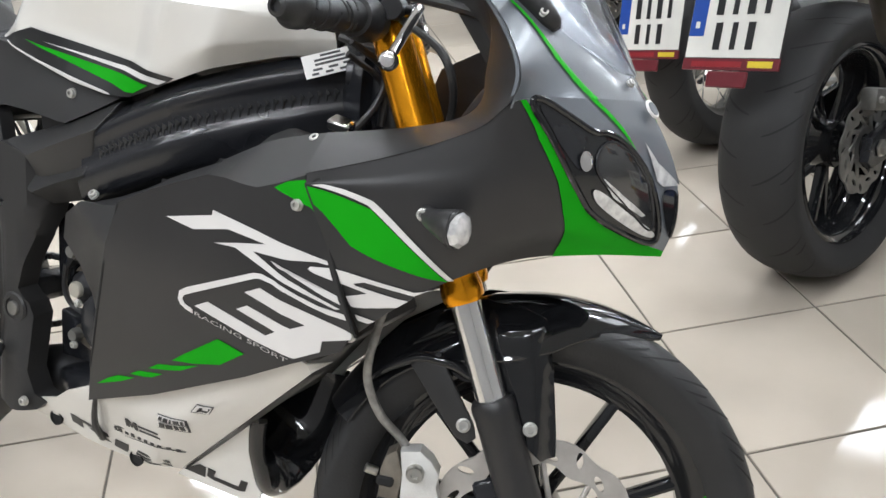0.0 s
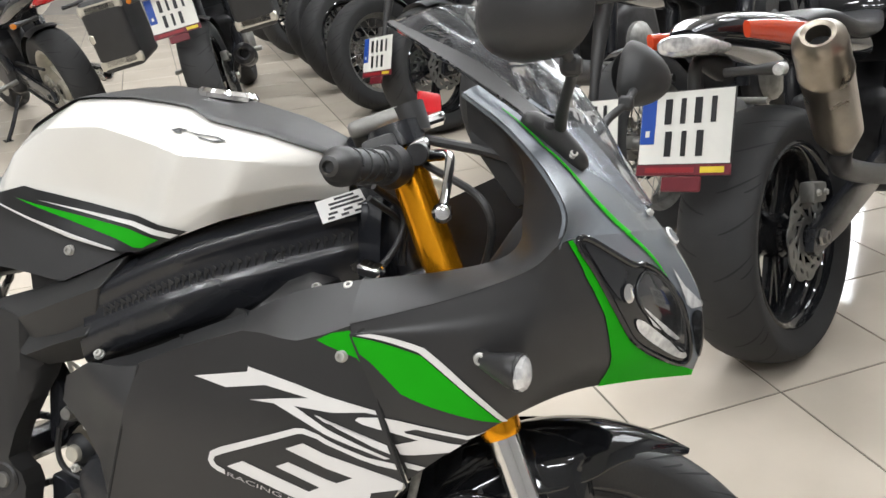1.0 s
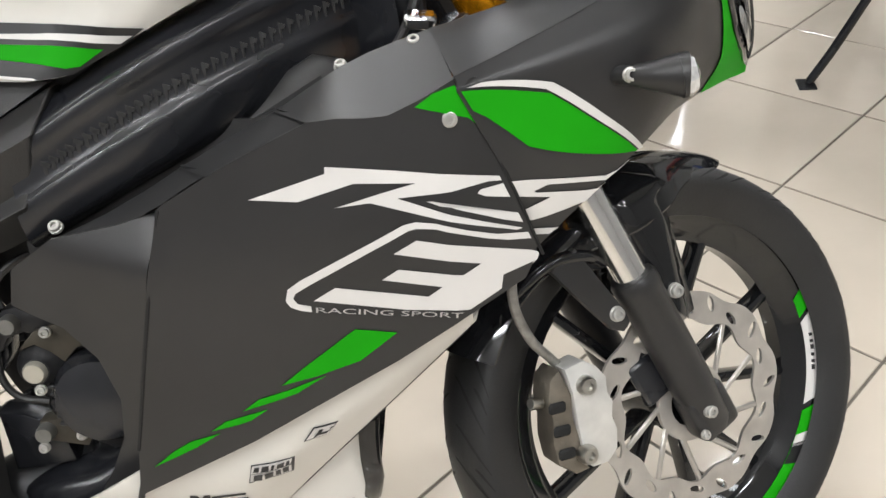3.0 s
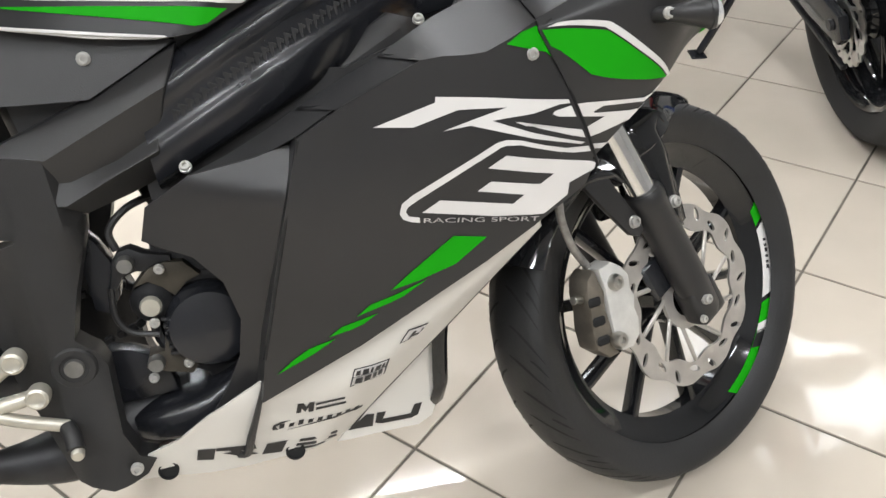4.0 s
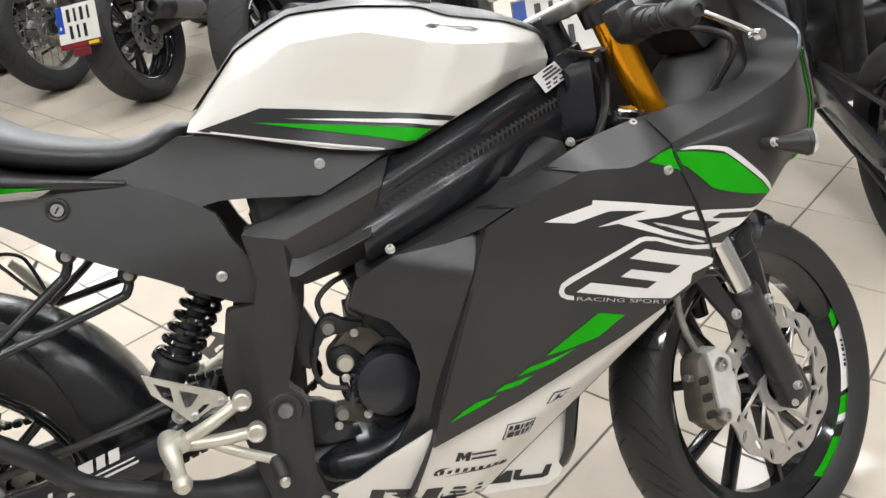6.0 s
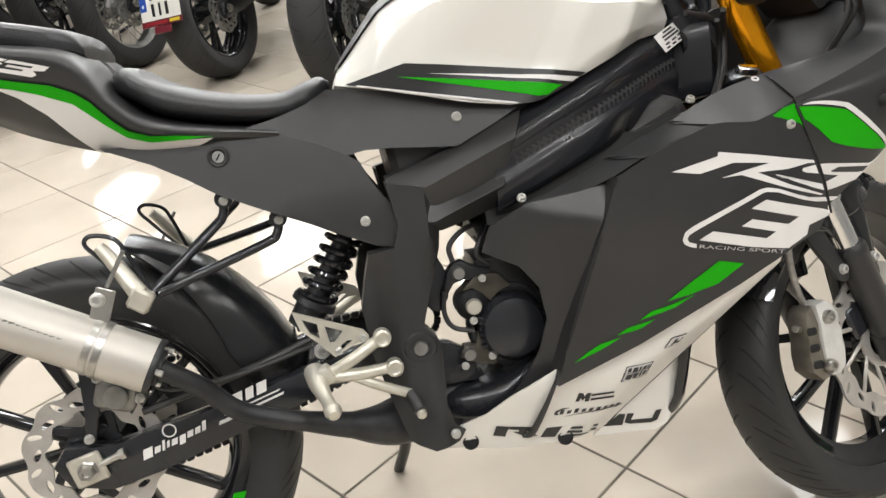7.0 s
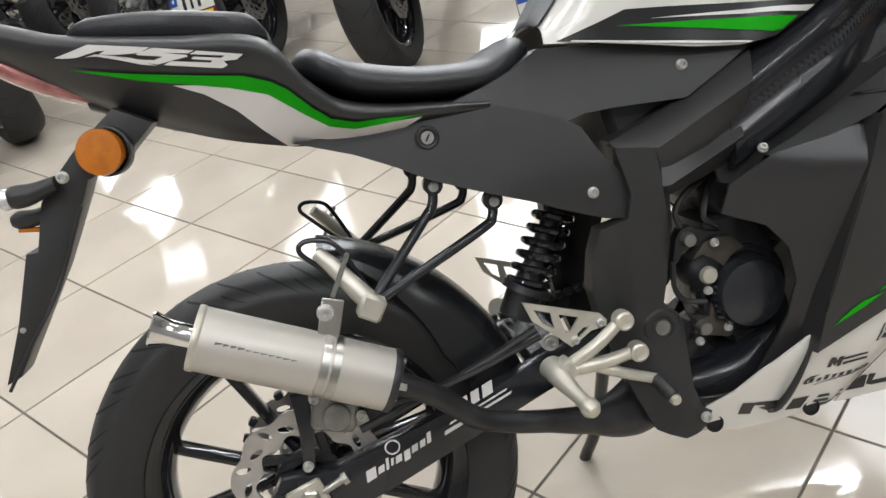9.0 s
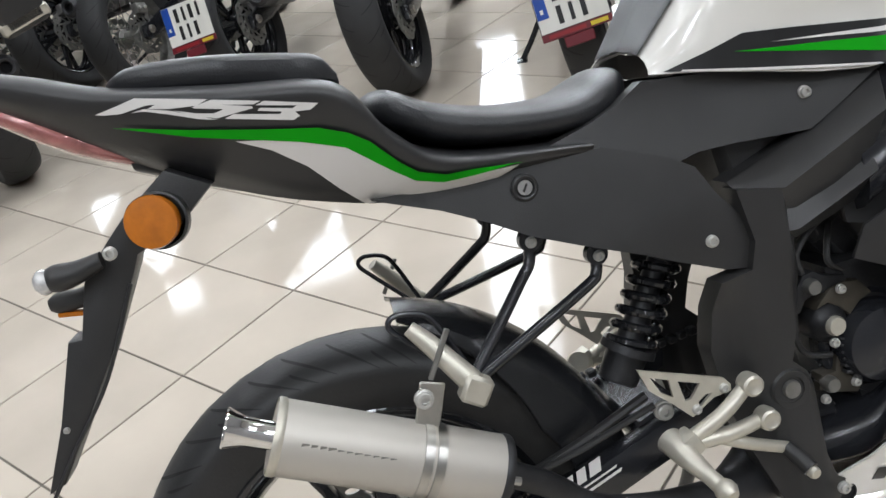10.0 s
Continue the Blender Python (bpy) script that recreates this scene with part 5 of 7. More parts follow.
for s in (1, -1):
    bm = bmesh.new()
    rows = []
    for k in range(25):
        rows.append([bm.verts.new((x, y * s, z)) for x, y, z in rounded(beam_ring(0.655 + 0.380 * k / 24), 2)])
    n = len(rows[0])
    for p, q in zip(rows, rows[1:]):
        for k in range(n):
            bm.faces.new((p[k], q[k], q[(k + 1) % n], p[(k + 1) % n]))
    bm.faces.new(rows[0])
    bm.faces.new(rows[-1][::-1])
    bmesh.ops.recalc_face_normals(bm, faces=bm.faces[:])
    beam = part("frame_beam", bm, "frame_black", bike, "gloss black pressed frame beam", sharp=50)
    bm = bmesh.new()
    for k in range(34):
        ring = beam_ring(0.690 + 0.29 * k / 33)
        for share, tilt in ((0.42, 66), (0.70, -4)):
            p = np.array(ring[4]) * (1 - share) + np.array(ring[5]) * share
            block(pose(p[0], (p[1] + 0.0004) * s, p[2], 0, -tilt, -9 * s), 0.0042, 0.0020, 0.0125, 0, bm)
    part("chevron_relief", bm, "plastic", beam)["kind"] = "stuff"
along, up = Vector((0.054, 0.039, 0.022)).normalized(), Vector((-0.014, 0.008, 0.0275)).normalized()
out = along.cross(up).normalized()          # away from the beam
STICK = Matrix.Translation((0.978, -0.0435, 0.840)) @ Matrix((along, -out, out.cross(along))).transposed().to_4x4()
st = part("frame_sticker", block(STICK, 0.070, 0.0012, 0.031, 0.0003), "white_decal", bike, "white information sticker with unreadable print")
for dx, dz, w in [(0.002, 0.0115, 0.026), (0, 0.006, 0.040), (0.002, 0.0005, 0.044), (-0.018, -0.006, 0.012), (0.002, -0.006, 0.012), (0.020, -0.005, 0.010), (-0.022, -0.0115, 0.009), (-0.004, -0.0115, 0.010), (0.014, -0.0115, 0.010)]:
    part("print_bar", block(STICK @ pose(dx, -0.0009, dz), w, 0.0006, 0.0030, 0), "black_decal", st)
part("head_tube", cyl(AX @ Vector((0, 0, -0.05)), AX @ Vector((0, 0, 0.12)), 0.034, sides=24), "frame_black", bike)
bm = bmesh.new()
for s in (1, -1):
    tube([(0.995, -0.018 * s, 0.826), (1.035, -0.010 * s, 0.830)], 0.024, 14, smooth=False, bm=bm)
    tube([(1.000, -0.018 * s, 0.790), (1.045, -0.010 * s, 0.795)], 0.020, 14, smooth=False, bm=bm)
part("head_gusset", bm, "frame_black", bike)
# boomerang covers over the swingarm pivot
BOOM = [(0.551, 0.672), (0.561, 0.664), (0.568, 0.640), (0.568, 0.608), (0.563, 0.580), (0.540, 0.520), (0.524, 0.470), (0.542, 0.450), (0.548, 0.430), (0.543, 0.345), (0.553, 0.310), (0.568, 0.297), (0.556, 0.285), (0.517, 0.280), (0.482, 0.300), (0.466, 0.352), (0.446, 0.430), (0.439, 0.504), (0.459, 0.586), (0.497, 0.591), (0.507, 0.622), (0.496, 0.685)]


def boom_y(x, z):
    ridge = max(0, 1 - abs(x - 0.515) / 0.055)
    low = 0.128 + 0.022 * min(1, ridge * 1.6) + 0.012 * max(0, 0.45 - z) / 0.15
    high = 0.150 - 0.024 * min(1, max(0, (x - 0.550) / 0.016))
    k = min(1, max(0, (z - 0.55) / 0.04))
    return -(low * (1 - k) + high * k)


# sleeve that takes the two frame beams: bright top edge, channel, lower edge
SLEEVE = [[(0.499, -0.124, 0.690), (0.497, -0.147, 0.683), (0.510, -0.140, 0.650), (0.510, -0.140, 0.625), (0.510, -0.128, 0.608)],
          [(0.558, -0.124, 0.708), (0.552, -0.152, 0.671), (0.568, -0.140, 0.642), (0.560, -0.151, 0.620), (0.572, -0.122, 0.602)],
          [(0.630, -0.125, 0.732), (0.618, -0.155, 0.697), (0.620, -0.142, 0.656), (0.610, -0.157, 0.640), (0.622, -0.122, 0.614)],
          [(0.708, -0.126, 0.764), (0.690, -0.155, 0.725), (0.672, -0.143, 0.678), (0.666, -0.157, 0.660), (0.676, -0.122, 0.632)]]


def sleeve():
    bm = bmesh.new()
    rows = []
    for row in SLEEVE:
        loop = row + [(row[4][0], -0.092, row[4][2]), (row[0][0], -0.092, row[0][2])]
        rows.append([bm.verts.new(p) for p in loop])
    for p, q in zip(rows, rows[1:]):
        for k in range(7):
            bm.faces.new((p[k], q[k], q[(k + 1) % 7], p[(k + 1) % 7]))
    bm.faces.new(rows[-1])
    bm.faces.new(rows[0][::-1])
    bmesh.ops.recalc_face_normals(bm, faces=bm.faces[:])
    bm.edges.ensure_lookup_table()
    long = [e for e in bm.edges if any(e.verts[0] in r and e.verts[1] in q and r.index(e.verts[0]) in (0, 1, 3, 4) for r, q in zip(rows, rows[1:]))]
    bmesh.ops.bevel(bm, geom=long + [e for e in bm.edges if e.verts[0] in rows[-1] and e.verts[1] in rows[-1]], offset=0.0035, segments=3, profile=0.5, affect="EDGES")
    return bm


for s in (1, -1):
    bm = skin(BOOM, boom_y, 0.034, step=0.009)
    boom = part("frame_cover", bm if s > 0 else mirrored(bm), "plastic", bike, "matt black plastic frame cover", sharp=50)
    part("pivot_boss", lathe([(0, -0.02), (0.025, -0.02), (0.025, 0.004), (0.0225, 0.007), (0.016, 0.007), (0.015, 0.0), (0, 0)], (0.515, -0.146 * s, 0.438), (0, -s, 0), 24), "plastic", boom)
    part("pivot_nut", lathe([(0, 0), (0.0115, 0), (0.0115, 0.006), (0.010, 0.009), (0, 0.009)], (0.515, -0.146 * s, 0.438), (0, -s, 0), 18), "alu_dark", boom)
for s in (1, -1):
    bm = sleeve()
    part("beam_sleeve", bm if s > 0 else mirrored(bm), "plastic", bike, sharp=30)
bolt((0.549, -0.166, 0.303), (0, -1, 0), 0.0062, bike)

# --- side panels below the seat ---
TRI = [(0.112, 0.782), (0.210, 0.777), (0.257, 0.776), (0.321, 0.774), (0.368, 0.768), (0.413, 0.750), (0.445, 0.733), (0.466, 0.718), (0.481, 0.684), (0.502, 0.653), (0.513, 0.625), (0.506, 0.594), (0.498, 0.591), (0.472, 0.597), (0.420, 0.622), (0.385, 0.641), (0.315, 0.674), (0.265, 0.699), (0.225, 0.726), (0.180, 0.752)]
SID = [(0.300, 0.768), (0.310, 0.784), (0.360, 0.794), (0.400, 0.806), (0.434, 0.824), (0.521, 0.811), (0.618, 0.791), (0.706, 0.767), (0.663, 0.746), (0.608, 0.722), (0.585, 0.724), (0.516, 0.731), (0.475, 0.733), (0.446, 0.728), (0.412, 0.745)]
tri_y = lambda x, z: -(0.116 + 0.022 * min(1, max(0, (0.78 - z) / 0.12)) - 0.06 * max(0, 0.25 - x))
sid_y = lambda x, z: -(0.107 + 0.02 * min(1, max(0, (0.80 - z) / 0.08)) + 0.01 * max(0, (x - 0.45) / 0.25))
for s in (1, -1):
    bm = skin(TRI, tri_y, 0.022, step=0.03)
    tri = part("side_panel", bm if s > 0 else mirrored(bm), "plastic", bike, "matt black side panel with a seat lock")
    bm = skin(SID, sid_y, 0.022, step=0.03)
    part("seat_side_panel", bm if s > 0 else mirrored(bm), "plastic", bike)
    if s > 0:
        lk = part("seat_lock", lathe([(0, -0.005), (0.015, -0.005), (0.015, 0.003), (0.0125, 0.005), (0.0105, 0.004), (0.0105, 0.001), (0, 0.001)], (0.273, -0.122, 0.751), (0, -1, 0), 22), "plastic", tri)
        part("lock_barrel", cyl((0.273, -0.120, 0.751), (0.273, -0.1255, 0.751), 0.009, sides=18), "chrome", lk)
        part("key_slot", block(pose(0.273, -0.1258, 0.751, 0, 35, 0), 0.002, 0.0008, 0.010, 0), M["groove"], lk)
bolt((0.613, sid_y(0.613, 0.765) - 0.002, 0.763), (0, -1, 0), 0.0062, bike)
bolt((0.462, tri_y(0.462, 0.634) - 0.002, 0.634), (0, -1, 0), 0.0062, bike)
bolt((0.268, -0.112, 0.688), (0, -1, 0), 0.0055, bike)
bolt((0.340, -0.112, 0.650), (0, -1, 0), 0.0055, bike)
part("subframe", tube([(0.62, 0, 0.785), (0.42, 0, 0.780), (0.16, 0, 0.80), (-0.10, 0, 0.90)], [0.03, 0.032, 0.040, 0.03], 12), "plastic", bike)
part("battery_box", block(pose(0.32, 0, 0.745, 0, 14, 0), 0.20, 0.18, 0.05, 0.012), "plastic", bike)
part("air_box", block(pose(0.84, 0, 0.62, 0, -24, 0), 0.34, 0.20, 0.16, 0.02), "plastic", bike)
part("under_tank", block(pose(0.634, 0, 0.725, 0, -8, 0), 0.25, 0.20, 0.12, 0.012), "plastic", bike)

# --- seats and tail ---
part("rider_seat", body([(0.134, 0.862, 0.878, 0.040), (0.146, 0.848, 0.888, 0.085), (0.168, 0.836, 0.889, 0.108), (0.211, 0.810, 0.863, 0.112), (0.284, 0.793, 0.839, 0.110), (0.362, 0.784, 0.829, 0.100), (0.402, 0.792, 0.840, 0.090), (0.426, 0.800, 0.846, 0.072), (0.440, 0.812, 0.838, 0.045)], 3.0), "seat", bike, "black vinyl rider's seat")
part("pillion_seat", body([(-0.122, 0.962, 0.968, 0.035), (-0.108, 0.958, 0.976, 0.066), (-0.080, 0.950, 0.982, 0.080), (-0.007, 0.934, 0.973, 0.096), (0.070, 0.915, 0.955, 0.104), (0.102, 0.909, 0.944, 0.098), (0.116, 0.907, 0.922, 0.088)], 4.6), "seat", bike, "black pillion seat pad")
TAIL = Surface([
    [(-0.275, -0.012, 1.002), (-0.275, -0.028, 1.006), (-0.272, -0.042, 1.014), (-0.268, -0.034, 1.026), (-0.266, 0, 1.029)],
    [(-0.200, -0.032, 0.944), (-0.200, -0.050, 0.954), (-0.198, -0.070, 0.976), (-0.195, -0.062, 0.998), (-0.194, 0, 1.002)],
    [(-0.120, -0.040, 0.888), (-0.120, -0.065, 0.905), (-0.120, -0.088, 0.940), (-0.120, -0.080, 0.966), (-0.120, 0, 0.970)],
    [(0.000, -0.060, 0.818), (0.000, -0.092, 0.846), (0.000, -0.128, 0.906), (0.000, -0.116, 0.936), (0.000, 0, 0.940)],
    [(0.104, -0.080, 0.779), (0.102, -0.108, 0.806), (0.100, -0.152, 0.880), (0.106, -0.138, 0.910), (0.108, 0, 0.913)],
    [(0.150, -0.090, 0.772), (0.150, -0.112, 0.784), (0.150, -0.146, 0.824), (0.150, -0.132, 0.848), (0.150, 0, 0.852)],
    [(0.205, -0.102, 0.768), (0.205, -0.116, 0.775), (0.205, -0.138, 0.792), (0.205, -0.122, 0.808), (0.205, 0, 0.812)],
    [(0.360, -0.112, 0.762), (0.360, -0.114, 0.765), (0.360, -0.118, 0.769), (0.360, -0.112, 0.776), (0.360, 0, 0.780)]])
tail = part("tail_fairing", TAIL.mesh(mirror=2, thick=0.004, du=7), "matt_black", bike, "matt black tail fairing with white and green stickers")
for s in (1, -1):
    part("tail_sticker", decal_xz(TAIL, [(-0.002, 0.882), (0.060, 0.868), (0.104, 0.850), (0.140, 0.816), (0.164, 0.797), (0.190, 0.787), (0.272, 0.7795), (0.250, 0.772), (0.190, 0.7715), (0.108, 0.781), (0.085, 0.806), (0.060, 0.838), (0.030, 0.864)], 0.0032, side=s), "white_decal", tail)
    part("tail_sticker", decal_xz(TAIL, [(-0.115, 0.927), (-0.040, 0.9045), (0.030, 0.886), (0.080, 0.874), (0.108, 0.861), (0.126, 0.847), (0.148, 0.820), (0.166, 0.8035), (0.192, 0.793), (0.275, 0.781), (0.190, 0.7855), (0.162, 0.795), (0.140, 0.813), (0.102, 0.8475), (0.060, 0.865), (-0.040, 0.897)], 0.0038, side=s), "green", tail)
    # slanted logo strokes
    RSL = [[(-0.1285, 0.9428), (-0.0846, 0.9469), (-0.0148, 0.9271), (-0.0274, 0.9245), (-0.0554, 0.9288), (-0.0752, 0.9343), (-0.0657, 0.9361), (-0.0759, 0.9379), (-0.1032, 0.9368), (-0.1191, 0.9398)],
           [(-0.0918, 0.935), (-0.0788, 0.9353), (-0.0558, 0.9276), (-0.0304, 0.9157), (-0.012, 0.9062), (-0.0297, 0.9117), (-0.057, 0.924), (-0.0761, 0.9318), (-0.0824, 0.9336)],
           [(-0.0323, 0.9243), (-0.0114, 0.9258), (0.0335, 0.9124), (0.0264, 0.9109), (-0.0039, 0.9189), (0.0241, 0.9099), (0.0249, 0.9077), (-0.0116, 0.9075), (-0.0306, 0.9148), (-0.0521, 0.9269), (-0.0298, 0.9175), (-0.0137, 0.913), (-0.0026, 0.9142), (-0.03, 0.9225)],
           [(0.0279, 0.9097), (0.0371, 0.9114), (0.0866, 0.8958), (0.0777, 0.8916), (0.0631, 0.8937), (0.0664, 0.8886), (0.059, 0.8865), (-0.0046, 0.9051), (0.0049, 0.9073), (0.0483, 0.8953), (0.0508, 0.8971), (0.0281, 0.9042), (0.0316, 0.9062), (0.0615, 0.8976), (0.0657, 0.8991)]]
    for q in RSL:
        part("tail_logo_stroke", decal_xz(TAIL, q, 0.0018, side=s), "white_decal", tail)
part("tail_lamp", body([(-0.285, 0.996, 1.006, 0.012), (-0.255, 0.972, 1.000, 0.036), (-0.205, 0.930, 0.972, 0.052), (-0.165, 0.902, 0.945, 0.054), (-0.120, 0.880, 0.915, 0.048), (-0.080, 0.866, 0.885, 0.030)], 2.4), "tail_lens", bike, "pale red tail lamp under the tail")
part("tail_under", body([(-0.12, 0.875, 0.90, 0.04), (0.0, 0.815, 0.85, 0.050), (0.11, 0.792, 0.82, 0.045), (0.2, 0.772, 0.79, 0.062), (0.36, 0.69, 0.775, 0.095)], 3.0), "plastic", bike)
# number plate bracket
HANG = [(-0.082, 0.872), (-0.041, 0.845), (-0.085, 0.812), (-0.134, 0.796), (-0.143, 0.78), (-0.194, 0.701), (-0.283, 0.583), (-0.303, 0.577), (-0.266, 0.647), (-0.23, 0.729), (-0.216, 0.728), (-0.194, 0.784), (-0.16, 0.817), (-0.134, 0.839)]
hang = part("plate_bracket", plate(HANG, -0.095, 0.05, 0.003), "plastic", bike, "long black number plate bracket")
part("bracket_lip", tube([(-0.150, -0.097, 0.770), (-0.205, -0.098, 0.680), (-0.262, -0.098, 0.615), (-0.300, -0.097, 0.570)], 0.0022, 8), "plastic", hang)
rf = part("side_reflector", lathe([(0, -0.012), (0.027, -0.012), (0.028, 0.0), (0.0265, 0.004), (0, 0.006)], (-0.107, -0.113, 0.826), (-0.12, -1, 0.05), 28), "amber", hang, "round amber side reflector")
part("reflector_cup", lathe([(0, -0.035), (0.024, -0.03), (0.030, -0.012), (0.030, 0.001), (0.0275, 0.002)], (-0.101, -0.106, 0.825), (-0.12, -1, 0.05), 28), "plastic", rf)
stub = part("rear_indicator", body([(-0.226, 0.790, 0.806, 0.010), (-0.214, 0.784, 0.812, 0.016), (-0.192, 0.786, 0.810, 0.015), (-0.166, 0.795, 0.812, 0.009)], 2.2), "plastic", hang, "black rear indicator", m=pose(0, -0.108, 0))
part("lens", body([(-0.234, 0.790, 0.806, 0.008), (-0.228, 0.785, 0.811, 0.014), (-0.220, 0.786, 0.810, 0.014)], 2.2), "clear_lens", stub, m=pose(0, -0.108, 0))
arm2 = part("bracket_hook", body([(-0.238, 0.762, 0.776, 0.008), (-0.228, 0.757, 0.780, 0.012), (-0.205, 0.757, 0.778, 0.012), (-0.180, 0.750, 0.785, 0.010)], 2.4), "plastic", hang, m=pose(0, -0.075, 0))
part("amber_strip", block(pose(-0.218, -0.078, 0.7545, 0, 12, 0), 0.030, 0.012, 0.005, 0.001), "amber", arm2, "amber lens strip")
bolt((-0.154, -0.120, 0.808), (0, -1, 0), 0.006, hang)
bolt((-0.262, -0.0965, 0.640), (0, -1, 0), 0.003, hang)

# --- rear wheel ---
RW, RR = Vector((0.012, 0, 0.316)), 0.306
rwheel = spoked_rim(bike, RW, (0, -1, 0), (0, 0, 1), 0.222, 0.13, 5, name="rear_wheel", twist=0.113, spread=0.28, width=0.015)
rwheel["label"] = "gloss black cast rear wheel with sticker on the rim"
tyre(rwheel, RW, (0, -1, 0), (0, 0, 1), RR, 0.135, 0.225, lean=-1)
wave_disc(rwheel, Vector((0.0155, -0.078, 0.334)), (0, -1, 0), (0, 0, 1), 0.106, 0.069, 10, 20, arms=5, arm_w=0.014, arm_mat="frame_black")
for g0, g1, mt in ((-2.35, -2.05, "green"), (-2.75, -2.40, "white_decal"), (-2.62, -2.52, "black_decal")):
    rim_sticker(rwheel, RW, (0, -1, 0), (0, 0, 1), 0.209, 0.2265, g0, g1, 0.0535 if mt != "black_decal" else 0.0540, mt, slant=0.05)
part("axle", cyl((0.013, -0.125, 0.325), (0.013, 0.125, 0.325), 0.010), "steel", bike)
SPR = Vector((0.013, 0.072, 0.318))
wave_disc(rwheel, SPR, (0, -1, 0), (0, 0, 1), 0.098, 0.062, 14, 10, mat="steel", name="sprocket")
# chain: links along both runs and round the sprockets
bm = bmesh.new()
loop = []
for k in range(13):
    a = radians(80 + 200 * k / 12)
    loop.append((0.013 + 0.098 * math.cos(a), 0.318 + 0.098 * math.sin(a)))
for k in range(1, 32):
    f = k / 32
    loop.append((0.030 + f * 0.50, 0.2215 + f * 0.165 - 0.012 * math.sin(math.pi * f)))
for k in range(9):
    a = radians(-90 + 180 * k / 8)
    loop.append((0.535 + 0.034 * math.cos(a), 0.420 + 0.034 * math.sin(a)))
for k in range(1, 32):
    f = k / 32
    loop.append((0.53 - f * 0.50, 0.454 - f * 0.040))
pts = [np.array((x, 0.072, z)) for x, z in loop]
for i, (p, q) in enumerate(zip(pts, pts[1:] + pts[:1])):
    d = q - p
    ang = math.degrees(math.atan2(d[2], d[0]))
    block(pose(*((p + q) / 2), 0, -ang, 0), 0.013, 0.015 if i % 2 else 0.011, 0.011, 0.002, bm)
part("chain", bm, "dark_metal", bike, "dark drive chain")
# --- swingarm ---
ARM = [(-0.038, 0.335), (-0.018, 0.300), (0.040, 0.286), (0.115, 0.302), (0.354, 0.376), (0.460, 0.408), (0.470, 0.450), (0.372, 0.430), (0.280, 0.404), (0.160, 0.378), (0.053, 0.356), (-0.018, 0.362)]
for s in (1, -1):
    bm = plate(ARM, -0.112, 0.030, 0.007)
    arm = part("swingarm", bm if s > 0 else mirrored(bm), "frame_black", bike, "black swingarm with white stickers")
    if s > 0:
        arm_r = arm
part("swingarm_bridge", block(pose(0.38, 0, 0.41, 0, -16, 0), 0.07, 0.19, 0.05, 0.01), "frame_black", bike)
part("axle_plate", block(pose(0.012, -0.116, 0.327, 0, -14, 0), 0.050, 0.007, 0.046, 0.003), "alu", arm_r)
part("axle_nut", lathe([(0, 0), (0.016, 0), (0.016, 0.002), (0.0125, 0.004), (0.0125, 0.012), (0.0105, 0.014), (0.006, 0.014), (0.006, 0.010), (0, 0.010)], (0.013, -0.120, 0.327), (0, -1, 0), 6), "steel", arm_r, sharp=20)
part("adjuster", cyl((0.030, -0.115, 0.332), (0.066, -0.115, 0.343), 0.0055, sides=10), "steel", arm_r)
part("adjuster_nut", cyl((0.060, -0.115, 0.341), (0.068, -0.115, 0.3435), 0.009, sides=6), "steel", arm_r)
arm_y = lambda x, z: -0.112
tilt = math.tan(radians(16.5))
for x0, x1, h0, h1 in ((0.090, 0.104, -0.012, 0.004), (0.107, 0.116, -0.010, 0.000), (0.119, 0.123, -0.011, 0.005), (0.126, 0.130, -0.009, 0.001), (0.133, 0.142, -0.010, 0.000), (0.145, 0.154, -0.014, 0.000), (0.157, 0.166, -0.009, 0.001), (0.169, 0.177, -0.009, 0.001), (0.180, 0.186, -0.009, 0.006)):
    zc = lambda x: 0.337 + (x - 0.09) * tilt
    part("sticker_bar", skin([(x0, zc(x0) + h0), (x1, zc(x1) + h0), (x1 + 0.002, zc(x1) + h1), (x0 + 0.002, zc(x0) + h1)], arm_y, 0.0006, 0.0012), "white_decal", arm_r)
part("round_mark", lathe([(0.0085, 0), (0.0105, 0), (0.0105, 0.0006), (0.0085, 0.0006)], (0.134, -0.1132, 0.3645), (0, -1, 0), 24, closed=True), "white_decal", arm_r)
for x0, x1, h0, h1 in ((0.225, 0.245, 0.0, 0.018), (0.250, 0.262, 0.0, 0.018), (0.267, 0.282, 0.0, 0.018), (0.215, 0.300, -0.008, -0.005), (0.205, 0.250, -0.018, -0.012), (0.255, 0.305, -0.016, -0.012)):
    zc = lambda x: 0.383 + (x - 0.225) * tilt
    part("sticker_bar", skin([(x0, zc(x0) + h0), (x1, zc(x1) + h0), (x1 + 0.002, zc(x1) + h1), (x0 + 0.002, zc(x0) + h1)], arm_y, 0.0006, 0.0012), "white_decal", arm_r)
part("chain_guard", tube([(0.10, -0.10, 0.395), (0.25, -0.10, 0.43), (0.36, -0.10, 0.465)], 0.006, 8), "plastic", arm_r)
bolt((0.372, -0.116, 0.447), (0, -1, 0), 0.010, bike)
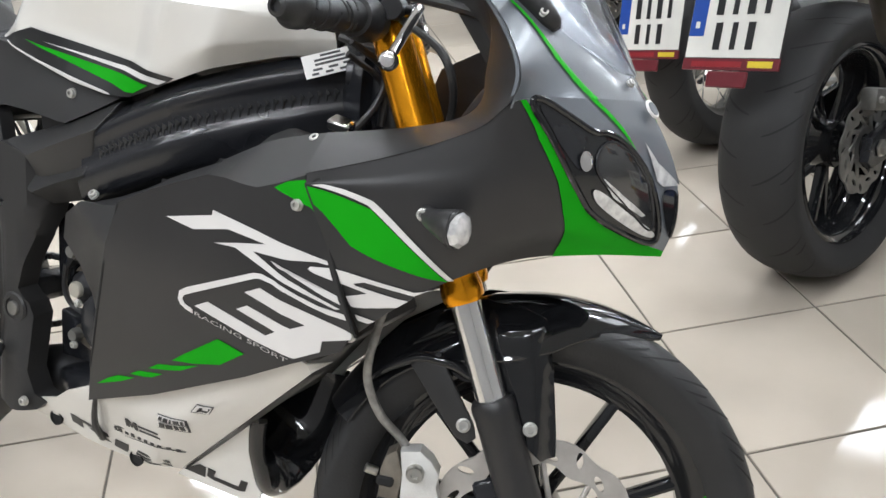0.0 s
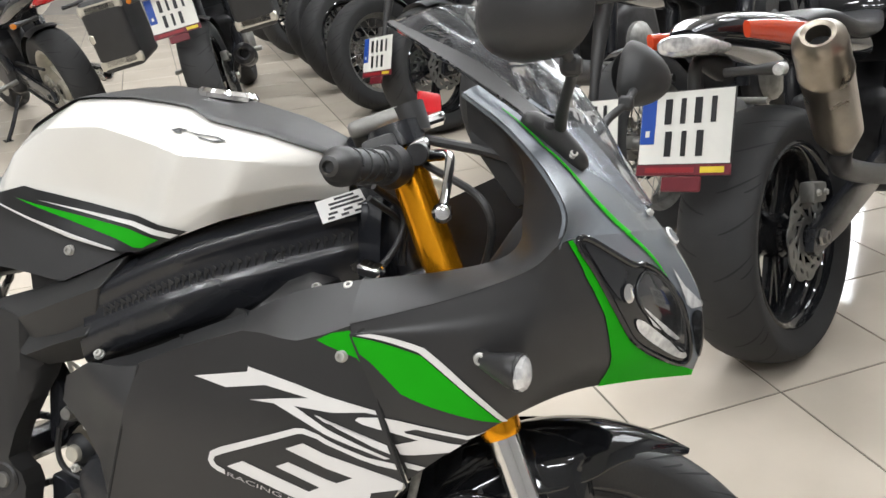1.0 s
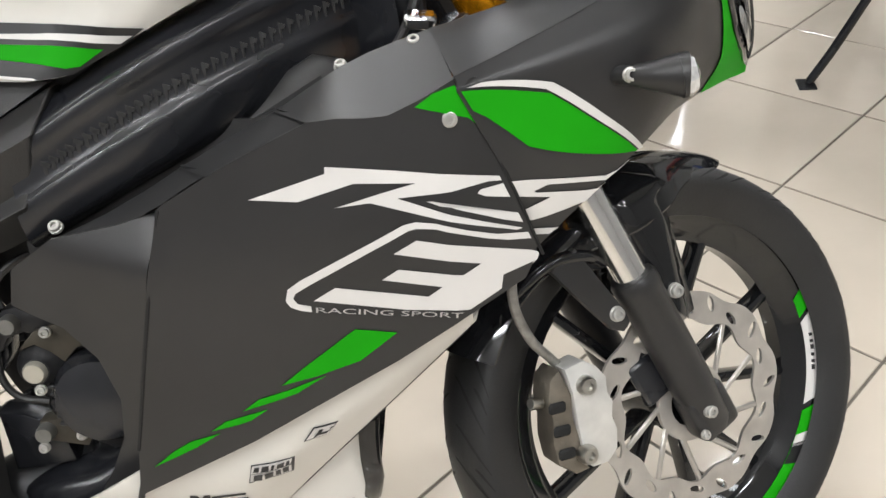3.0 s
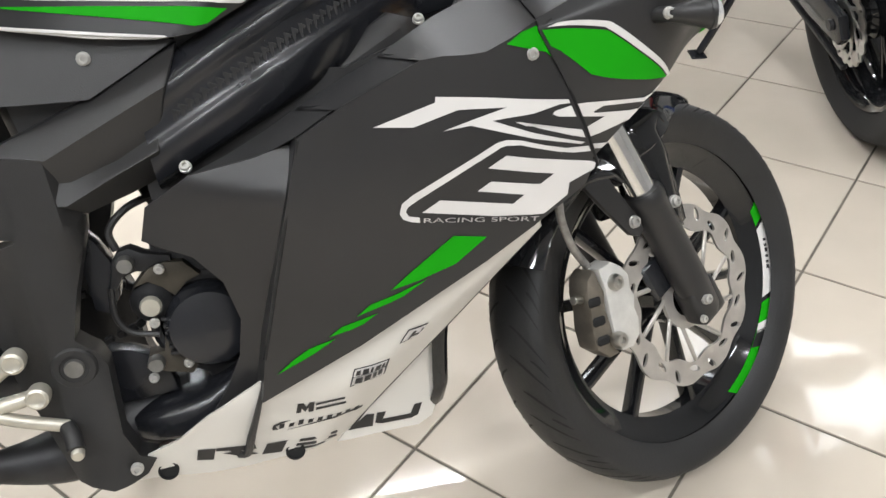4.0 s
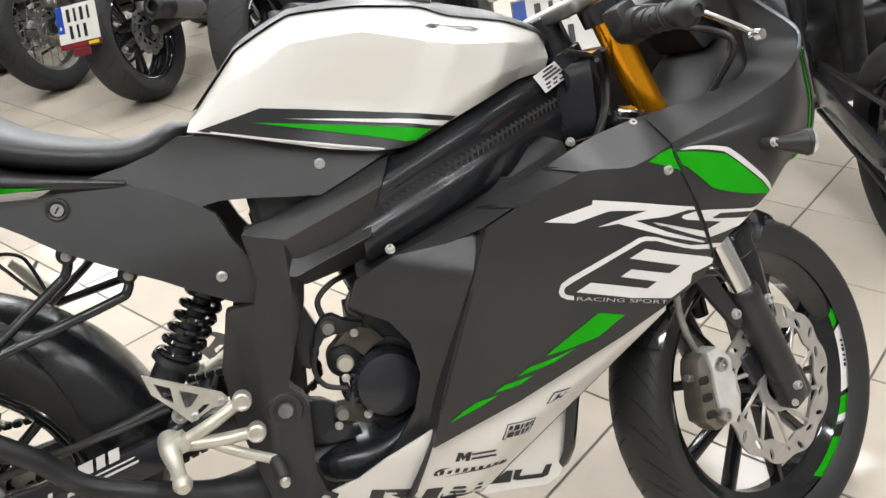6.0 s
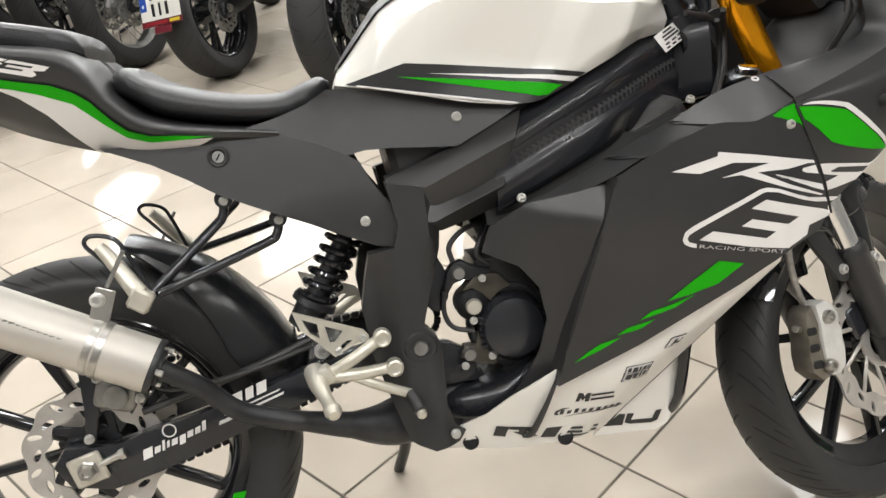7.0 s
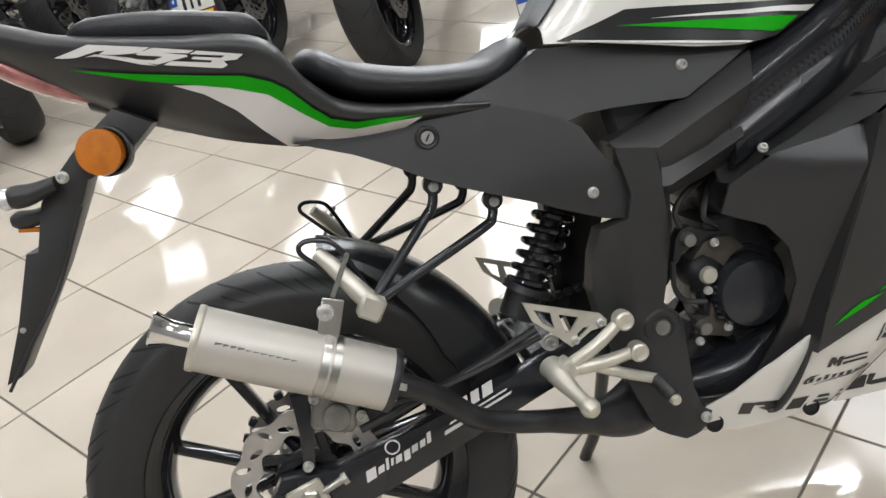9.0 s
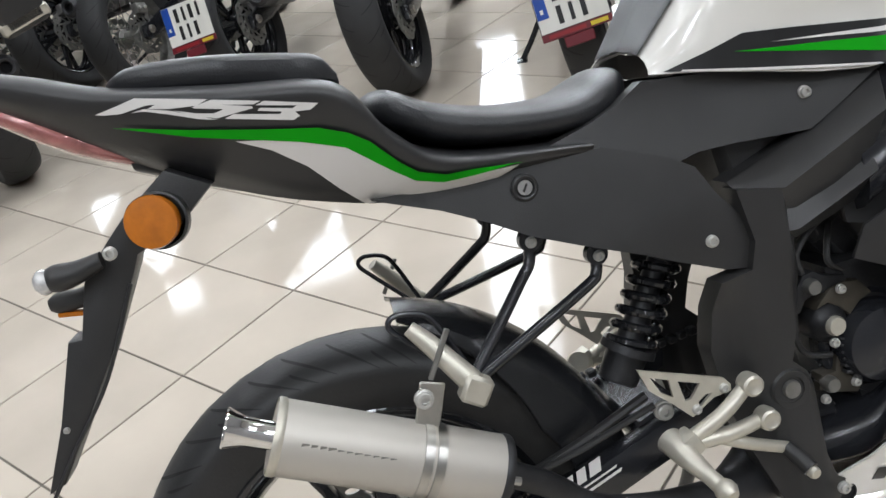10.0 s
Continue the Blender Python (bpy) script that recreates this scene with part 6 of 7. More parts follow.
# --- rear brake ---
RC = pose(0.014, 0, 0.030)
rc = part("rear_caliper", block(RC @ pose(0.062, -0.112, 0.412, 0, 20, 0), 0.060, 0.036, 0.062, 0.012, segments=3), "alu_dark", bike, "weathered grey rear brake caliper")
part("caliper_piston", cyl((0.076, -0.120, 0.435), (0.076, -0.140, 0.435), 0.018, sides=18), "alu_dark", rc)
for at in ((0.099, -0.128, 0.465), (0.089, -0.130, 0.476), (0.054, -0.13, 0.465), (0.106, -0.128, 0.425)):
    bolt(at, (0, -1, 0), 0.006, rc)
part("caliper_arm", plate([(0.024, 0.470), (0.046, 0.470), (0.042, 0.415), (0.030, 0.365), (0.014, 0.365), (0.022, 0.415)], -0.112, 0.016, 0.003), "frame_black", rc)
bolt((0.022, -0.116, 0.372), (0, -1, 0), 0.006, rc)
part("brake_line", tube([(0.099, -0.135, 0.472), (0.12, -0.135, 0.46), (0.15, -0.125, 0.43), (0.25, -0.12, 0.435), (0.36, -0.12, 0.46)], 0.004, 8), "plastic", bike)
# --- silencer ---
A0, A1 = Vector((-0.051, -0.203, 0.604)), Vector((0.156, -0.203, 0.488))
ax = (A1 - A0).normalized()
ln = (A1 - A0).length
sil = part("silencer", lathe([(0.014, 0.004), (0.032, 0.0), (0.0365, 0.003), (0.0375, 0.008), (0.0375, ln - 0.008), (0.0365, ln - 0.002), (0.030, ln), (0.012, ln - 0.002)], A0, ax, 40), "silencer", bike, "satin aluminium silencer with a chromed tip")
for h, mt in ((0.002, "alu"), (ln - 0.005, "dark_metal")):
    part("end_band", lathe([(0.0375, -0.002), (0.0386, 0.0), (0.0386, 0.005), (0.0375, 0.007)], A0 + ax * h, ax, 40), mt, sil)
part("silencer_tip", lathe([(0.011, 0.012), (0.0125, -0.030), (0.0165, -0.042), (0.0195, -0.046), (0.0205, -0.044), (0.0175, -0.036), (0.0145, -0.026), (0.0140, 0.0), (0.0150, 0.004)], A0, ax, 28), "chrome", sil, "chromed exhaust tip")
part("tip_bore", lathe([(0, -0.02), (0.0142, -0.02), (0.0142, -0.019), (0, -0.019)], A0, ax, 20), M["groove"], sil)
for h in (0.150, 0.163):
    part("clamp_strap", lathe([(0.0376, -0.005), (0.0388, -0.0045), (0.0388, 0.0045), (0.0376, 0.005)], A0 + ax * h, ax, 40), "steel", sil)
part("clamp_bracket", block(pose(0.102, -0.205, 0.578, 0, 22, 0), 0.026, 0.004, 0.058, 0.0015), "steel", sil)
bolt((0.100, -0.210, 0.592), (0, -1, 0), 0.0085, sil)
nrm = ax.cross(Vector((0, -1, 0))).normalized()
for k in range(11):
    c0 = A0 + ax * (0.035 + 0.0085 * k) + Vector((0, -0.0372, 0)) + Vector((0, 0, 0.010))
    part("print_bar", block(Matrix.Translation(c0 + Vector((0, 0.0012, 0))) @ pose(0, 0, 0, 14, 0, 0) @ pose(0, 0, 0, 0, math.degrees(math.atan2(-ax.z, ax.x)), 0), 0.006 if k % 3 else 0.0075, 0.0006, 0.0035 if k > 3 else 0.006, 0), M["alu_dark"], sil)
part("exhaust_pipe", tube([(0.150, -0.200, 0.490), (0.172, -0.197, 0.474), (0.206, -0.188, 0.445), (0.245, -0.178, 0.402), (0.290, -0.170, 0.378), (0.338, -0.160, 0.360), (0.400, -0.135, 0.333), (0.460, -0.100, 0.312), (0.530, -0.06, 0.312), (0.62, -0.05, 0.33)], [0.014, 0.014, 0.014, 0.014, 0.0145, 0.015, 0.020, 0.036, 0.046, 0.03], 18), "dark_metal", bike, "matt black exhaust pipe and expansion chamber")
part("pipe_flange", lathe([(0.0, 0), (0.026, 0), (0.026, 0.008), (0.0, 0.008)], A1 - ax * 0.002, ax, 24), "dark_metal", sil)
for k in range(3):
    a = 2 * math.pi * k / 3 + 0.4
    q = A1 + 0.027 * (math.cos(a) * nrm + math.sin(a) * ax.cross(nrm))
    part("bolt", cyl(q, q + ax * 0.012, 0.0045, sides=8), "steel", sil)
# --- pillion pegs ---
for s in (-1, 1):
    hg = part("peg_hanger", tube([(0.268, 0.100 * s, 0.690), (0.262, 0.104 * s, 0.665), (0.244, 0.112 * s, 0.648), (0.155, 0.170 * s, 0.578)], 0.0068, 10), "frame_black", bike, "bent black pillion peg hanger")
    part("hanger_stay", tube([(0.339, 0.100 * s, 0.652), (0.334, 0.105 * s, 0.630), (0.312, 0.112 * s, 0.618), (0.168, 0.168 * s, 0.580)], 0.0068, 10), "frame_black", hg)
    for at in ((0.268, 0.104 * s, 0.690), (0.339, 0.104 * s, 0.652)):
        part("hanger_eye", lathe([(0, -0.006), (0.013, -0.006), (0.013, 0.006), (0, 0.006)], at, (0, s, 0), 16), "frame_black", hg)
    pg = part("pillion_peg", tube([(0.107, 0.178 * s, 0.657), (0.120, 0.183 * s, 0.640), (0.152, 0.200 * s, 0.590)], [0.008, 0.010, 0.013], 12, smooth=False), "alu", bike, "folded-up aluminium pillion peg")
    part("peg_end", block(pose(0.153, 0.203 * s, 0.583, 0, 35, 0), 0.030, 0.022, 0.030, 0.004), "alu", pg)
    part("peg_groove", block(pose(0.127, 0.1985 * s if s > 0 else -0.1985, 0.628, 0, 33, 0), 0.006, 0.003, 0.055, 0.001), "alu_dark", pg)
    part("heel_loop", tube([(0.158, 0.168 * s, 0.590), (0.140, 0.172 * s, 0.640), (0.126, 0.172 * s, 0.664), (0.098, 0.172 * s, 0.672), (0.088, 0.172 * s, 0.662), (0.104, 0.172 * s, 0.640), (0.145, 0.170 * s, 0.592)], 0.0032, 8), "frame_black", bike)
    # rider's rest: heel plate of thin bars, three arms
    flat = [[(0.339, 0.522), (0.436, 0.480), (0.443, 0.470), (0.442, 0.462), (0.420, 0.461), (0.391, 0.446), (0.372, 0.468), (0.347, 0.494)],
            [(0.351, 0.509), (0.372, 0.499), (0.373, 0.477), (0.360, 0.487)], [(0.382, 0.494), (0.407, 0.483), (0.393, 0.468), (0.386, 0.468)], [(0.401, 0.462), (0.411, 0.468), (0.419, 0.467), (0.402, 0.455)]]
    heel = part("heel_guard", flat_holed(flat, 0.004, Matrix.Translation((0, 0.150 * s, 0)) @ pose(0, 0, 0, 90, 0, 0)), "alu", bike, "drilled aluminium heel guard", sharp=25)
    for bx, bz in ((0.397, 0.454), (0.434, 0.468)):
        bolt((bx, 0.153 * s, bz), (0, s, 0), 0.005, heel)
    rest = part("foot_rest", tube([(0.358, 0.150 * s, 0.428), (0.362, 0.178 * s, 0.420), (0.371, 0.205 * s, 0.405), (0.377, 0.226 * s, 0.396)], [0.016, 0.014, 0.0095, 0.0095], 14), "alu", bike, "silver aluminium foot rest")
    part("rest_ball", lathe([(0, -0.013), (0.008, -0.011), (0.0125, -0.003), (0.0125, 0.004), (0.008, 0.011), (0, 0.013)], (0.378, 0.228 * s, 0.395), (0.2, s, -0.4), 16), "alu", rest)
    part("rest_knuckle", block(pose(0.368, 0.166 * s, 0.424, 0, -25, 0), 0.034, 0.030, 0.026, 0.006, segments=2), "alu", rest)
    for a, b, r0, r1 in (((0.378, 0.424), (0.461, 0.467), 0.0095, 0.0085), ((0.378, 0.420), (0.473, 0.420), 0.0100, 0.0085), ((0.392, 0.428), (0.492, 0.374), 0.0075, 0.0075)):
        part("rest_arm", tube([(a[0], 0.158 * s, a[1]), ((a[0] + b[0]) / 2, 0.166 * s, (a[1] + b[1]) / 2), (b[0], 0.158 * s, b[1])], [r0, (r0 + r1) / 2, r1], 10), "alu", rest)
        if b[0] < 0.48:
            part("arm_eye", lathe([(0, -0.010), (0.0125, -0.010), (0.0135, 0.0), (0.0125, 0.008), (0.0095, 0.010), (0.006, 0.008), (0, 0.008)], (b[0], 0.162 * s, b[1]), (0, s, 0), 18), "alu", rest)
    part("brake_pedal", tube([(0.490, 0.160 * s, 0.376), (0.496, 0.172 * s, 0.366), (0.500, 0.188 * s, 0.356)], [0.009, 0.010, 0.010], 10), "plastic", rest)
    part("pedal_tip", lathe([(0, 0.004), (0.006, 0.003), (0.0075, 0), (0.0075, -0.010)], (0.501, 0.192 * s, 0.353), (0.1, s, -0.2), 14), "alu", rest)
# --- shock ---
S0, S1 = np.array((0.432, -0.050, 0.606)), np.array((0.346, -0.050, 0.472))
part("shock_body", tube([S0, S0 * 0.55 + S1 * 0.45, S1], [0.013, 0.016, 0.024], 16, smooth=False), "dark_metal", bike, "black shock absorber with coil spring")
d = (S1 - S0) / np.linalg.norm(S1 - S0)
e1 = np.cross(d, (0, 1, 0))
e1 /= np.linalg.norm(e1)
e2 = np.cross(d, e1)
hel = [S0 + (S1 - S0) * (0.02 + 0.68 * k / 84) + (0.0245 + 0.003 * k / 84) * (math.cos(k * 0.42) * e1 + math.sin(k * 0.42) * e2) for k in range(85)]
part("coil_spring", tube(hel, 0.0058, 8, smooth=False), "gloss_black", bike)
part("spring_seat", lathe([(0.01, -0.004), (0.034, -0.004), (0.035, 0.006), (0.01, 0.006)], tuple(S0 + (S1 - S0) * 0.72), tuple(d), 24), "dark_metal", bike)
part("shock_reservoir", cyl(tuple(S0 + (S1 - S0) * 0.73), tuple(S1), 0.026, 0.025, 20), "dark_metal", bike)
# --- rear hugger mudguard ---
bm = bmesh.new()
rows = []
for i in range(19):
    th = radians(74 - 62 * i / 18)
    row = []
    for j, (y, r) in enumerate(((-0.082, 0.268), (-0.078, 0.315), (-0.060, 0.334), (-0.03, 0.341), (0, 0.343), (0.03, 0.341), (0.060, 0.334), (0.078, 0.315), (0.082, 0.268))):
        if j in (0, 8):
            r = 0.333 - 0.070 * min(1, i / 12)
        elif j in (1, 7):
            r = 0.334 - 0.022 * min(1, i / 8)
        row.append(bm.verts.new((RW.x + r * math.cos(th), y * (0.75 + 0.25 * min(1, i / 9)), RW.z + r * math.sin(th))))
    rows.append(row)
for p, q in zip(rows, rows[1:]):
    for j in range(8):
        bm.faces.new((p[j], p[j + 1], q[j + 1], q[j]))
r = bmesh.ops.extrude_face_region(bm, geom=bm.faces[:])
for v in [v for v in r["geom"] if isinstance(v, bmesh.types.BMVert)]:
    v.co = Vector((RW.x, v.co.y * 0.96, RW.z)) + (Vector((v.co.x, 0, v.co.z)) - Vector((RW.x, 0, RW.z))) * 0.99
part("rear_hugger", bm, "hugger", bike, "black rear hugger mudguard")
# --- engine ---
eng = part("engine", block(pose(0.682, 0, 0.435, 0, -8, 0), 0.10, 0.17, 0.19, 0.02, segments=2), "dark_metal", bike, "black painted engine")
part("clutch_cover", lathe([(0, 0.026), (0.030, 0.025), (0.046, 0.020), (0.053, 0.008), (0.055, -0.01), (0.055, -0.035)], (0.664, -0.100, 0.436), (0, -1, 0), 36), "frame_black", eng)
part("cover_rim", lathe([(0.055, -0.035), (0.066, -0.03), (0.068, -0.008), (0.062, -0.003), (0.056, -0.003)], (0.662, -0.098, 0.440), (0, -1, 0), 36), "frame_black", eng)
part("pump_cover", lathe([(0, 0.016), (0.014, 0.016), (0.0175, 0.010), (0.0235, 0.006), (0.0255, 0.0), (0.0255, -0.03)], (0.606, -0.098, 0.478), (0, -1, 0), 28), "dark_metal", eng)
part("pump_bolt", lathe([(0, 0.007), (0.0105, 0.007), (0.0125, 0.004), (0.0125, -0.02)], (0.606, -0.114, 0.478), (0, -1, 0), 18), "alu", eng)
part("case_cover", plate([(0.590, 0.500), (0.600, 0.510), (0.612, 0.520), (0.632, 0.524), (0.652, 0.521), (0.668, 0.500), (0.650, 0.494), (0.634, 0.480), (0.622, 0.494), (0.608, 0.504)], -0.106, 0.03, 0.003), "case_bronze", eng, "dark bronze crankcase cover")
for (mx, mz), mr in (((0.590, 0.531), 0.0105), ((0.592, 0.402), 0.0105)):
    part("engine_mount", lathe([(0, 0.006), (mr - 0.002, 0.006), (mr, 0.0), (mr, -0.03)], (mx, -0.108, mz), (0, -1, 0), 18), "alu_dark", eng)
part("mount_arm", plate([(0.574, 0.534), (0.584, 0.546), (0.598, 0.548), (0.612, 0.538), (0.640, 0.530), (0.640, 0.518), (0.612, 0.514), (0.598, 0.518), (0.582, 0.514), (0.572, 0.500), (0.564, 0.502)], -0.102, 0.024, 0.004), "dark_metal", eng)
part("mount_arm", plate([(0.578, 0.396), (0.586, 0.414), (0.604, 0.414), (0.612, 0.440), (0.624, 0.440), (0.622, 0.404), (0.640, 0.388), (0.630, 0.376), (0.600, 0.386)], -0.102, 0.024, 0.004), "case_bronze", eng)
part("crankcase", plate([(0.618, 0.545), (0.690, 0.545), (0.720, 0.480), (0.715, 0.390), (0.650, 0.365), (0.618, 0.386), (0.614, 0.420), (0.616, 0.470)], -0.094, 0.10, 0.008), "dark_metal", eng)
for at in ((0.625, -0.110, 0.518), (0.604, -0.112, 0.455), (0.584, -0.104, 0.383), (0.678, -0.118, 0.408), (0.628, -0.104, 0.392)):
    bolt(at, (0, -1, 0), 0.0052, eng)
for k in range(6):
    part("cooling_rib", block(pose(0.618, -0.106, 0.456 - 0.009 * k, 0, 12, 0), 0.013, 0.012, 0.004, 0.001), "dark_metal", eng)
part("cylinder", block(pose(0.715, 0, 0.55, 0, -35, 0), 0.12, 0.14, 0.16, 0.015), "dark_metal", eng)
part("carburettor", cyl((0.625, -0.05, 0.585), (0.690, -0.04, 0.610), 0.024, sides=18), "dark_metal", eng)
part("lower_case", body([(0.520, 0.300, 0.338, 0.09), (0.580, 0.285, 0.350, 0.112), (0.64, 0.290, 0.358, 0.118), (0.70, 0.335, 0.385, 0.10)], 3.4), "frame_black", eng)
part("mount_plate", plate([(0.540, 0.590), (0.562, 0.560), (0.578, 0.522), (0.572, 0.490), (0.556, 0.470), (0.540, 0.480)], -0.092, 0.03, 0.004), "frame_black", eng)
part("mount_plate", plate([(0.538, 0.425), (0.566, 0.418), (0.600, 0.396), (0.606, 0.352), (0.538, 0.352)], -0.088, 0.03, 0.004), "frame_black", eng)
part("carb_hose", tube([(0.640, -0.07, 0.598), (0.606, -0.09, 0.592), (0.582, -0.098, 0.572), (0.584, -0.10, 0.548)], 0.0045, 8), "plastic", eng)
part("carb_hose", tube([(0.650, -0.07, 0.590), (0.630, -0.09, 0.572), (0.622, -0.098, 0.552), (0.640, -0.095, 0.535)], 0.004, 8), "plastic", eng)
part("carb_hose", tube([(0.566, -0.10, 0.505), (0.562, -0.10, 0.470), (0.574, -0.10, 0.446), (0.604, -0.10, 0.436)], 0.004, 8), "plastic", eng)
part("side_stand", tube([(0.50, 0.10, 0.30), (0.49, 0.18, 0.16), (0.47, 0.235, 0.075)], 0.011, 10), "frame_black", bike, "black side stand")
part("stand_foot", block(pose(0.47, 0.24, 0.070, 18, 0, 0), 0.05, 0.04, 0.008, 0.002), "frame_black", bike)
part("centre_pad", cyl((0.475, -0.03, 0.29), (0.475, -0.03, 0.265), 0.014, sides=14), "plastic", bike)

# --- handlebars ---
for s in (-1, 1):
    hb = part("handlebar", tube([F(0.035, 0.086 * s, 0.146), F(0.020, 0.14 * s, 0.118), F(-0.030, 0.280 * s, 0.108)], 0.011, 12, smooth=False), "frame_black", bike)
    part("bar_clamp", lathe([(0.026, -0.016), (0.034, -0.014), (0.034, 0.014), (0.026, 0.016)], F(0.035, 0.086 * s, 0.146), FUP, 24), "frame_black", bike)
    gp = part("grip", tube([F(0.009, 0.172 * s, 0.1095), F(-0.027, 0.272 * s, 0.108)], 0.0175, 20, smooth=False), "rubber", bike, "black rubber grip with leaf relief")
    g0, g1 = np.array(F(0.009, 0.172 * s, 0.1095)), np.array(F(-0.027, 0.272 * s, 0.108))
    dd = (g1 - g0) / np.linalg.norm(g1 - g0)
    q1 = np.cross(dd, (0, 0, 1.0))
    q1 /= np.linalg.norm(q1)
    q2 = np.cross(dd, q1)
    for k in range(6):
        for sw in (1, -1):
            path = [g0 + (g1 - g0) * (0.06 + 0.15 * k + 0.14 * f) + 0.0176 * (math.cos(sw * (0.4 + 2.4 * f) + 1.2 * k) * q1 + math.sin(sw * (0.4 + 2.4 * f) + 1.2 * k) * q2) for f in np.linspace(0, 1, 7)]
            part("grip_rib", tube(path, 0.0016, 5, smooth=False), "rubber_worn", gp)
    part("bar_end", lathe([(0.0175, 0.0), (0.020, 0.002), (0.020, 0.012), (0.017, 0.016), (0.014, 0.022), (0.010, 0.036), (0.006, 0.038), (0.005, 0.034), (0, 0.034)], tuple(g1), tuple(dd), 22), "plastic", gp)
    part("throttle_housing", tube([F(0.022, 0.122 * s, 0.109), F(0.016, 0.146 * s, 0.1095), F(0.009, 0.174 * s, 0.1095)], [0.022, 0.026, 0.022], 16), "plastic", bike)
    part("switch_box", block(FORK @ pose(0.012, 0.138 * s, 0.126), 0.040, 0.034, 0.040, 0.008, segments=2), "plastic", bike)
    mc = part("brake_master", cyl(F(0.055, 0.10 * s, 0.118), F(0.048, 0.150 * s, 0.112), 0.013, sides=16), "dark_metal", bike)
    part("lever", tube([F(0.060, 0.120 * s, 0.110), F(0.075, 0.150 * s, 0.102), F(0.078, 0.195 * s, 0.090), F(0.060, 0.260 * s, 0.056), F(0.047, 0.297 * s, 0.034)], [0.007, 0.007, 0.0055, 0.0048, 0.0048], 10), "chrome" if s < 0 else "alu", bike, "polished brake lever with ball end" if s < 0 else "")
    part("lever_ball", lathe([(0, -0.011), (0.007, -0.009), (0.010, 0), (0.007, 0.009), (0, 0.011)], F(0.046, 0.300 * s, 0.032), RIGHT, 14), "chrome", bike)
    part("master_clip", block(FORK @ pose(0.055, 0.108 * s, 0.125), 0.026, 0.020, 0.018, 0.004), "chrome", bike)
part("fluid_reservoir", lathe([(0, -0.02), (0.018, -0.02), (0.020, 0.015), (0, 0.015)], F(0.060, -0.085, 0.165), FUP, 20), "plastic", bike)
part("ignition_key", block(FORK @ pose(0.092, 0.0, 0.190, 0, 20, 30), 0.034, 0.010, 0.030, 0.006, segments=2), "red", bike, "red key head in the ignition")
part("key_collar", block(FORK @ pose(0.080, -0.004, 0.166), 0.05, 0.035, 0.014, 0.004), "chrome", bike)
part("instrument", block(pose(1.195, 0, 0.905, 0, -38, 0), 0.05, 0.16, 0.11, 0.014, segments=2), "plastic", bike)
part("inner_cowl", body([(1.13, 0.70, 0.755, 0.12), (1.18, 0.72, 0.79, 0.130), (1.215, 0.73, 0.845, 0.130), (1.240, 0.74, 0.865, 0.135), (1.265, 0.75, 0.850, 0.140), (1.285, 0.76, 0.83, 0.13)], 3.0), "cavity", bike)
for pts, rr in (([F(-0.01, -0.10, 0.10), (1.062, -0.052, 0.835), (1.052, -0.064, 0.785), (1.015, -0.105, 0.735)], 0.0045), ([F(-0.02, -0.09, 0.09), (1.056, -0.046, 0.820), (1.045, -0.062, 0.775), (1.005, -0.105, 0.725)], 0.004), ([F(0.055, -0.13, 0.10), (1.20, -0.17, 0.86), (1.19, -0.13, 0.79), F(0.0, -0.10, -0.1)], 0.0045), ([F(-0.03, -0.05, 0.12), (1.056, -0.040, 0.850), (1.060, -0.050, 0.770)], 0.005), ([F(0.06, -0.08, 0.14), (1.22, -0.10, 0.90), (1.23, -0.11, 0.83), (1.19, -0.10, 0.78)], 0.006)):
    part("cable", tube(pts, rr, 8), "plastic", bike)
part("connector", block(pose(1.055, -0.13, 0.775, 20, 10, 0), 0.03, 0.02, 0.014, 0.003), "chrome", bike)
# inner sheets whose black colour carries the shade of the cavity
for s in (1, -1):
    pan = skin([(1.010, 0.735), (1.050, 0.840), (1.130, 0.880), (1.200, 0.900), (1.250, 0.890), (1.270, 0.780), (1.100, 0.720)] if s < 0 else [(1.090, 0.700), (1.110, 0.765), (1.200, 0.785), (1.260, 0.780), (1.240, 0.700)], lambda x, z: -0.128, 0.004)
    part("inner_panel", pan if s > 0 else mirrored(pan), "cavity", bike)

# ---- the parked motorcycles behind ----


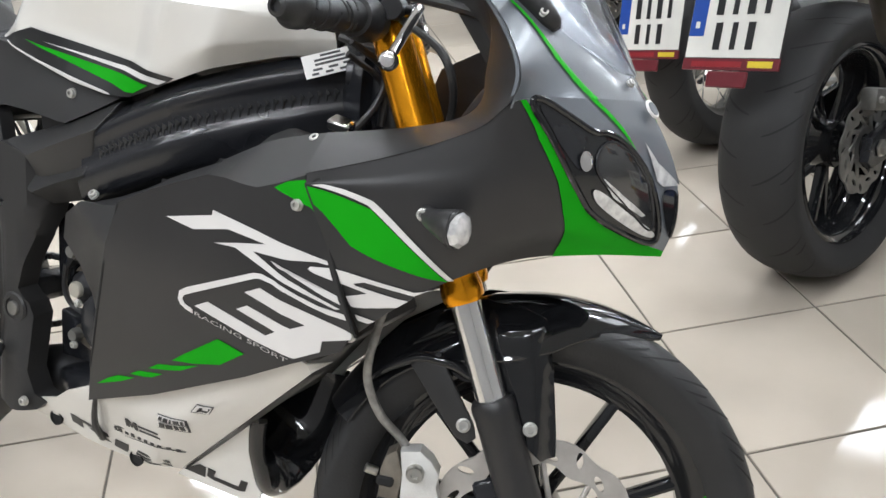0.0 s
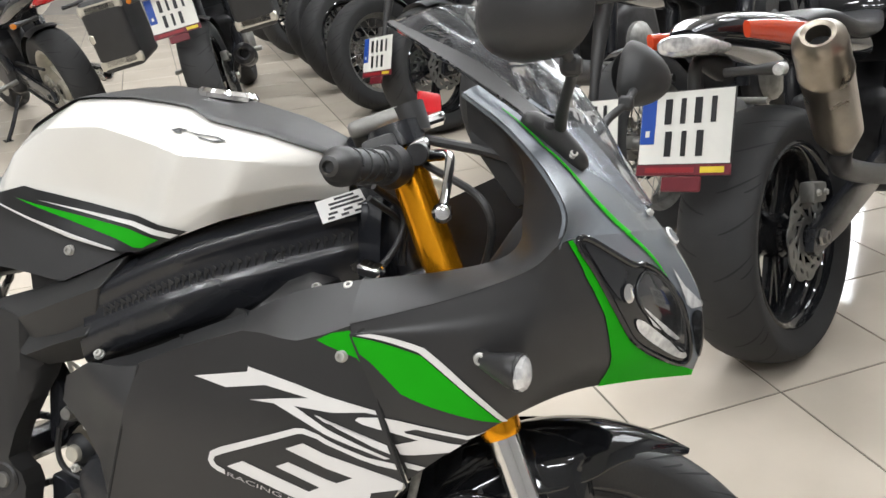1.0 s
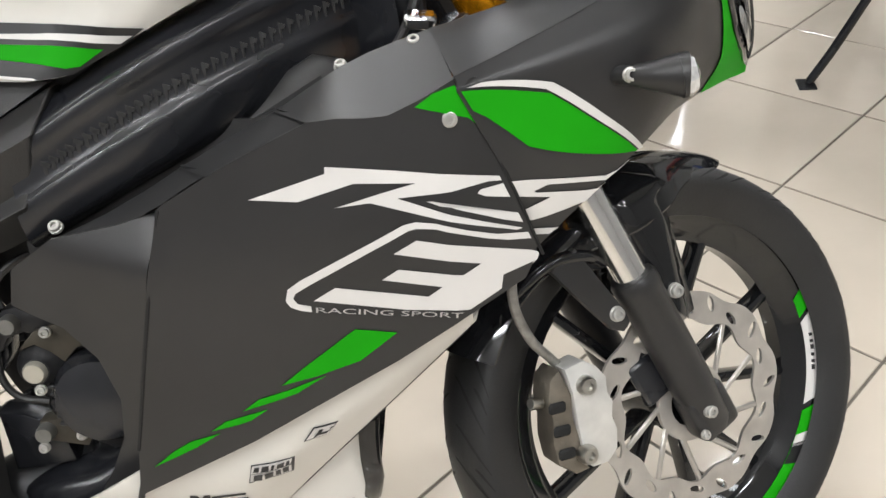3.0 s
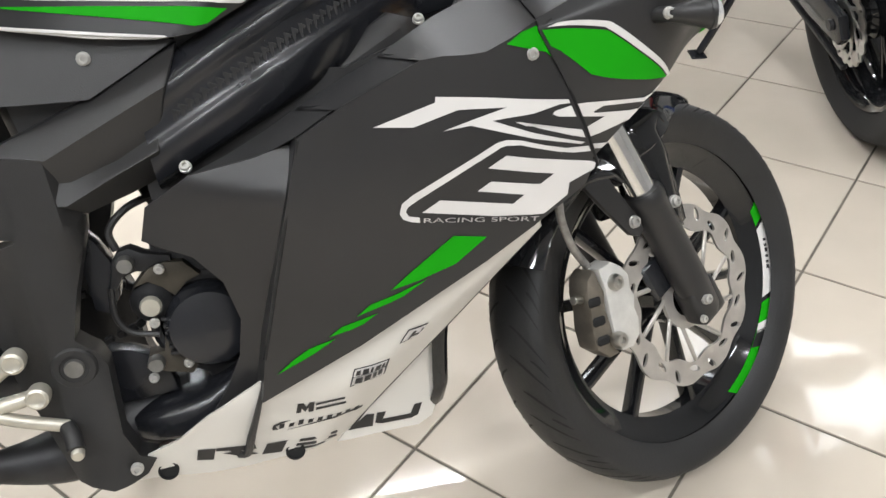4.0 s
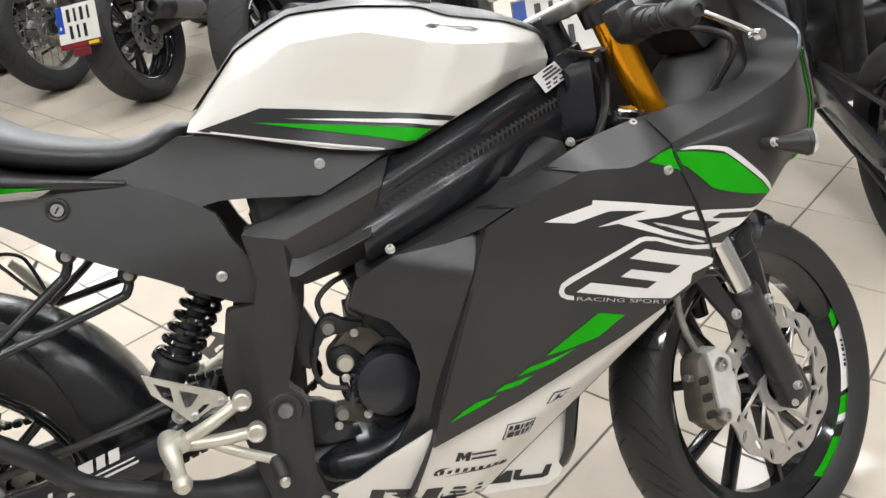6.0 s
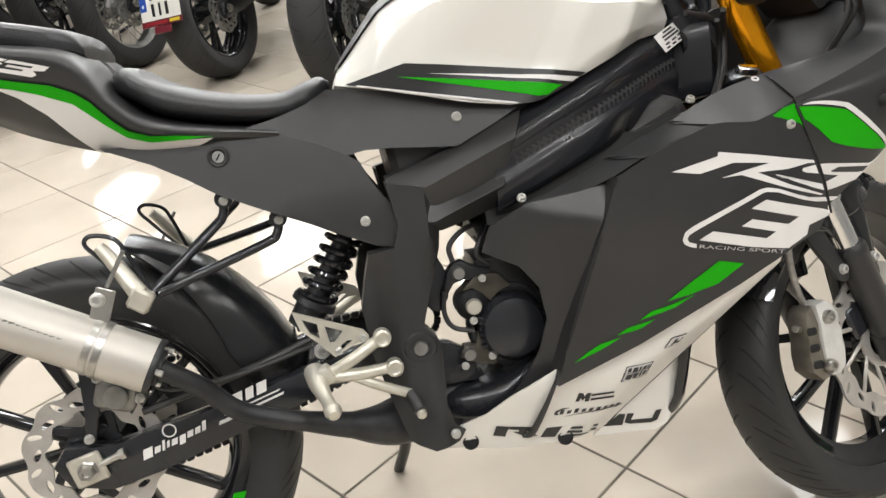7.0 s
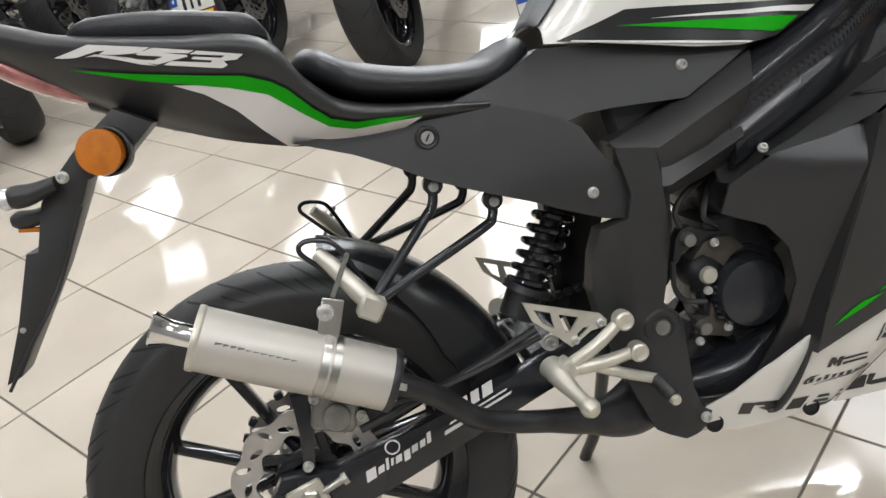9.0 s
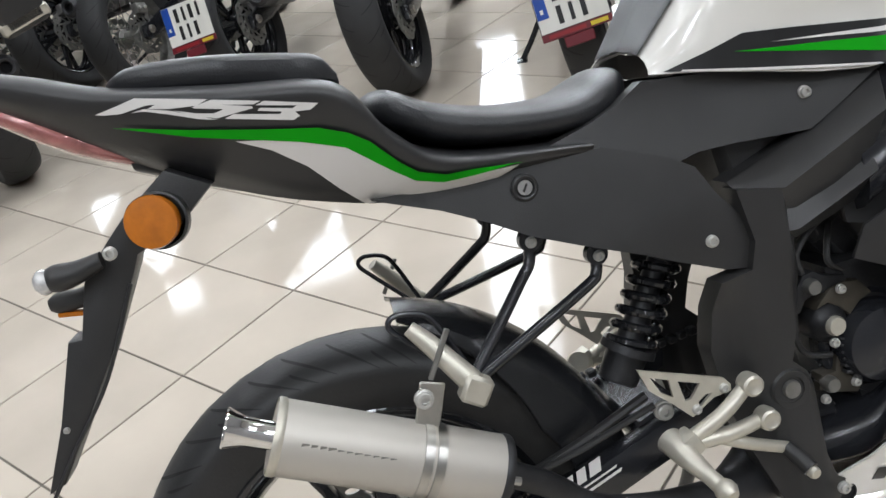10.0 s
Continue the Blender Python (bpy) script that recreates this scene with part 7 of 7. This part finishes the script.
def number_plate(parent, m, w=0.22, h=0.16):
    """A white number plate in a dark frame; its characters are plain bars. Local x runs across, z up, it faces -y."""
    def at(x, z, sx, sz, y, mat, name):
        return part(name, block(m @ pose(x, y, z), sx, 0.0012, sz, 0), mat, pl)
    pl = part("number_plate", block(m, w + 0.006, 0.004, h + 0.006, 0.001), "plastic", parent, "white number plate with blue edge strip")
    at(0, 0, w, h, -0.0025, "plate_white", "plate_face")
    at(-w / 2 + 0.019, 0.022, 0.036, h - 0.046, -0.0035, "blue", "blue_strip")
    at(-w / 2 + 0.019, -0.012, 0.010, 0.014, -0.0042, "plate_white", "country_bar")
    for k in range(4):
        at(-0.042 + 0.036 * k, 0.036, 0.012 if k % 2 else 0.017, 0.056, -0.0042, "black_decal", "plate_bar")
    for k in range(3):
        at(-0.038 + 0.038 * k, -0.036, 0.016 if k != 1 else 0.012, 0.056, -0.0042, "black_decal", "plate_bar")
    st = part("plate_holder", block(m @ pose(0, -0.001, -h / 2 - 0.014), w + 0.006, 0.006, 0.024, 0.001), "dark_red", pl)
    part("holder_print", block(m @ pose(-0.03, -0.0046, -h / 2 - 0.014), 0.12, 0.0008, 0.012, 0), "print_red", st)
    part("holder_print", block(m @ pose(0.072, -0.0046, -h / 2 - 0.014), 0.055, 0.0008, 0.013, 0), "yellow", st)
    part("red_reflector", block(m @ pose(0.0, -0.002, -h / 2 - 0.045), 0.095, 0.008, 0.034, 0.003), "dark_red", pl)
    return pl


def wire_wheel(parent, c, rim_r, W, mat="alu_dark", name="rear_wheel"):
    ob = part(name, lathe([(rim_r, -W * 0.36), (rim_r + 0.006, -W * 0.36 + 0.005), (rim_r - 0.014, -W * 0.2), (rim_r - 0.014, W * 0.2), (rim_r + 0.006, W * 0.36 - 0.005), (rim_r, W * 0.36), (rim_r - 0.024, W * 0.18), (rim_r - 0.024, -W * 0.18)], c, (0, -1, 0), 60, closed=True), mat, parent, "spoked wheel")
    part("hub", lathe([(0, -0.06), (0.05, -0.06), (0.05, -0.05), (0.03, -0.04), (0.03, 0.04), (0.05, 0.05), (0.05, 0.06), (0, 0.06)], c, (0, -1, 0), 24), "alu_dark", ob)
    c = Vector(c)
    for k in range(28):
        th = 2 * math.pi * k / 28
        off = 0.5 if k % 2 else -0.5
        s = 0.05 if (k // 2) % 2 else -0.05
        p0 = c + Vector((0.045 * math.cos(th + off), s, 0.045 * math.sin(th + off)))
        p1 = c + Vector(((rim_r - 0.02) * math.cos(th), 0.2 * s, (rim_r - 0.02) * math.sin(th)))
        part("spoke", cyl(p0, p1, 0.0022, sides=5), "chrome", ob)
    return ob


def parked_bike(label, x, y, heading, lean=11, R=0.315, W=0.18, wire=False, plate_at=None, can=None, body_mat="gloss_black", seat_h=0.80, tail="sport", disc=True, rim_mat="gloss_black", spokes=5,
                pannier=False, tyre_mat="rubber_worn", base=1.42, stripe=None, tail_up=0.0, hugger=True, grooves=20, shape=True, lamp="red_lens"):
    """A motorcycle standing on its side stand: x, y the rear wheel's foot, heading in degrees."""
    m = Matrix.Translation((x, y, 0)) @ pose(0, 0, 0, 0, 0, heading) @ pose(0, 0, 0, -lean, 0, 0)
    b = thing("motorcycle", label, "motorcycle", m, group="parked motorcycles")
    c = Vector((0, 0, R))
    h = W * 0.42
    if wire:
        wh = wire_wheel(b, c, R - 0.095, W)
    else:
        wh = spoked_rim(b, c, (0, -1, 0), (0, 0, 1), R - 0.095, W, spokes, rim_mat, "rear_wheel", y_shape=shape, hub=0.055, twist=0.4)
    tyre(wh, c, (0, -1, 0), (0, 0, 1), R, W, R - 0.092, tyre_mat, grooves, lean=-1)
    if disc:
        # darker metal than the front disc: the shade here is in the colour
        wave_disc(wh, c + Vector((0, -h - 0.012, 0)), (0, -1, 0), (0, 0, 1), 0.112, 0.07, 10, 16, mat="alu_dark")
        cl = part("brake_caliper", block(pose(0.02, -h - 0.028, R + 0.105, 0, 15, 0), 0.075, 0.04, 0.05, 0.01, segments=2), "alu_dark", b, "grey rear brake caliper")
        bolt((0.0, -h - 0.05, R + 0.11), (0, -1, 0), 0.007, cl)
        bolt((0.04, -h - 0.05, R + 0.10), (0, -1, 0), 0.007, cl)
    wave_disc(wh, c + Vector((0, h + 0.015, 0)), (0, -1, 0), (0, 0, 1), 0.108, 0.075, 20, 10, mat="steel", name="sprocket")
    part("axle", cyl((0, -h - 0.055, R), (0, h + 0.055, R), 0.014), "dark_metal", b)
    part("axle_nut", lathe([(0, 0), (0.022, 0), (0.022, 0.003), (0.016, 0.005), (0.016, 0.014), (0.008, 0.014), (0.008, 0.008), (0, 0.008)], (0, -h - 0.05, R), (0, -1, 0), 6), "steel", b, sharp=20)
    for s in (-1, 1):
        part("swingarm", plate([(-0.05, R - 0.02), (-0.03, R - 0.04), (0.15, R - 0.035), (0.55, R + 0.02), (0.55, R + 0.10), (0.15, R + 0.055), (-0.03, R + 0.03)], (h + 0.035) * s - 0.012, 0.024, 0.006), "frame_black", b)
    part("chain", block(pose(0.27, h + 0.015, R + 0.125, 0, 2, 0), 0.54, 0.016, 0.014, 0.003), "dark_metal", b)
    part("chain_run", block(pose(0.27, h + 0.015, R - 0.085, 0, -8, 0), 0.54, 0.016, 0.014, 0.003), "dark_metal", b)
    if hugger:
        bm = bmesh.new()
        rows = []
        for i in range(13):
            th = radians(100 - 80 * i / 12)
            rows.append([bm.verts.new(((R + 0.022 - 0.03 * (abs(q) ** 3)) * math.cos(th), q * (W / 2 + 0.012), R + (R + 0.022 - 0.03 * (abs(q) ** 3)) * math.sin(th))) for q in (-1, -0.6, 0, 0.6, 1)])
        for p, q in zip(rows, rows[1:]):
            for j in range(4):
                bm.faces.new((p[j], p[j + 1], q[j + 1], q[j]))
        part("rear_hugger", bm, "plastic", b)
    # front end
    fx = base
    fc = Vector((fx, 0, R - 0.012))
    fw = spoked_rim(b, fc, (0, -1, 0), (0, 0, 1), R - 0.105, 0.12, spokes, rim_mat, "front_wheel", y_shape=shape, twist=0.1)
    tyre(fw, fc, (0, -1, 0), (0, 0, 1), R - 0.012, 0.12, R - 0.102, tyre_mat, 18)
    wave_disc(fw, fc + Vector((0, -0.07, 0)), (0, -1, 0), (0, 0, 1), 0.15, 0.11, 10, 20)
    for s in (-1, 1):
        part("fork_leg", tube([(fx + 0.02, 0.1 * s, R - 0.02), (fx - 0.12, 0.1 * s, R + 0.34), (fx - 0.24, 0.1 * s, R + 0.64)], [0.028, 0.027, 0.024], 12, smooth=False), "dark_metal", b)
    part("front_mudguard", body([(fx - 0.30, R + 0.06, R + 0.16, 0.06), (fx - 0.16, R + 0.22, R + 0.30, 0.075), (fx, R + 0.30, R + 0.345, 0.075), (fx + 0.16, R + 0.25, R + 0.29, 0.06), (fx + 0.24, R + 0.19, R + 0.20, 0.03)], 2.4), body_mat, b)
    part("handlebar", tube([(fx - 0.34, -0.36, seat_h + 0.24), (fx - 0.27, -0.20, seat_h + 0.25), (fx - 0.24, 0, seat_h + 0.20), (fx - 0.27, 0.20, seat_h + 0.25), (fx - 0.34, 0.36, seat_h + 0.24)], 0.012, 10), "frame_black", b)
    for s in (-1, 1):
        part("grip", tube([(fx - 0.31, 0.26 * s, seat_h + 0.245), (fx - 0.345, 0.38 * s, seat_h + 0.238)], 0.018, 12, smooth=False), "rubber", b)
        mr = part("mirror", tube([(fx - 0.27, 0.22 * s, seat_h + 0.25), (fx - 0.24, 0.28 * s, seat_h + 0.34), (fx - 0.25, 0.30 * s, seat_h + 0.40)], 0.006, 8), "plastic", b)
        part("mirror_head", body([(fx - 0.275, seat_h + 0.38, seat_h + 0.44, 0.06), (fx - 0.25, seat_h + 0.375, seat_h + 0.445, 0.065), (fx - 0.23, seat_h + 0.39, seat_h + 0.43, 0.03)], 2.6), "plastic", mr, m=pose(0, 0.32 * s, 0))
    part("headlamp", body([(fx - 0.16, seat_h + 0.02, seat_h + 0.16, 0.07), (fx - 0.08, seat_h, seat_h + 0.18, 0.10), (fx - 0.03, seat_h + 0.02, seat_h + 0.15, 0.085)], 2.4), body_mat, b)
    # body
    part("fuel_tank", body([(0.60, seat_h - 0.04, seat_h + 0.03, 0.09), (0.68, seat_h - 0.05, seat_h + 0.14, 0.14), (0.85, seat_h - 0.02, seat_h + 0.20, 0.17), (1.0, seat_h + 0.01, seat_h + 0.17, 0.14), (1.08, seat_h + 0.03, seat_h + 0.09, 0.07)], 2.6), body_mat, b)
    eg = part("engine", block(pose(0.72, 0, 0.44, 0, -10, 0), 0.40, 0.30, 0.32, 0.05, segments=3), "dark_metal", b, "dark metal engine")
    part("engine_cover", lathe([(0, 0.05), (0.07, 0.045), (0.10, 0.02), (0.105, -0.03)], (0.70, -0.15, 0.40), (0, -1, 0), 28), "alu_dark", eg)
    part("cylinder", block(pose(0.84, 0, 0.62, 0, 22, 0), 0.18, 0.26, 0.20, 0.03), "dark_metal", eg)
    part("radiator", block(pose(1.02, 0, 0.52, 0, -14, 0), 0.05, 0.32, 0.26, 0.008), "dark_metal", b)
    part("frame_spar", tube([(0.52, -0.12, R + 0.08), (0.60, -0.14, seat_h - 0.10), (0.95, -0.10, seat_h + 0.02)], [0.028, 0.032, 0.026], 10), "frame_black", b)
    part("frame_spar", tube([(0.52, 0.12, R + 0.08), (0.60, 0.14, seat_h - 0.10), (0.95, 0.10, seat_h + 0.02)], [0.028, 0.032, 0.026], 10), "frame_black", b)
    part("seat", body([(0.12, seat_h + 0.035, seat_h + 0.08, 0.09), (0.20, seat_h + 0.02, seat_h + 0.085, 0.13), (0.34, seat_h - 0.025, seat_h + 0.035, 0.14), (0.50, seat_h - 0.04, seat_h + 0.01, 0.13), (0.64, seat_h - 0.02, seat_h + 0.03, 0.09)], 3), "seat", b)
    tu = tail_up
    part("tail", body([(-0.30, seat_h + 0.10 + tu, seat_h + 0.125 + tu, 0.03), (-0.20, seat_h + 0.07 + tu, seat_h + 0.14 + tu, 0.075), (0.0, seat_h + 0.01 + tu * 0.6, seat_h + 0.11 + tu * 0.6, 0.11), (0.2, seat_h - 0.05, seat_h + 0.05, 0.12), (0.45, seat_h - 0.10, seat_h - 0.01, 0.12)], 2.6), body_mat, b)
    part("tail_lamp", body([(-0.325, seat_h + 0.085 + tu, seat_h + 0.115 + tu, 0.035), (-0.30, seat_h + 0.07 + tu, seat_h + 0.115 + tu, 0.06), (-0.22, seat_h + 0.055 + tu, seat_h + 0.085 + tu, 0.065)], 2.6), lamp, b, "tail lamp")
    if stripe:
        for s in (-1, 1):
            part("tail_panel", body([(-0.24, seat_h + 0.085 + tu, seat_h + 0.12 + tu, 0.008), (-0.10, seat_h + 0.05 + tu, seat_h + 0.10 + tu, 0.012), (0.10, seat_h + 0.0, seat_h + 0.06, 0.012), (0.20, seat_h - 0.01, seat_h + 0.03, 0.006)], 2.4), stripe, b, m=pose(0, 0.112 * s, 0))
    for s in (-1, 1):
        ic = part("rear_indicator", tube([(-0.25, 0.06 * s, seat_h + 0.02 + tu), (-0.255, 0.12 * s, seat_h + 0.02 + tu), (-0.26, 0.19 * s, seat_h + 0.02 + tu)], [0.010, 0.010, 0.016], 10), "plastic", b)
        part("lens", lathe([(0, -0.01), (0.014, -0.008), (0.012, 0.010), (0, 0.014)], (-0.27, 0.185 * s, seat_h + 0.02 + tu), (-1, 0, 0), 12), "amber" if lamp == "red_lens" else lamp, ic)
    part("shock", cyl((0.42, 0.02, R + 0.10), (0.48, 0.02, seat_h - 0.08), 0.036, sides=14), "dark_metal", b)
    part("side_stand", tube([(0.55, 0.14, 0.26), (0.52, 0.24, 0.14), (0.50, 0.31, 0.066)], 0.012, 8), "frame_black", b)
    part("stand_foot", block(pose(0.50, 0.315, 0.062, lean, 0, 0), 0.06, 0.045, 0.008, 0.002), "frame_black", b)
    for s in (-1, 1):
        part("foot_peg", tube([(0.42, 0.14 * s, 0.36), (0.42, 0.25 * s, 0.35)], 0.013, 10, smooth=False), "alu_dark", b)
    if plate_at:
        px, py, pz, pt = plate_at
        part("plate_hanger", tube([(-0.12, py * 0.4, seat_h + 0.01 + tu * 0.7), (px + 0.08, py, pz + 0.12), (px + 0.045, py, pz)], [0.030, 0.015, 0.015], 10), "plastic", b)
        number_plate(b, Matrix.Translation((px, py, pz)) @ pose(0, 0, 0, 0, 0, -90) @ pose(0, 0, 0, pt, 0, 0))
    if can:
        p0, p1, r, mt = can
        d = (Vector(p1) - Vector(p0)).normalized()
        ln = (Vector(p1) - Vector(p0)).length
        sl = part("silencer", lathe([(r * 0.42, 0.03), (r * 0.45, 0.0), (r * 0.62, -0.004), (r * 0.95, 0.012), (r, 0.03), (r, ln * 0.26), (r * 1.04, ln * 0.27), (r * 1.04, ln * 0.30), (r, ln * 0.31), (r * 0.98, ln * 0.85), (r * 0.6, ln), (r * 0.45, ln + 0.02)], p0, d, 32), mt, b, "brushed steel silencer")
        part("silencer_bore", lathe([(0, 0.03), (r * 0.42, 0.03), (r * 0.42, 0.031), (0, 0.031)], p0, d, 20), M["groove"], sl)
        part("exhaust_pipe", tube([Vector(p1), Vector(p1) + d * 0.10, (0.55, p1[1] * 0.6, 0.32), (0.9, p1[1] * 0.5, 0.30)], [r * 0.5, r * 0.5, 0.028, 0.026], 12), "dark_metal", b)
    if pannier:
        for s in ((1,) if pannier == 1 else (-1, 1)):
            pn = part("pannier", block(pose(-0.02, 0.33 * s, 0.70), 0.44, 0.20, 0.34, 0.03, segments=3), "plastic", b, "black pannier case with silver trim")
            for dz in (-0.13, 0.13):
                part("silver_trim", block(pose(-0.225, 0.33 * s, 0.70 + dz), 0.03, 0.206, 0.05, 0.008), "alu", pn)
            part("silver_trim", block(pose(-0.02, 0.33 * s + 0.088 * s, 0.70), 0.446, 0.03, 0.045, 0.008), "alu", pn)
    return b


CAN_HIGH = ((-0.34, -0.290, 0.835), (-0.10, -0.225, 0.57), 0.050, "burnt_steel")
CAN_LOW = ((-0.06, -0.20, 0.42), (0.36, -0.17, 0.33), 0.055, "dark_metal")
parked_bike("large black motorcycle with wide rear tyre and number plate", 2.27, 0.62, 76, plate_at=(-0.25, 0.0, 0.63, -22), R=0.315, W=0.18, can=CAN_LOW, stripe="red", seat_h=0.82, hugger=False)
parked_bike("black sports motorcycle with steel silencer and wide tyre", 1.590, 1.25, 66, plate_at=(-0.28, 0.03, 0.665, -24), R=0.32, W=0.19, can=CAN_HIGH, lamp="clear_lens", stripe="orange_red", seat_h=0.75, hugger=False)
parked_bike("black touring motorcycle with spoked wheel and number plate", 1.21, 1.968, 68, plate_at=(-0.33, 0.0, 0.46, -20), R=0.315, W=0.15, wire=True, can=CAN_LOW, seat_h=0.80)
parked_bike("dark motorcycle with cast wheels and low silencer", 0.62, 2.58, 65, R=0.315, W=0.17, can=CAN_LOW, seat_h=0.80)
parked_bike("black motorcycle with cast wheels and number plate beside a spoked one", 0.033, 3.13, 62, plate_at=(-0.33, 0.0, 0.45, -20), R=0.315, W=0.17, can=CAN_LOW, seat_h=0.82)
parked_bike("black trail motorcycle with spoked rear wheel", -0.45, 3.52, 60, R=0.315, W=0.14, wire=True, seat_h=0.84, grooves=26)
parked_bike("dark motorcycle in the row with a wide tyre", -0.88, 4.04, 60, R=0.315, W=0.17, can=CAN_LOW)
parked_bike("black motorcycle in the row with green rim", -1.25, 4.52, 60, R=0.315, W=0.18, rim_mat="gloss_black")
parked_bike("dark motorcycle standing far back in the row", -1.78, 5.06, 60, R=0.315, W=0.17, plate_at=(-0.32, 0, 0.58, -20), stripe="red")
parked_bike("dark motorcycle at the far end of the row", -2.30, 5.60, 60, R=0.315, W=0.17)
parked_bike("black touring motorcycle with panniers and number plate", -1.06, 2.87, 118, plate_at=(-0.24, 0.03, 0.72, -18), R=0.315, W=0.17, pannier=2, seat_h=0.80, can=CAN_LOW)
parked_bike("black and chrome cruiser with bright alloy wheels", -1.85, 2.72, 150, R=0.32, W=0.16, rim_mat="alu", spokes=9, shape=False, seat_h=0.72, disc=False, can=((-0.1, -0.18, 0.34), (0.5, -0.16, 0.32), 0.045, "chrome"), pannier=0)

# ---- floor tiles, last ----
floor = tagged(part("floor", block(pose((RX0 + RX1) / 2, (RY0 + RY1) / 2, -0.053), RX1 - RX0, RY1 - RY0, 0.1, 0), "grout"),
               "polished cream floor tiles with brown joints", "floor", kind="structure")
TP, TA, TO = 0.3902, radians(38.04), (0.903, 0.0265)
TU, TV = Vector((math.cos(TA), math.sin(TA), 0)), Vector((math.sin(TA), -math.cos(TA), 0))


def tile_mesh(bm, m):
    h, b = (TP - 0.005) / 2, 0.0012
    lo = [bm.verts.new(m @ Vector((x, y, -0.006))) for x, y in ((-h, -h), (h, -h), (h, h), (-h, h))]
    mid = [bm.verts.new(m @ Vector((x, y, -b))) for x, y in ((-h, -h), (h, -h), (h, h), (-h, h))]
    k = h - b
    top = [bm.verts.new(m @ Vector((x, y, 0))) for x, y in ((-k, -k), (k, -k), (k, k), (-k, k))]
    for r0, r1 in ((lo, mid), (mid, top)):
        for i in range(4):
            bm.faces.new((r0[i], r0[(i + 1) % 4], r1[(i + 1) % 4], r1[i]))
    bm.faces.new(top)


bm = bmesh.new()
tile_mesh(bm, Matrix.Identity(4))
one = bpy.data.meshes.new("floor_tile")
bm.to_mesh(one)
bm.free()
one.materials.append(M["tile"])
rest = bmesh.new()
spots = []
for i in range(-32, 33):
    for j in range(-32, 33):
        c = Vector((TO[0], TO[1], 0)) + TP * ((i + 0.5) * TU + (j + 0.5) * TV)
        if RX0 - 0.1 < c.x < RX1 + 0.1 and RY0 - 0.1 < c.y < RY1 + 0.1:
            spots.append(((c - Vector((0.5, 1.2, 0))).length, c))
spots.sort(key=lambda q: q[0])
turn_tile = Matrix.Rotation(TA, 4, "Z")
for k, (d, c) in enumerate(spots):
    m = Matrix.Translation(c) @ turn_tile @ Matrix.Rotation(radians(90 * ((k * 7) % 4)), 4, "Z")
    if k < 290:
        ob = new("tile", one)
        ob.parent = floor
        ob.matrix_basis = m
    else:
        tile_mesh(rest, m)
far_tiles = part("far_tiles", rest, "tile", floor)
far_tiles["kind"] = "stuff"
